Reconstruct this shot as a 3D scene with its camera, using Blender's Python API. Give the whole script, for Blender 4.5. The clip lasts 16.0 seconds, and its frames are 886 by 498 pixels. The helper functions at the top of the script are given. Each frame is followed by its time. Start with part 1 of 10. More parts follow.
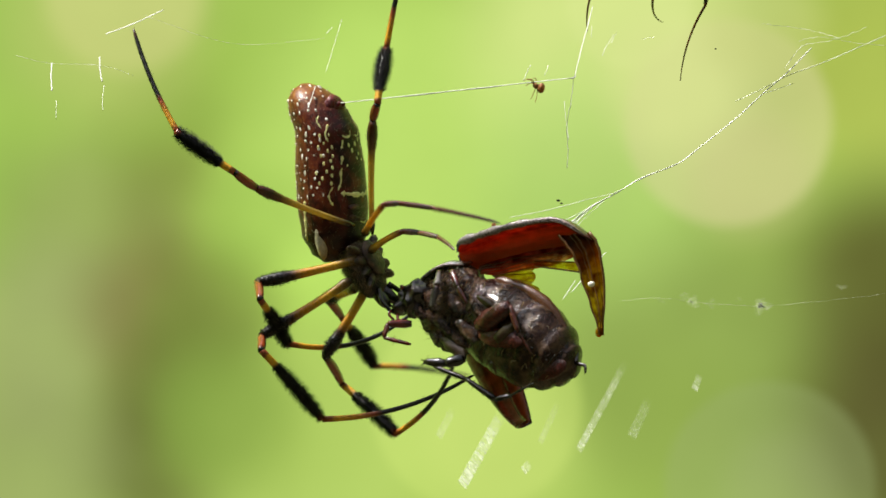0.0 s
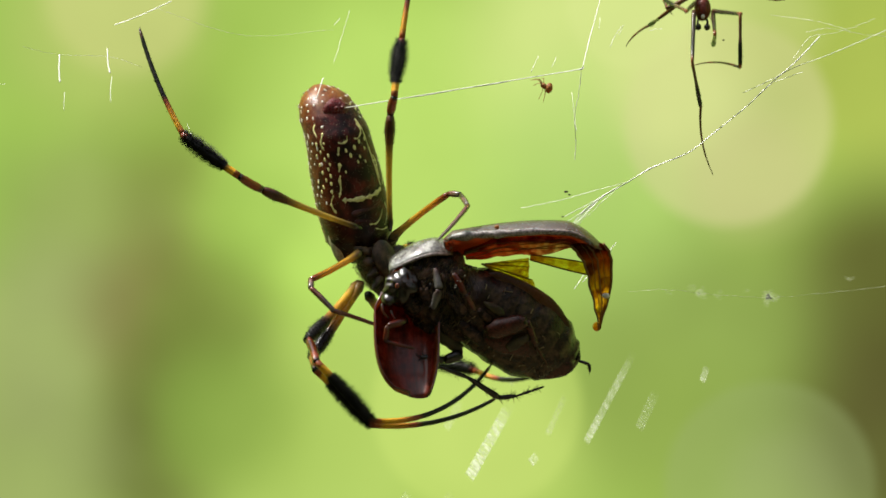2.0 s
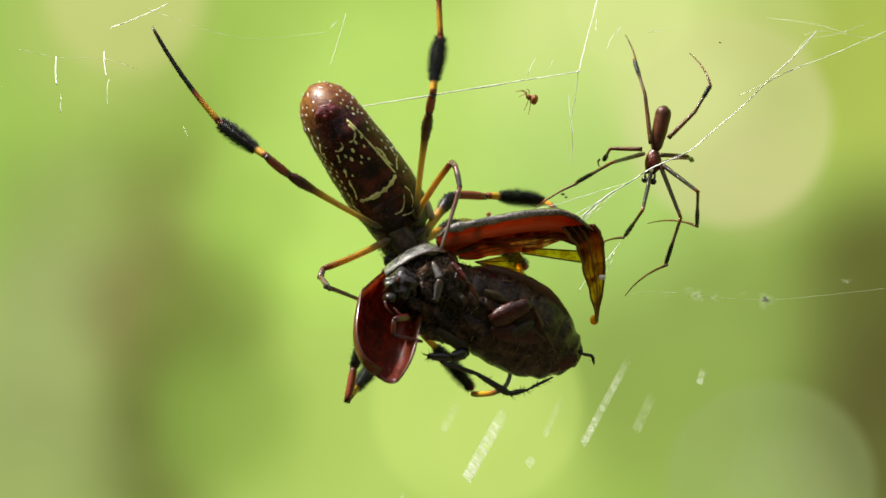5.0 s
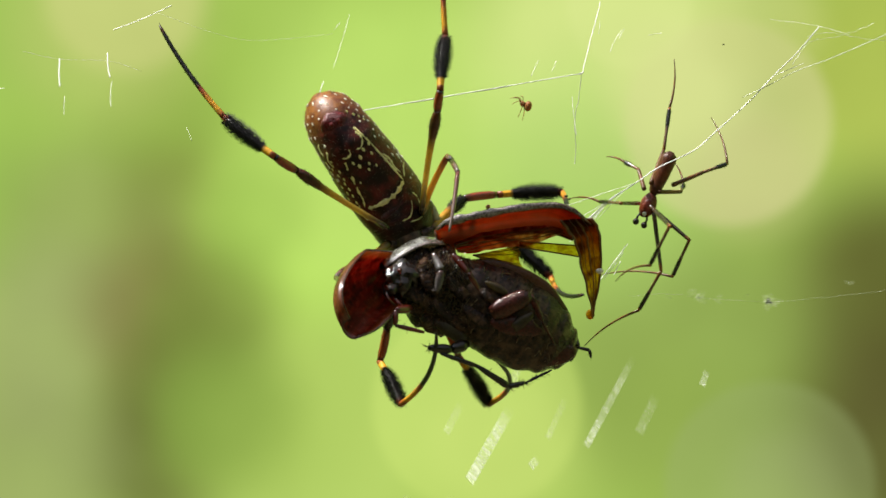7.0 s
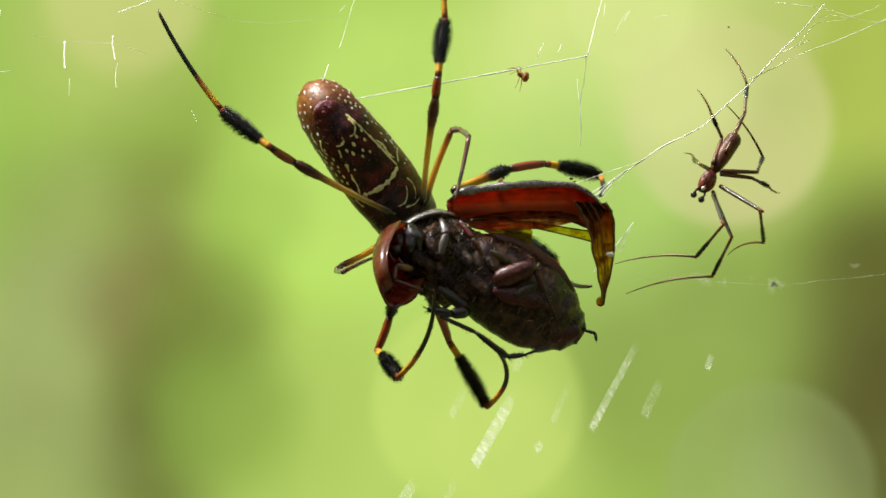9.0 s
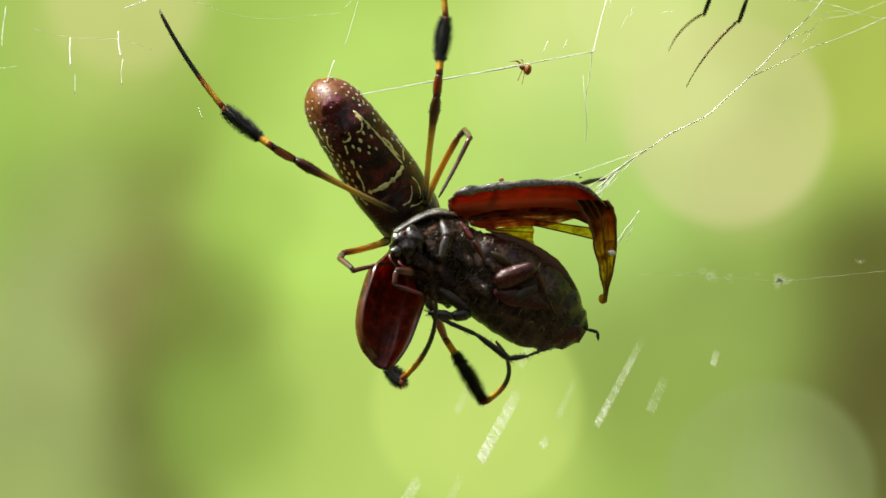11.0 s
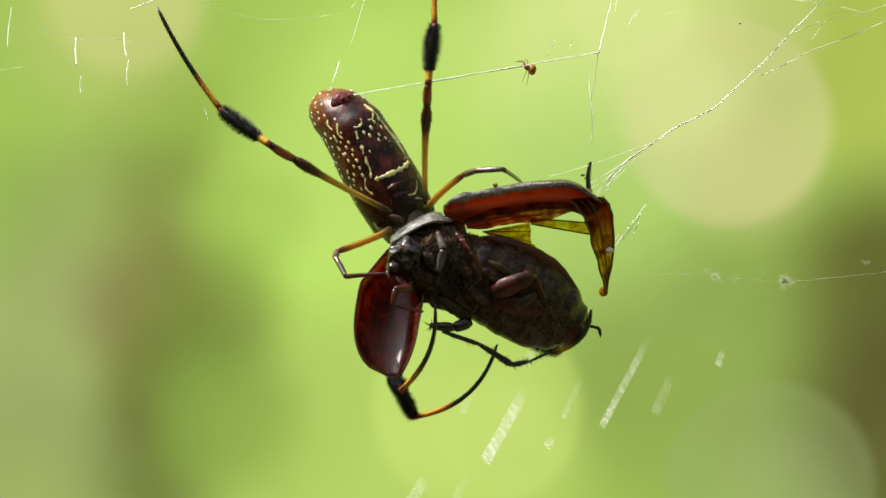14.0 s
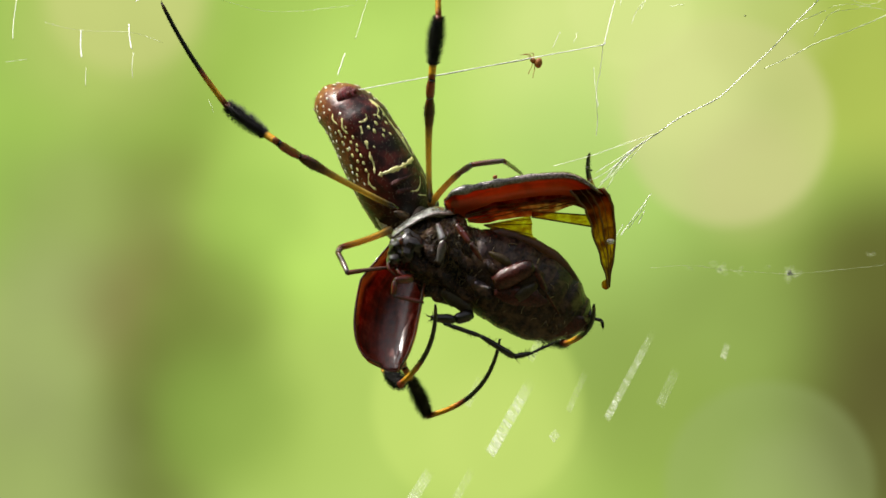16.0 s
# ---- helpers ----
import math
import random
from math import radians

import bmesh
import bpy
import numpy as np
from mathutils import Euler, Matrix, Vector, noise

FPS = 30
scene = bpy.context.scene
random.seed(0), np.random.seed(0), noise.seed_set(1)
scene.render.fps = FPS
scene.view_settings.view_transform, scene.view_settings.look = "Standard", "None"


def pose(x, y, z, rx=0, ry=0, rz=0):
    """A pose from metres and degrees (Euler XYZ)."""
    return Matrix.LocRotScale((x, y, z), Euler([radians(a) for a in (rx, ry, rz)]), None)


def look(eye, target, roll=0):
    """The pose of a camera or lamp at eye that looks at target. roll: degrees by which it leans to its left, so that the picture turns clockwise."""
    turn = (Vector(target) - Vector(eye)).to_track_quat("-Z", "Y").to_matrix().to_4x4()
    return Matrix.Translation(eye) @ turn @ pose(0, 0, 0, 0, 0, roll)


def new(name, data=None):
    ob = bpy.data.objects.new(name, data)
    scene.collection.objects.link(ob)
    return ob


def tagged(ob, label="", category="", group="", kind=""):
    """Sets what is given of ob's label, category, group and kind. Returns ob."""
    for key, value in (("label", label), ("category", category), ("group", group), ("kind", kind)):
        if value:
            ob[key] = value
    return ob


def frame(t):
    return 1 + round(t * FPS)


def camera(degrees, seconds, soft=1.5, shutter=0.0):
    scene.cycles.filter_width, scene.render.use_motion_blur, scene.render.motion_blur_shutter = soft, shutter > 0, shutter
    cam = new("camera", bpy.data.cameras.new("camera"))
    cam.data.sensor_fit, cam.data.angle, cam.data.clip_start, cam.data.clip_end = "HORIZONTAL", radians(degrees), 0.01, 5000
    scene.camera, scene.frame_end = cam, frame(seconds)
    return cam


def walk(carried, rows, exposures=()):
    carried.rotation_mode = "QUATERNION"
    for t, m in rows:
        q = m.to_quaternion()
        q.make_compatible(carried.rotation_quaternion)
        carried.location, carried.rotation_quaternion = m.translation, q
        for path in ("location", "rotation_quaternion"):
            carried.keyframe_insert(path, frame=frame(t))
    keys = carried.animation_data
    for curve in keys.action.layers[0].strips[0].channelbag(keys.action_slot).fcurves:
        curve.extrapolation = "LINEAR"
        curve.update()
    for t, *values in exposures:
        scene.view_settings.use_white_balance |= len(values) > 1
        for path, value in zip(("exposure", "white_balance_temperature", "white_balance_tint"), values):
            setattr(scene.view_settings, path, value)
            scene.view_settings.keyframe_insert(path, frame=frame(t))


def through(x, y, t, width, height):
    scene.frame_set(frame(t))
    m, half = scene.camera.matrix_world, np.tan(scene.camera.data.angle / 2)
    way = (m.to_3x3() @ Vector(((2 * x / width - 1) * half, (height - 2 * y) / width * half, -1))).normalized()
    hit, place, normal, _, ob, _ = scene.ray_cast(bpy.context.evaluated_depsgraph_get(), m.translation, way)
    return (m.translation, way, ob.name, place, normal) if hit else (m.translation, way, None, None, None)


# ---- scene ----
# Camera: a long macro lens half a metre from the web, held still.
cam = camera(14.0, 16.0, soft=1.6, shutter=0.5)
EYE = pose(0, -0.5108, 1.5, 90, 0, 0)
walk(cam, [(0.0, EYE), (16.0, EYE)])

# Daylight: sun from high up to one side of the web, and open sky.
world = bpy.data.worlds.new("daylight")
scene.world = world
world.use_nodes = True
SUN_ELEVATION, SUN_ROTATION = radians(60), radians(-82)
sky = world.node_tree.nodes.new("ShaderNodeTexSky")
sky.sky_type, sky.sun_disc = "NISHITA", False
sky.air_density, sky.dust_density = 0.7, 3.0
sky.sun_elevation, sky.sun_rotation = SUN_ELEVATION, SUN_ROTATION
background = world.node_tree.nodes["Background"]
background.inputs["Strength"].default_value = 0.15
haze = world.node_tree.nodes.new("ShaderNodeHueSaturation")  # thin bright cloud whitens the sky
haze.inputs["Saturation"].default_value = 0.3
world.node_tree.links.new(sky.outputs["Color"], haze.inputs["Color"])
world.node_tree.links.new(haze.outputs["Color"], background.inputs["Color"])
sun = new("sun", bpy.data.lights.new("sun", "SUN"))
sun.data.energy, sun.data.angle, sun.data.color = 5.0, radians(0.6), (1.0, 0.95, 0.88)
SUN_FROM = Vector((math.sin(SUN_ROTATION) * math.cos(SUN_ELEVATION), math.cos(SUN_ROTATION) * math.cos(SUN_ELEVATION),
                   math.sin(SUN_ELEVATION)))
sun.matrix_world = look(Vector((0, 0, 1.5)) + SUN_FROM * 6, (0, 0, 1.5))
scene.view_settings.exposure = 0.3

MM = 0.001
UNIT = 0.00008  # the small unit in which the animals are drawn


def mm(x, y, z, rx=0, ry=0, rz=0):
    """A pose from millimetres and degrees."""
    return pose(x * MM, y * MM, z * MM, rx, ry, rz)


# ---- materials ----
def linear(r, g, b):
    return tuple((c / 255 / 12.92 if c <= 10 else ((c / 255 + 0.055) / 1.055) ** 2.4) for c in (r, g, b)) + (1.0,)


class Nodes:
    """A node material under construction."""

    def __init__(self, name):
        self.material = bpy.data.materials.new(name)
        self.material.use_nodes = True
        self.tree = self.material.node_tree
        self.tree.nodes.clear()
        self.out = self.add("ShaderNodeOutputMaterial")

    def add(self, kind, **values):
        node = self.tree.nodes.new(kind)
        for key, value in values.items():
            node.inputs[key.replace("_", " ")].default_value = value
        return node

    def link(self, a, b):
        self.tree.links.new(a, b)

    def coords(self, which="Object"):
        return self.add("ShaderNodeTexCoord").outputs[which]

    def noise(self, scale, detail=4.0, rough=0.6, source=None):
        node = self.add("ShaderNodeTexNoise", Scale=scale, Detail=detail, Roughness=rough)
        self.link(source or self.coords(), node.inputs["Vector"])
        return node.outputs["Fac"]

    def ramp(self, factor, stops, ease="LINEAR"):
        node = self.add("ShaderNodeValToRGB")
        node.color_ramp.interpolation = ease
        while len(node.color_ramp.elements) < len(stops):
            node.color_ramp.elements.new(0.5)
        for element, (place, colour) in zip(node.color_ramp.elements, stops):
            element.position = place
        for element, (place, colour) in zip(node.color_ramp.elements, stops):
            element.color = tuple(colour[:3]) + (1.0,)
        self.link(factor, node.inputs["Fac"])
        return node.outputs["Color"]

    def mix(self, factor, a, b, blend="MIX"):
        node = self.add("ShaderNodeMix")
        node.data_type, node.blend_type = "RGBA", blend
        for socket, value in ((node.inputs[0], factor), (node.inputs[6], a), (node.inputs[7], b)):
            if isinstance(value, bpy.types.NodeSocket):
                self.link(value, socket)
            else:
                socket.default_value = value if isinstance(value, float) else tuple(value[:3]) + (1.0,)
        return node.outputs[2]

    def bump(self, height, strength, distance):
        node = self.add("ShaderNodeBump", Strength=strength, Distance=distance)
        self.link(height, node.inputs["Height"])
        return node.outputs["Normal"]

    def surface(self, colour, roughness=0.4, metallic=0.0, normal=None, coat=0.0, specular=0.5, sheen=None):
        node = self.add("ShaderNodeBsdfPrincipled", Roughness=roughness if isinstance(roughness, float) else 0.5, Metallic=metallic)
        node.inputs["Coat Weight"].default_value = coat
        node.inputs["Coat Roughness"].default_value = 0.09
        node.inputs["Specular IOR Level"].default_value = specular
        if isinstance(colour, bpy.types.NodeSocket):
            self.link(colour, node.inputs["Base Color"])
        else:
            node.inputs["Base Color"].default_value = tuple(colour[:3]) + (1.0,)
        if isinstance(roughness, bpy.types.NodeSocket):
            self.link(roughness, node.inputs["Roughness"])
        if normal:
            self.link(normal, node.inputs["Normal"])
        if sheen:
            node.inputs["Specular Tint"].default_value = tuple(sheen) + (1.0,)
        return node.outputs["BSDF"]

    def blend(self, factor, a, b):
        node = self.add("ShaderNodeMixShader")
        if isinstance(factor, bpy.types.NodeSocket):
            self.link(factor, node.inputs[0])
        else:
            node.inputs[0].default_value = factor
        self.link(a, node.inputs[1])
        self.link(b, node.inputs[2])
        return node.outputs[0]

    def thin(self, kind, colour):
        node = self.add(kind)
        if isinstance(colour, bpy.types.NodeSocket):
            self.link(colour, node.inputs["Color"])
        else:
            node.inputs["Color"].default_value = tuple(colour[:3]) + (1.0,)
        return node.outputs[0]

    def done(self, shader):
        self.link(shader, self.out.inputs["Surface"])
        return self.material


def chitin(name, stops, rough=0.35, grain=9000.0, spread=0.5, coat=0.0, glow=0.0, tint=(0.5, 0.2, 0.03), lumps=0.45, shine=0.5, patch=None, depth=0.00008, sheen=None, dull=1.4):
    """Hard insect skin: colour bands along the piece (its u), mottling, fine grain; glow: share of light let through."""
    n = Nodes(name)
    u = n.add("ShaderNodeSeparateXYZ")
    n.link(n.coords("UV"), u.inputs[0])
    wobble = n.add("ShaderNodeMath")
    wobble.operation = "MULTIPLY_ADD"
    n.link(n.noise(1400.0, 3.0), wobble.inputs[0])
    wobble.inputs[1].default_value = 0.05
    shift = n.add("ShaderNodeMath")
    n.link(u.outputs[0], shift.inputs[0])
    shift.inputs[1].default_value = -0.025
    n.link(shift.outputs[0], wobble.inputs[2])
    colour = n.ramp(wobble.outputs[0], stops)
    mottle = n.ramp(n.noise(2600.0, 5.0, 0.65), [(0.3, (1 - spread,) * 3), (0.72, (1.0 + 0.3 * spread,) * 3)])
    colour = n.mix(1.0, colour, mottle, "MULTIPLY")
    if patch:
        colour = n.mix(n.ramp(n.noise(620.0, 5.0, 0.65), [(0.46, (0, 0, 0)), (0.62, (1, 1, 1))]), colour, patch)
    roughness = n.ramp(n.noise(3500.0, 3.0), [(0.3, (rough * 0.7,) * 3), (0.75, (min(1.0, rough * dull),) * 3)])
    fine, broad = n.noise(grain, 4.0), n.noise(1700.0, 4.0, 0.6)
    relief = n.add("ShaderNodeMath")
    relief.operation = "MULTIPLY_ADD"
    n.link(broad, relief.inputs[0])
    relief.inputs[1].default_value = 2.0
    n.link(fine, relief.inputs[2])
    skin = n.surface(colour, roughness, normal=n.bump(relief.outputs[0], lumps, depth), coat=coat, specular=shine, sheen=sheen)
    if glow:
        top = max(max(c) for _, c in stops)
        through = n.ramp(wobble.outputs[0], [(p, tuple(v * max(c) / top for v in tint)) for p, c in stops])
        skin = n.blend(glow, skin, n.thin("ShaderNodeBsdfTranslucent", through))
    return n.done(skin)


BLACK = (0.006, 0.005, 0.0045)
DARK = (0.016, 0.010, 0.007)
RUST = (0.34, 0.058, 0.016)
OCHRE = (0.66, 0.52, 0.11)
AMBER = (0.84, 0.42, 0.012)
femur_skin = chitin("femur_skin", [(0.0, DARK), (0.08, (0.06, 0.04, 0.015)), (0.18, (0.32, 0.21, 0.035)), (0.32, OCHRE), (0.62, (0.58, 0.40, 0.06)), (0.76, (0.18, 0.06, 0.015)),
                                   (0.86, (0.09, 0.026, 0.012)), (1.0, (0.14, 0.03, 0.012))], 0.16, spread=0.35, coat=0.8, glow=0.35, tint=(0.9, 0.62, 0.06), lumps=0.12)
front_femur_skin = chitin("front_femur_skin", [(0.0, DARK), (0.12, (0.26, 0.15, 0.02)), (0.25, (0.80, 0.48, 0.03)), (0.52, (0.66, 0.30, 0.02)),
                                               (0.66, (0.06, 0.025, 0.012)), (0.75, BLACK), (1.0, DARK)], 0.28, spread=0.35, glow=0.2,
                          tint=(0.8, 0.42, 0.03))
short_skin = chitin("short_leg_skin", [(0.0, DARK), (0.12, (0.16, 0.10, 0.03)), (0.3, (0.66, 0.42, 0.05)), (0.75, (0.62, 0.28, 0.02)), (0.92, (0.30, 0.06, 0.02)),
                                       (1.0, (0.18, 0.03, 0.02))], 0.16, spread=0.3, coat=0.8, glow=0.35, tint=(0.9, 0.5, 0.05), lumps=0.12)
short_end_skin = chitin("short_leg_end_skin", [(0.0, (0.16, 0.035, 0.02)), (0.5, (0.20, 0.10, 0.08)), (1.0, (0.14, 0.11, 0.10))], 0.16, spread=0.3, coat=0.8, lumps=0.15)
patella_skin = chitin("patella_skin", [(0.0, DARK), (0.25, RUST), (0.8, RUST), (1.0, DARK)], 0.16, spread=0.4, coat=0.8, lumps=0.2, glow=0.12, tint=(0.6, 0.1, 0.02))
tibia_skin = chitin("tibia_skin", [(0.0, RUST), (0.07, (0.3, 0.08, 0.012)), (0.09, AMBER), (0.18, AMBER), (0.24, BLACK), (0.90, BLACK), (1.0, RUST)],
                    0.4, spread=0.3, glow=0.06, tint=(0.8, 0.3, 0.02))
metatarsus_skin = chitin("metatarsus_skin", [(0.0, RUST), (0.05, (0.4, 0.1, 0.012)), (0.10, AMBER), (0.24, (0.66, 0.26, 0.02)), (0.31, RUST),
                                             (0.38, BLACK), (0.9, BLACK), (0.95, (0.08, 0.02, 0.01)), (1.0, BLACK)], 0.4, spread=0.3, glow=0.08,
                         tint=(0.8, 0.3, 0.02))
hair_black = chitin("hair_black", [(0.0, (0.003, 0.003, 0.003)), (1.0, (0.006, 0.005, 0.005))], 0.55, spread=0.2, shine=0.15)
carapace_skin = chitin("carapace_skin", [(0.0, (0.07, 0.045, 0.026)), (0.4, (0.05, 0.03, 0.017)), (1.0, (0.016, 0.010, 0.007))], 0.4, spread=0.7, lumps=0.8, patch=(0.13, 0.075, 0.038))
down_silver = chitin("down_silver", [(0.0, (0.34, 0.25, 0.15)), (1.0, (0.46, 0.37, 0.25))], 0.35, spread=0.3, glow=0.4, tint=(0.7, 0.6, 0.42))
def abdomen_skin():
    """Brown back and flanks, nearly black underside with wine-red blotches, orange tail end."""
    n = Nodes("abdomen_skin")
    uv = n.add("ShaderNodeSeparateXYZ")
    n.link(n.coords("UV"), uv.inputs[0])
    flank = n.ramp(n.noise(900.0, 5.0, 0.65), [(0.34, (0.022, 0.005, 0.003)), (0.5, (0.105, 0.018, 0.008)), (0.68, (0.22, 0.055, 0.016))])
    under = n.ramp(n.noise(480.0, 5.0, 0.65), [(0.42, (0.006, 0.002, 0.002)), (0.52, (0.04, 0.007, 0.006)), (0.64, (0.13, 0.018, 0.014))])
    round_ = n.ramp(uv.outputs[1], [(0.08, (1, 1, 1)), (0.15, (0, 0, 0)), (0.35, (0, 0, 0)), (0.42, (1, 1, 1))])
    colour = n.mix(round_, under, flank)
    tail = n.ramp(uv.outputs[0], [(0.83, (0, 0, 0)), (0.95, (1, 1, 1))])
    rust = n.ramp(n.noise(1100.0, 4.0), [(0.35, (0.13, 0.028, 0.008)), (0.65, (0.32, 0.12, 0.02))])
    colour = n.mix(tail, colour, rust)
    waist = n.ramp(uv.outputs[0], [(0.16, (0.3, 0.3, 0.3)), (0.34, (1, 1, 1))])
    colour = n.mix(1.0, colour, waist, "MULTIPLY")
    rough = n.ramp(n.noise(2400.0, 3.0), [(0.3, (0.28,) * 3), (0.75, (0.45,) * 3)])
    skin = n.surface(colour, rough, normal=n.bump(n.noise(3200.0, 4.0), 0.5, 0.00008), specular=0.3, coat=0.06)
    return n.done(n.blend(0.04, skin, n.thin("ShaderNodeBsdfTranslucent", (0.7, 0.2, 0.03))))


belly_skin = abdomen_skin()
spot_cream = chitin("spot_cream", [(0.0, (0.82, 0.77, 0.66)), (1.0, (0.88, 0.84, 0.74))], 0.25, spread=0.1)
patch_cream = chitin("patch_cream", [(0.0, (0.20, 0.15, 0.09)), (0.3, (0.55, 0.50, 0.34)), (0.75, (0.6, 0.56, 0.38)), (1.0, (0.16, 0.11, 0.06))], 0.4, spread=0.5)
line_yellow = chitin("line_yellow", [(0.0, (0.88, 0.86, 0.40)), (1.0, (0.84, 0.78, 0.30))], 0.4, spread=0.3)
wine_skin = chitin("wine_skin", [(0.0, (0.035, 0.006, 0.006)), (1.0, (0.06, 0.008, 0.009))], 0.34, spread=0.7, lumps=0.8, shine=0.3, patch=(0.10, 0.03, 0.025))
crimson_skin = chitin("crimson_skin", [(0.0, (0.10, 0.010, 0.013)), (1.0, (0.19, 0.018, 0.024))], 0.3, spread=0.7, lumps=0.8, shine=0.4)
def wing_case_skin(name, shine, through, thin_stops, depth=1.0, coat=1.0, rough=0.06):
    """Thin horn: dark red-brown gloss, streaked along its length, glowing red where the light comes through."""
    n = Nodes(name)
    stretch = n.add("ShaderNodeMapping")
    stretch.inputs["Scale"].default_value = (2.6, 15.0, 1.0)
    n.link(n.coords("UV"), stretch.inputs["Vector"])
    streaks = n.noise(1.0, 4.0, 0.6, stretch.outputs["Vector"])
    patches = n.noise(520.0, 5.0, 0.65)
    colour = n.mix(0.5, n.ramp(streaks, [(0.3, (0.045, 0.008, 0.005)), (0.7, (0.15, 0.026, 0.012))]),
                   n.ramp(patches, [(0.35, (0.035, 0.008, 0.005)), (0.65, (0.17, 0.03, 0.012))]))
    colour = n.mix(1.0, colour, (depth, depth, depth), "MULTIPLY")
    glow = n.mix(0.5, n.ramp(streaks, [(0.38, (0.08, 0.009, 0.008)), (0.64, (0.85, 0.10, 0.06))]),
                 n.ramp(patches, [(0.4, (0.09, 0.010, 0.008)), (0.62, (0.80, 0.12, 0.06))]))
    across = n.add("ShaderNodeSeparateXYZ")
    n.link(n.coords("UV"), across.inputs[0])
    thinner = n.ramp(across.outputs[1], [(p, (q,) * 3) for p, q in thin_stops])
    glow = n.mix(thinner, glow, (0.95, 0.50, 0.16))
    colour = n.mix(thinner, colour, (0.22, 0.09, 0.03))
    relief = n.bump(n.noise(1500.0, 3.0), 0.2, 0.00006)
    gloss = n.ramp(patches, [(0.3, (rough,) * 3), (0.7, (rough + 0.12,) * 3)])
    return n.done(n.blend(through, n.surface(colour, gloss, normal=relief, coat=coat, specular=shine), n.thin("ShaderNodeBsdfTranslucent", glow)))


shell_outer = wing_case_skin("wing_case_skin", 0.6, 0.52, [(0.40, 0.0), (0.9, 0.85)])
shell_loose = wing_case_skin("loose_wing_case_skin", 0.6, 0.42, [(0.0, 0.6), (0.10, 0.0), (0.90, 0.0), (1.0, 0.6)], 1.6, 0.45, 0.2)
# its grey stands for the sky reflected on the dark outer face
shell_back = chitin("wing_case_back_skin", [(0.0, (0.15, 0.145, 0.12)), (0.6, (0.13, 0.12, 0.10)), (1.0, (0.11, 0.06, 0.04))], 0.24, 6000.0, 0.6, coat=1.0,
                    glow=0.25, tint=(0.95, 0.15, 0.03), lumps=1.0)
# near-black shield; grey base and pale patches are painted sheen
shield_skin = chitin("neck_shield_skin", [(0.0, (0.10, 0.098, 0.085)), (0.6, (0.12, 0.115, 0.10)), (1.0, (0.06, 0.04, 0.03))], 0.24, 6000.0, 0.6, coat=1.0, lumps=1.0,
                     patch=(0.26, 0.26, 0.23))
# silvery tone painted in for the light that rims the dark shell
shell_rim = chitin("wing_case_rim_skin", [(0.0, (0.36, 0.33, 0.32)), (0.7, (0.36, 0.28, 0.27)), (1.0, (0.2, 0.10, 0.07))], 0.22, 7000.0, 0.95, coat=0.6,
                   lumps=1.0)
beetle_dark = chitin("beetle_dark_skin", [(0.0, (0.010, 0.007, 0.006)), (0.5, (0.020, 0.011, 0.007)), (1.0, (0.016, 0.009, 0.006))], 0.2, 12000.0, 0.7,
                     coat=0.4, lumps=0.2)
NEUTRAL = (1.0, 0.88, 0.84)
RINGS = [stop for k in range(2, 8) for stop in ((k / 8 - 0.02, (0.028, 0.011, 0.008)), (k / 8 + 0.002, (0.07, 0.036, 0.02)), (k / 8 + 0.012, (0.018, 0.008, 0.006)), (k / 8 + 0.05, (0.024, 0.010, 0.007)))]
beetle_belly = chitin("beetle_belly_skin", [(0.0, (0.03, 0.012, 0.009))] + RINGS + [(1.0, (0.03, 0.010, 0.008))], 0.15, 4200.0, 0.8, coat=0.15, glow=0.03, tint=(0.75, 0.20, 0.08),
                      lumps=0.6, shine=0.35, patch=(0.085, 0.048, 0.026), depth=0.00014, sheen=NEUTRAL, dull=1.5)
beetle_breast = chitin("beetle_breast_skin", [(0.0, (0.018, 0.008, 0.006)), (1.0, (0.026, 0.011, 0.008))], 0.14, 5200.0, 0.85, coat=0.12, lumps=1.0, shine=0.3,
                       patch=(0.11, 0.055, 0.03), depth=0.00022, sheen=NEUTRAL, dull=1.5)
beetle_thigh = chitin("beetle_thigh_skin", [(0.0, (0.07, 0.016, 0.012)), (0.5, (0.10, 0.021, 0.014)), (1.0, (0.05, 0.013, 0.010))], 0.18, 3000.0, 0.8, coat=0.3, lumps=0.9, shine=0.35,
                      depth=0.00008, sheen=NEUTRAL, dull=1.7)
beetle_soft = chitin("beetle_soft_skin", [(0.0, (0.10, 0.075, 0.035)), (1.0, (0.07, 0.05, 0.025))], 0.22, 3000.0, 0.8, coat=0.3, lumps=0.8, glow=0.25, tint=(0.5, 0.4, 0.15),
                    patch=(0.03, 0.012, 0.008))
beetle_edge = chitin("beetle_edge_skin", [(0.0, (0.10, 0.035, 0.014)), (0.5, (0.13, 0.055, 0.02)), (1.0, (0.06, 0.03, 0.015))], 0.3, 5000.0, 0.6, lumps=0.4,
                     glow=0.3, tint=(0.8, 0.35, 0.06))
# dark leg whose middle is greyed to stand for its sheen
beetle_grey = chitin("beetle_grey_leg_skin", [(0.0, (0.05, 0.012, 0.008)), (0.4, (0.11, 0.095, 0.09)), (0.9, (0.14, 0.13, 0.125)), (1.0, (0.06, 0.03, 0.025))], 0.2, 5000.0, 0.5,
                     coat=0.3, lumps=0.6)
beetle_red = chitin("beetle_leg_skin", [(0.0, (0.049, 0.0104, 0.006)), (0.5, (0.14, 0.0169, 0.0096)), (1.0, (0.07, 0.0117, 0.006))], 0.14, spread=0.4, coat=0.8, lumps=0.15,
                    glow=0.12, tint=(0.7, 0.08, 0.03))
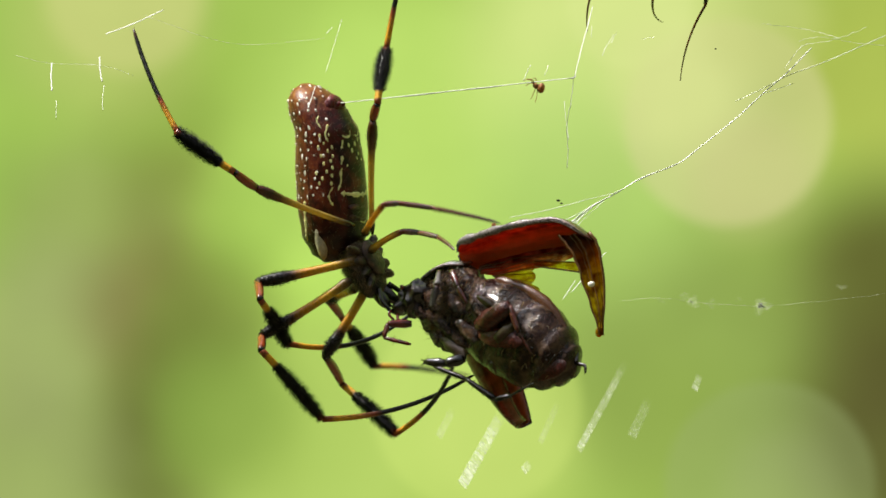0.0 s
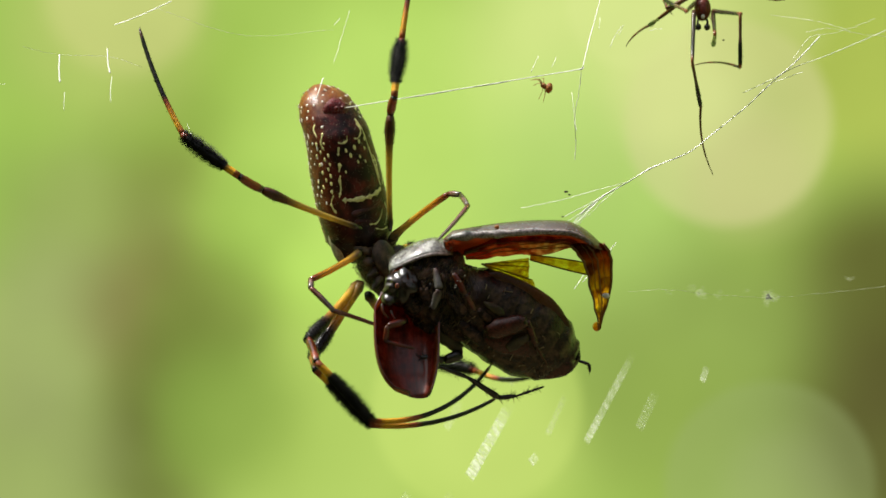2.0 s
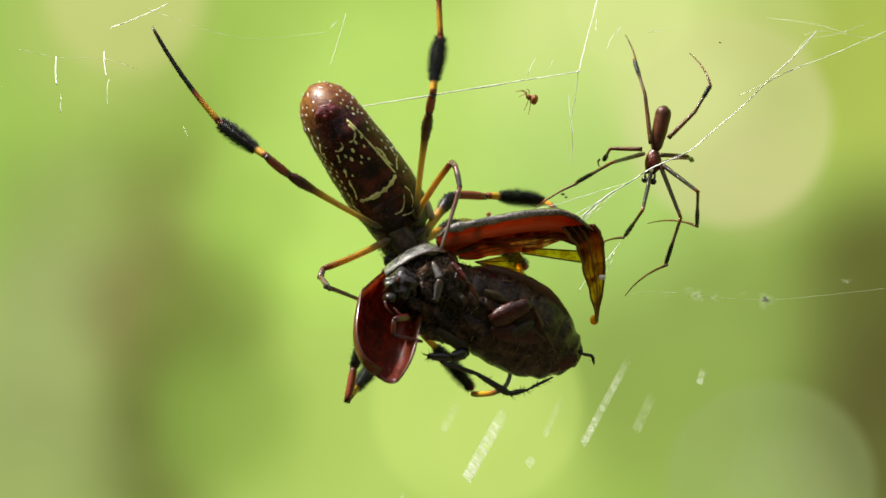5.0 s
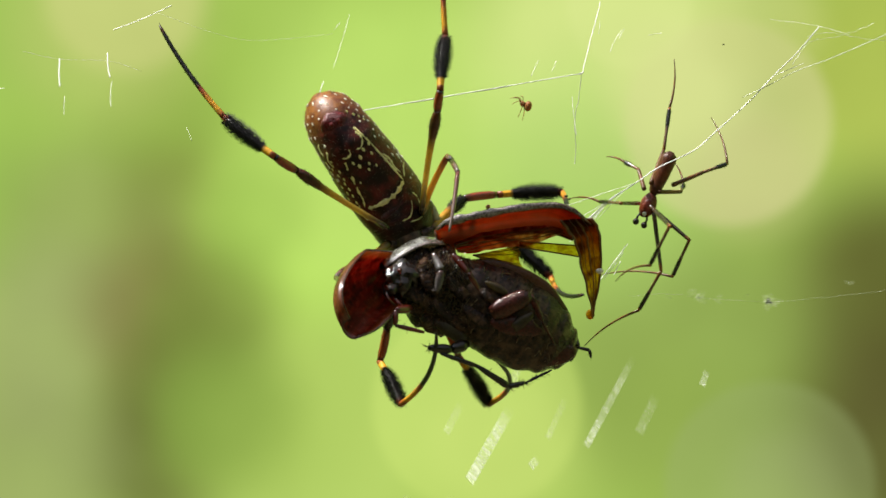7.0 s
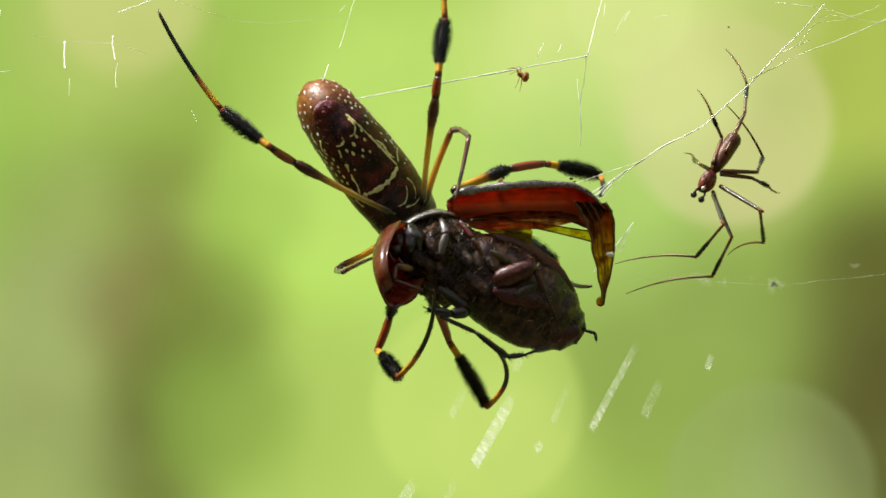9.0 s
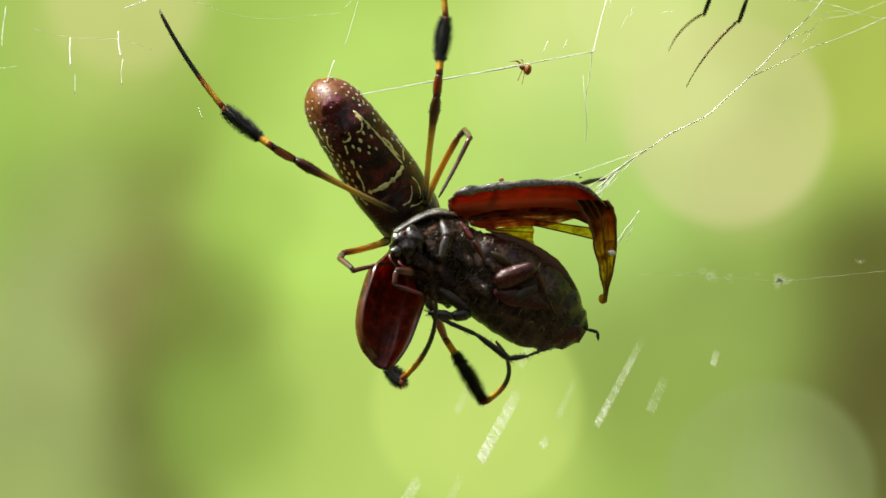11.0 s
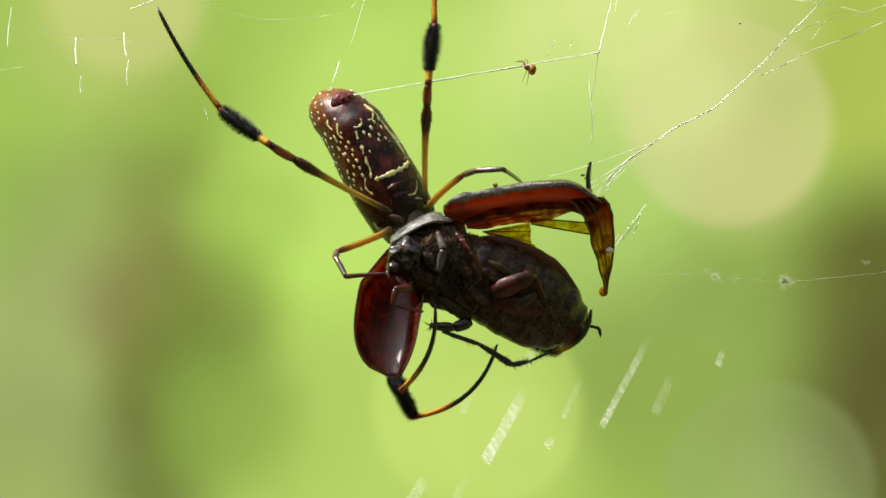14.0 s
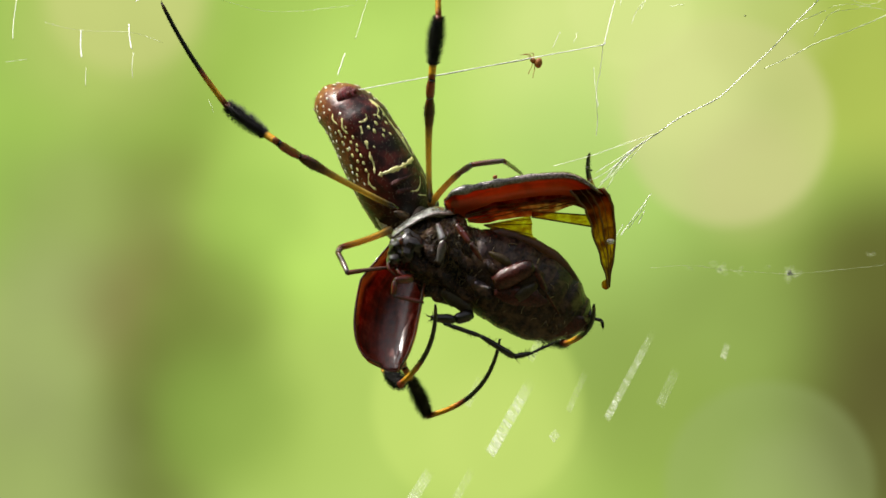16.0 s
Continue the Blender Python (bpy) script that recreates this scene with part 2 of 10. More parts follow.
down_tan = chitin("down_tan", [(0.0, (0.20, 0.15, 0.075)), (1.0, (0.32, 0.25, 0.14))], 0.3, spread=0.3, glow=0.45, tint=(0.7, 0.55, 0.3))
male_skin = chitin("male_skin", [(0.0, (0.12, 0.05, 0.018)), (0.5, (0.22, 0.075, 0.02)), (1.0, (0.10, 0.035, 0.014))], 0.3, spread=0.4, glow=0.12,
                   tint=(0.6, 0.25, 0.03))
male_belly = chitin("male_abdomen_skin", [(0.0, (0.09, 0.03, 0.014)), (0.5, (0.20, 0.055, 0.018)), (1.0, (0.10, 0.026, 0.012))], 0.35, spread=0.6, glow=0.1, tint=(0.6, 0.15, 0.03))
male_front = chitin("male_carapace_skin", [(0.0, (0.06, 0.02, 0.012)), (0.4, (0.26, 0.045, 0.025)), (1.0, (0.16, 0.04, 0.02))], 0.25, spread=0.6, glow=0.1, tint=(0.7, 0.1, 0.03))
male_thigh = chitin("male_leg_skin", [(0.0, (0.10, 0.045, 0.02)), (0.2, (0.05, 0.036, 0.018)), (0.85, (0.04, 0.03, 0.016)), (0.96, (0.3, 0.09, 0.02)), (1.0, (0.3, 0.09, 0.02))], 0.2,
                     spread=0.3, coat=0.4)
male_shin = chitin("male_shin_skin", [(0.0, (0.3, 0.10, 0.025)), (0.12, (0.16, 0.06, 0.025)), (0.45, (0.16, 0.09, 0.06)), (0.58, BLACK), (0.92, BLACK), (0.97, (0.4, 0.12, 0.02)),
                                      (1.0, (0.3, 0.1, 0.02))], 0.2, spread=0.3, coat=0.4)
tiny_skin = chitin("tiny_spider_skin", [(0.0, (0.6, 0.26, 0.09)), (1.0, (0.5, 0.2, 0.07))], 0.3, spread=0.5, glow=0.3, tint=(0.7, 0.25, 0.05))


def membrane(name, root_stops, clear, crease, tones=((0.62, 0.36, 0.03), (0.90, 0.78, 0.16), (0.95, 0.90, 0.34))):
    """Thin amber wing skin, redder where it comes out from under its case."""
    n = Nodes(name)
    u = n.add("ShaderNodeSeparateXYZ")
    n.link(n.coords("UV"), u.inputs[0])
    tone = n.ramp(n.noise(900.0, 4.0, 0.6), list(zip((0.3, 0.55, 0.75), tones)))
    root = n.ramp(u.outputs[0], root_stops)
    tone = n.mix(1.0, tone, root, "MULTIPLY")
    creases = n.ramp(n.noise(420.0, 5.0, 0.7), [(0.40, crease), (0.55, (1.0, 1.0, 1.0))])
    tone = n.mix(1.0, tone, creases, "MULTIPLY")
    gloss = n.surface(n.mix(0.5, tone, (0.3, 0.16, 0.02)), 0.2, normal=n.bump(n.noise(2200.0, 3.0), 0.5, 0.0001))
    lit = n.blend(clear, n.thin("ShaderNodeBsdfTranslucent", tone), n.thin("ShaderNodeBsdfTransparent", tone))
    return n.done(n.blend(0.9, gloss, lit))


def silk(name, white):
    """Fine silk: pale and bright where the sun meets it, a little light shining through."""
    n = Nodes(name)
    tone = n.ramp(n.noise(700.0, 3.0, 0.6), [(0.3, tuple(0.7 * c for c in white)), (0.6, white)])
    body = n.blend(0.25, n.thin("ShaderNodeBsdfDiffuse", tone), n.thin("ShaderNodeBsdfTranslucent", tone))
    return n.done(n.blend(0.14, body, n.add("ShaderNodeBsdfAnisotropic", Roughness=0.6).outputs[0]))


def glint_band(name, strength):
    """A beaded catching thread as a flat ribbon: glints painted as a ladder of pale bars, fading at both ends and along
    its edges.
    """
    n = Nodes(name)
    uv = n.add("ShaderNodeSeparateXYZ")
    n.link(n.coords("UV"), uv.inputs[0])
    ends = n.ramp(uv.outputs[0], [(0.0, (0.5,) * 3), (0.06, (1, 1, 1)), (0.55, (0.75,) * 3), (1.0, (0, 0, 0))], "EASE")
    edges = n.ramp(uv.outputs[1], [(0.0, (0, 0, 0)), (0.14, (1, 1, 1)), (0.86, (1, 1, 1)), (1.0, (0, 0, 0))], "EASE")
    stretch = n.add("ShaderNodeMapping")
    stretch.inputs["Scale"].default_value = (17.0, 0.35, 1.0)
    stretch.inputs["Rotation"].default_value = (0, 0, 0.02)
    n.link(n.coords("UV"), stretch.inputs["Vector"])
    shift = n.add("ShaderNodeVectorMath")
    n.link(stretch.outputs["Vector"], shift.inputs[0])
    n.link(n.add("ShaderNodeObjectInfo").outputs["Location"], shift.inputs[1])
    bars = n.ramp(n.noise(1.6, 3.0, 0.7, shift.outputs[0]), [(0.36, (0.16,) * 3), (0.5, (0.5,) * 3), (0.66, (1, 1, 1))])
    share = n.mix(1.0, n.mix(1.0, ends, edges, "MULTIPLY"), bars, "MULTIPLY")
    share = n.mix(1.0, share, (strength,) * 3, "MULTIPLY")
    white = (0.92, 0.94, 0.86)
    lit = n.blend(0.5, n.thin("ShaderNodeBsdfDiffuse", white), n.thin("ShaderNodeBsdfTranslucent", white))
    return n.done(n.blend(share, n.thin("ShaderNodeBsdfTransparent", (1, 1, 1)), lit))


wing_membrane = membrane("wing_membrane", [(0.04, (0.8, 0.5, 0.3)), (0.35, (1.0, 1.0, 1.0))], 0.92, (0.85, 0.8, 0.6))
wing_pale = membrane("wing_pale_membrane", [(0.1, (0.75, 0.22, 0.16)), (0.45, (0.95, 0.6, 0.5)), (0.75, (1.0, 1.0, 1.0))], 0.6, (0.6, 0.3, 0.22), ((0.62, 0.26, 0.15), (0.92, 0.62, 0.42), (0.97, 0.86, 0.68)))
wing_brown = membrane("wing_brown_membrane", [(0.03, (0.40, 0.08, 0.05)), (0.22, (0.62, 0.30, 0.14)), (0.5, (0.92, 0.74, 0.42)), (0.95, (1.0, 0.96, 0.8))], 0.7, (0.42, 0.26, 0.16))
wing_vein = chitin("wing_vein", [(0.0, (0.16, 0.07, 0.015)), (1.0, (0.20, 0.09, 0.02))], 0.4, spread=0.3)
silk_bright = silk("silk_bright", (0.88, 0.90, 0.82))
silk_faint = silk("silk_faint", (0.80, 0.84, 0.68))
silk_dull = silk("silk_dull", (0.62, 0.68, 0.46))
fluff = Nodes("silk_fluff")
silk_fluff = fluff.done(fluff.blend(0.045, fluff.thin("ShaderNodeBsdfTransparent", (1, 1, 1)), fluff.thin("ShaderNodeBsdfTranslucent", (0.95, 0.95, 0.9))))
band_bright = glint_band("silk_band_bright", 0.66)
band_mid = glint_band("silk_band_mid", 0.4)
band_dim = glint_band("silk_band_dim", 0.16)

# The wood far behind, its blurred light painted as soft glowing discs: centre across and up from the view's middle,
# size, softness, colour.
FAR = 3.5
FAR_UNIT = UNIT * (FAR + 0.5108) / 0.5108


def far_wood_glow():
    n = Nodes("far_wood_glow")
    place = n.add("ShaderNodeMapping")
    place.inputs["Location"].default_value = (0.0, 0.0, 0.8 * 0.001 / FAR_UNIT)
    place.inputs["Scale"].default_value = (0.001 / FAR_UNIT, 0.0, 0.001 / FAR_UNIT)
    n.link(n.coords(), place.inputs["Vector"])
    where = place.outputs["Vector"]
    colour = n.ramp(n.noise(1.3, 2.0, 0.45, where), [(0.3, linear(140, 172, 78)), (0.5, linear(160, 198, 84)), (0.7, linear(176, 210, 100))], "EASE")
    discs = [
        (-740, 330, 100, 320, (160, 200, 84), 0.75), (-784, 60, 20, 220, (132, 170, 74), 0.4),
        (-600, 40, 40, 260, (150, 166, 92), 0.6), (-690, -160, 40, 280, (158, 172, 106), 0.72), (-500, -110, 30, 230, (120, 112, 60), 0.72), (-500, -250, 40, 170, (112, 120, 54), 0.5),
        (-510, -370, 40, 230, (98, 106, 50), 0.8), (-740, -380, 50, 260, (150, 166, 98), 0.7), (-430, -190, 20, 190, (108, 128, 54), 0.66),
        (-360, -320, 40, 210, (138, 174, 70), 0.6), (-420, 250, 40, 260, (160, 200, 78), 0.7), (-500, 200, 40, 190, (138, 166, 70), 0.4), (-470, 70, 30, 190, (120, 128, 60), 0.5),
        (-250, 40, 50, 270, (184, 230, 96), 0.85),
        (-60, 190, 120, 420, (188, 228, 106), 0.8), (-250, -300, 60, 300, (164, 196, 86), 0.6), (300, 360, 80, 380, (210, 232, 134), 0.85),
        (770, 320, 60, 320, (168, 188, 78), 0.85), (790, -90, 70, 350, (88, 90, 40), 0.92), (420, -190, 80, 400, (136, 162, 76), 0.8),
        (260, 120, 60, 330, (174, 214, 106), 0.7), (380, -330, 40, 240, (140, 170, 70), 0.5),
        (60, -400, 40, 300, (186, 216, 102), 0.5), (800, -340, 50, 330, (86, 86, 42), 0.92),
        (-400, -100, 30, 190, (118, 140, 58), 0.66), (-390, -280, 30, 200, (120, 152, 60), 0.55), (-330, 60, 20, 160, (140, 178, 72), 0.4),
        # bright spots painted for single leaves and gaps that catch the light
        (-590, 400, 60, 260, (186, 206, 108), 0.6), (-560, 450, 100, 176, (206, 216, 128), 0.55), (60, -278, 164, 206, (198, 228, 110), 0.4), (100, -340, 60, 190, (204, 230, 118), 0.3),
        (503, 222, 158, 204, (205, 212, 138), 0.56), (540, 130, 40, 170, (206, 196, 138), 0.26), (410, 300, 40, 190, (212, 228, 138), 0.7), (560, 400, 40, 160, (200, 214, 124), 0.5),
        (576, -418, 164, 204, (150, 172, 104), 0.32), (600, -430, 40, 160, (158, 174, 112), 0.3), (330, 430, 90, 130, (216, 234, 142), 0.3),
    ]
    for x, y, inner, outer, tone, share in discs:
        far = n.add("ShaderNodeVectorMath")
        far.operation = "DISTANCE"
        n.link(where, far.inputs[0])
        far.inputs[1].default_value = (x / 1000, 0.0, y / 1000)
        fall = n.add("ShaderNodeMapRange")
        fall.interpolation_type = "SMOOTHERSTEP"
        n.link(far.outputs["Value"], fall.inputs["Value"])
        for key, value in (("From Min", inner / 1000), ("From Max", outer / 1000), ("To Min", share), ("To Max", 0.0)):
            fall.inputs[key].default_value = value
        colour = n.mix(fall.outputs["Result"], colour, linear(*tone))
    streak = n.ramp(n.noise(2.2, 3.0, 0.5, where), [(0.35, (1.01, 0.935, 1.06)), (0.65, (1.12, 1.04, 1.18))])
    # the surface gives off its painted daylight itself
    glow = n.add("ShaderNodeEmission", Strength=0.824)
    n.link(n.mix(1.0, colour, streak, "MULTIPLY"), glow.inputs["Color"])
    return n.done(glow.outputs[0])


def dark_rear_wood():
    n = Nodes("dark_rear_wood")
    leaves = n.ramp(n.noise(9.0, 6.0, 0.7), [(0.38, (0.022, 0.028, 0.014)), (0.55, (0.08, 0.10, 0.04)), (0.7, (0.17, 0.20, 0.08))])
    return n.done(n.surface(leaves, 0.8, normal=n.bump(n.noise(20.0, 5.0), 0.8, 0.05)))


def leaf_litter():
    n = Nodes("leaf_litter")
    colour = n.ramp(n.noise(7.0, 6.0, 0.7), [(0.3, (0.05, 0.035, 0.02)), (0.55, (0.10, 0.085, 0.035)), (0.75, (0.07, 0.10, 0.03))])
    return n.done(n.surface(colour, 0.9, normal=n.bump(n.noise(30.0, 5.0), 0.6, 0.02)))


# ---- shape tools ----
class Shape:
    """Points, faces, (u, v) and material slots of one mesh in the making, in small units."""

    def __init__(self):
        self.points, self.faces, self.uv, self.slots = [], [], [], []

    def tube(self, line, radii, sides=10, slot=0, squash=1.0, v0=0.0, u0=0.0, u1=1.0, ring=None, level=None):
        """A round, tapering body along a line. squash flattens it; ring(angle, u) scales its outline."""
        line = [Vector(p) for p in line]
        start, count = len(self.points), len(line)
        side = None
        for i, p in enumerate(line):
            along = (line[min(i + 1, count - 1)] - line[max(i - 1, 0)]).normalized() if level is None else Vector(level)
            if side is None:
                side = along.cross(Vector((0, 1, 0)) if abs(along.y) < 0.9 else Vector((1, 0, 0))).normalized()
            side = (side - along * side.dot(along)).normalized()
            other = along.cross(side)
            u = i / (count - 1)
            for k in range(sides):
                a = math.tau * k / sides
                r = radii[i] * (ring(a, u) if ring else 1.0)
                self.points.append(p + side * (math.cos(a) * r) + other * (math.sin(a) * r * squash))
                self.uv.append((u0 + (u1 - u0) * u, k / sides))
        for i in range(count - 1):
            for k in range(sides):
                a, b = start + i * sides + k, start + i * sides + (k + 1) % sides
                self.faces.append((a, b, b + sides, a + sides))
                self.slots.append(slot)
        for base, flip in ((start, True), (start + (count - 1) * sides, False)):
            loop = list(range(base, base + sides))
            self.faces.append(tuple(reversed(loop)) if flip else tuple(loop))
            self.slots.append(slot)
        return self

    def spike(self, base, tip, radius, slot=0, sides=3):
        base, tip = Vector(base), Vector(tip)
        along = (tip - base).normalized()
        side = along.cross(Vector((0.3, 0.9, 0.2))).normalized()
        other = along.cross(side)
        start = len(self.points)
        for k in range(sides):
            a = math.tau * k / sides
            self.points.append(base + (side * math.cos(a) + other * math.sin(a)) * radius)
            self.uv.append((0.0, 0.0))
        self.points.append(tip)
        self.uv.append((1.0, 0.0))
        for k in range(sides):
            self.faces.append((start + k, start + (k + 1) % sides, start + sides))
            self.slots.append(slot)
        return self

    def blob(self, centre, axes, rings=8, sides=12, slot=0, rough=0.0, seed=0.0):
        """An egg: axes are three vectors, the first from pole to pole."""
        a, b, c = (Vector(v) for v in axes)
        start = len(self.points)
        for i in range(rings + 1):
            lat = math.pi * (i + 0.02) / (rings + 0.04)
            for k in range(sides):
                lon = math.tau * k / sides
                d = a * -math.cos(lat) + (b * math.cos(lon) + c * math.sin(lon)) * math.sin(lat)
                if rough:
                    d *= 1 + rough * (noise.noise(d / 22.0 + Vector((seed, seed, seed))) + 0.45 * noise.noise(d / 8.0 + Vector((seed, 3.0, seed))))
                self.points.append(Vector(centre) + d)
                self.uv.append((i / rings, k / sides))
        for i in range(rings):
            for k in range(sides):
                p, q = start + i * sides + k, start + i * sides + (k + 1) % sides
                self.faces.append((p, q, q + sides, p + sides))
                self.slots.append(slot)
        for base, flip in ((start, True), (start + rings * sides, False)):
            loop = list(range(base, base + sides))
            self.faces.append(tuple(reversed(loop)) if flip else tuple(loop))
            self.slots.append(slot)
        return self

    def sheet(self, place, across, along, thick, slot=0, back=None):
        """A bent plate of some thickness: place(u, v) gives the points of its middle face."""
        start = len(self.points)
        grid = [[Vector(place(i / along, k / across)) for k in range(across + 1)] for i in range(along + 1)]
        for face in (1, -1):
            for i in range(along + 1):
                for k in range(across + 1):
                    du = grid[min(i + 1, along)][k] - grid[max(i - 1, 0)][k]
                    dv = grid[i][min(k + 1, across)] - grid[i][max(k - 1, 0)]
                    normal = du.cross(dv)
                    normal = normal.normalized() if normal.length > 1e-9 else Vector((0, 1, 0))
                    self.points.append(grid[i][k] + normal * (face * thick / 2))
                    self.uv.append((i / along, k / across))
        w, block = across + 1, (along + 1) * (across + 1)
        for i in range(along):
            for k in range(across):
                a = start + i * w + k
                self.faces.append((a, a + 1, a + w + 1, a + w))
                self.faces.append((a + block, a + block + w, a + block + w + 1, a + block + 1))
                self.slots += [slot, slot if back is None else back]
        rim = [(i, 0) for i in range(along)] + [(along, k) for k in range(across)] + [(i, across) for i in range(along, 0, -1)] \
            + [(0, k) for k in range(across, 0, -1)]
        for (i, k), (j, l) in zip(rim, rim[1:] + rim[:1]):
            a, b = start + i * w + k, start + j * w + l
            self.faces.append((a, b, b + block, a + block))
            self.slots.append(slot)
        return self

    def mesh(self, name, materials, smooth=True):
        data = bpy.data.meshes.new(name)
        data.from_pydata([p * UNIT for p in self.points], [], self.faces)
        layer = data.uv_layers.new(name="UVMap")
        loops = np.empty(len(data.loops), dtype=np.int32)
        data.loops.foreach_get("vertex_index", loops)
        layer.data.foreach_set("uv", np.array(self.uv, dtype=np.float32)[loops].ravel())
        for material in materials:
            data.materials.append(material)
        data.polygons.foreach_set("material_index", self.slots)
        data.polygons.foreach_set("use_smooth", [smooth] * len(self.faces))
        bm = bmesh.new()
        bm.from_mesh(data)
        bmesh.ops.recalc_face_normals(bm, faces=bm.faces)
        bm.to_mesh(data)
        bm.free()
        return data


def part(name, shape, materials, parent=None, label=""):
    """One mesh object under a thing or under a part."""
    ob = new(name, shape.mesh(name, materials if isinstance(materials, list) else [materials]))
    ob.parent = parent
    return tagged(ob, label)


def lerp(stops, u):
    """A value from a short list of (place, value)."""
    for (a, x), (b, y) in zip(stops, stops[1:]):
        if u <= b:
            s = (u - a) / (b - a) if b > a else 0.0
            s = s * s * (3 - 2 * s)
            return x + (y - x) * max(0.0, min(1.0, s))
    return stops[-1][1]


def curve_points(corners, steps):
    """A smooth line through a few corners (Catmull-Rom)."""
    c = [Vector(p) for p in corners]
    c = [c[0] * 2 - c[1]] + c + [c[-1] * 2 - c[-2]]
    line = []
    for i in range(1, len(c) - 2):
        for k in range(steps):
            t = k / steps
            line.append(0.5 * (2 * c[i] + (c[i + 1] - c[i - 1]) * t + (2 * c[i - 1] - 5 * c[i] + 4 * c[i + 1] - c[i + 2]) * t * t
                               + (3 * c[i] - c[i - 1] - 3 * c[i + 1] + c[i + 2]) * t ** 3))
    return line + [c[-2]]


# ---- the large setting ----
def setting():
    # a glowing bow before the camera, painted as wood blurred by the lens
    ring = bmesh.new()
    for i in range(73):
        a = radians(-95 + 190 * i / 72)
        low, high = (ring.verts.new(((FAR + 0.5108) * math.sin(a), (FAR + 0.5108) * math.cos(a), z)) for z in (-2.6, 2.6))
        if i:
            ring.faces.new((last[0], low, high, last[1]))
        last = (low, high)
    data = bpy.data.meshes.new("backdrop")
    ring.to_mesh(data)
    ring.free()
    data.polygons.foreach_set("use_smooth", [True] * len(data.polygons))
    data.materials.append(far_wood_glow())
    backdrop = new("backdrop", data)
    backdrop.location = (0, -0.5108, 2.3)
    tagged(backdrop, "glowing backdrop painted as out-of-focus sunlit forest with pale discs", "background", kind="structure")
    # unseen dark wood, added behind the camera to cut sky reflections and fill
    ring = bmesh.new()
    for i in range(65):
        a = radians(95 + 170 * i / 64)
        low, high = (ring.verts.new(((FAR + 0.5108) * math.sin(a), (FAR + 0.5108) * math.cos(a), z)) for z in (-2.6, 1.5 + 0.25 * math.sin(i * 1.7) + 0.2 * math.sin(i * 0.6)))
        if i:
            ring.faces.new((last[0], low, high, last[1]))
        last = (low, high)
    data = bpy.data.meshes.new("backdrop_rear")
    ring.to_mesh(data)
    ring.free()
    data.materials.append(dark_rear_wood())
    rear = new("backdrop_rear", data)
    rear.location = (0, -0.5108, 2.3)
    tagged(rear, "unseen dark green forest added to darken reflections and fill", "background", kind="structure")
    grid = bmesh.new()
    bmesh.ops.create_grid(grid, x_segments=8, y_segments=8, size=300.0)
    data = bpy.data.meshes.new("ground")
    grid.to_mesh(data)
    grid.free()
    data.materials.append(leaf_litter())
    ground = new("ground", data)
    ground.location = (0, 0, -0.3)
    tagged(ground, "brown and green leaf litter on the forest floor", "ground", kind="structure")


setting()

# ---- the large spider ----
LEG_MM = {"a": [16.36, 4.32, 9.91, 16.93], "b": [16.6, 3.07, 8.84, 16.23], "c": [11.49, 2.24, 4.42, 9.84], "e": [10.87, 2.0, 4.65, 9.93], "d": [15.35, 6.46, 11.76, 21.85], "g": [15.26, 5.27, 13.55, 22.25], "h": [11.93, 8.37, 12.21, 17.39], "f": [9.63, 5.82, 10.13, 14.04]}
MALE_LEG_MM = [[7.74, 6.65, 7.69], [5.74, 4.66, 9.27], [4.99, 3.0, 4.43], [4.72, 3.53, 4.5], [10.53, 8.14, 8.14], [9.22, 8.06, 13.59], [8.68, 7.5, 12.24], [7.92, 7.59, 13.5]]


def leg_tube(length, radii, bow, sides=10, rings=14, skip=0.0):
    """A leg piece along x, of that length in mm, bowed sideways."""
    size = length * MM / UNIT
    line = [(size * (skip + (1 - skip) * i / rings), 0, bow * size * 4 * (i / rings) * (1 - i / rings)) for i in range(rings + 1)]
    return line, [lerp(radii, i / rings) for i in range(rings + 1)], size


def bristles(shape, line, radii, u0, u1, count, reach, slot, lean=0.5, rng=None, thick=0.5):
    """Hairs on a leg piece between two shares of its length."""
    for _ in range(count):
        u = u0 + (u1 - u0) * rng.random()
        i = min(int(u * (len(line) - 1)), len(line) - 2)
        s = u * (len(line) - 1) - i
        a, b = Vector(line[i]), Vector(line[i + 1])
        p, along = a.lerp(b, s), (b - a).normalized()
        turn = rng.random() * math.tau
        out = Vector((0, math.cos(turn), math.sin(turn)))
        r = radii[i] * (1 - s) + radii[i + 1] * s
        swell = math.sin(math.pi * (0.12 + 0.80 * (u - u0) / max(1e-6, u1 - u0)))
        size = reach * (0.65 + 0.5 * rng.random()) * (0.45 + 0.55 * swell)
        shape.spike(p + out * r * 0.8, p + out * (r * 0.8 + size) + along * size * lean * (0.7 + 0.6 * rng.random()), thick, slot)


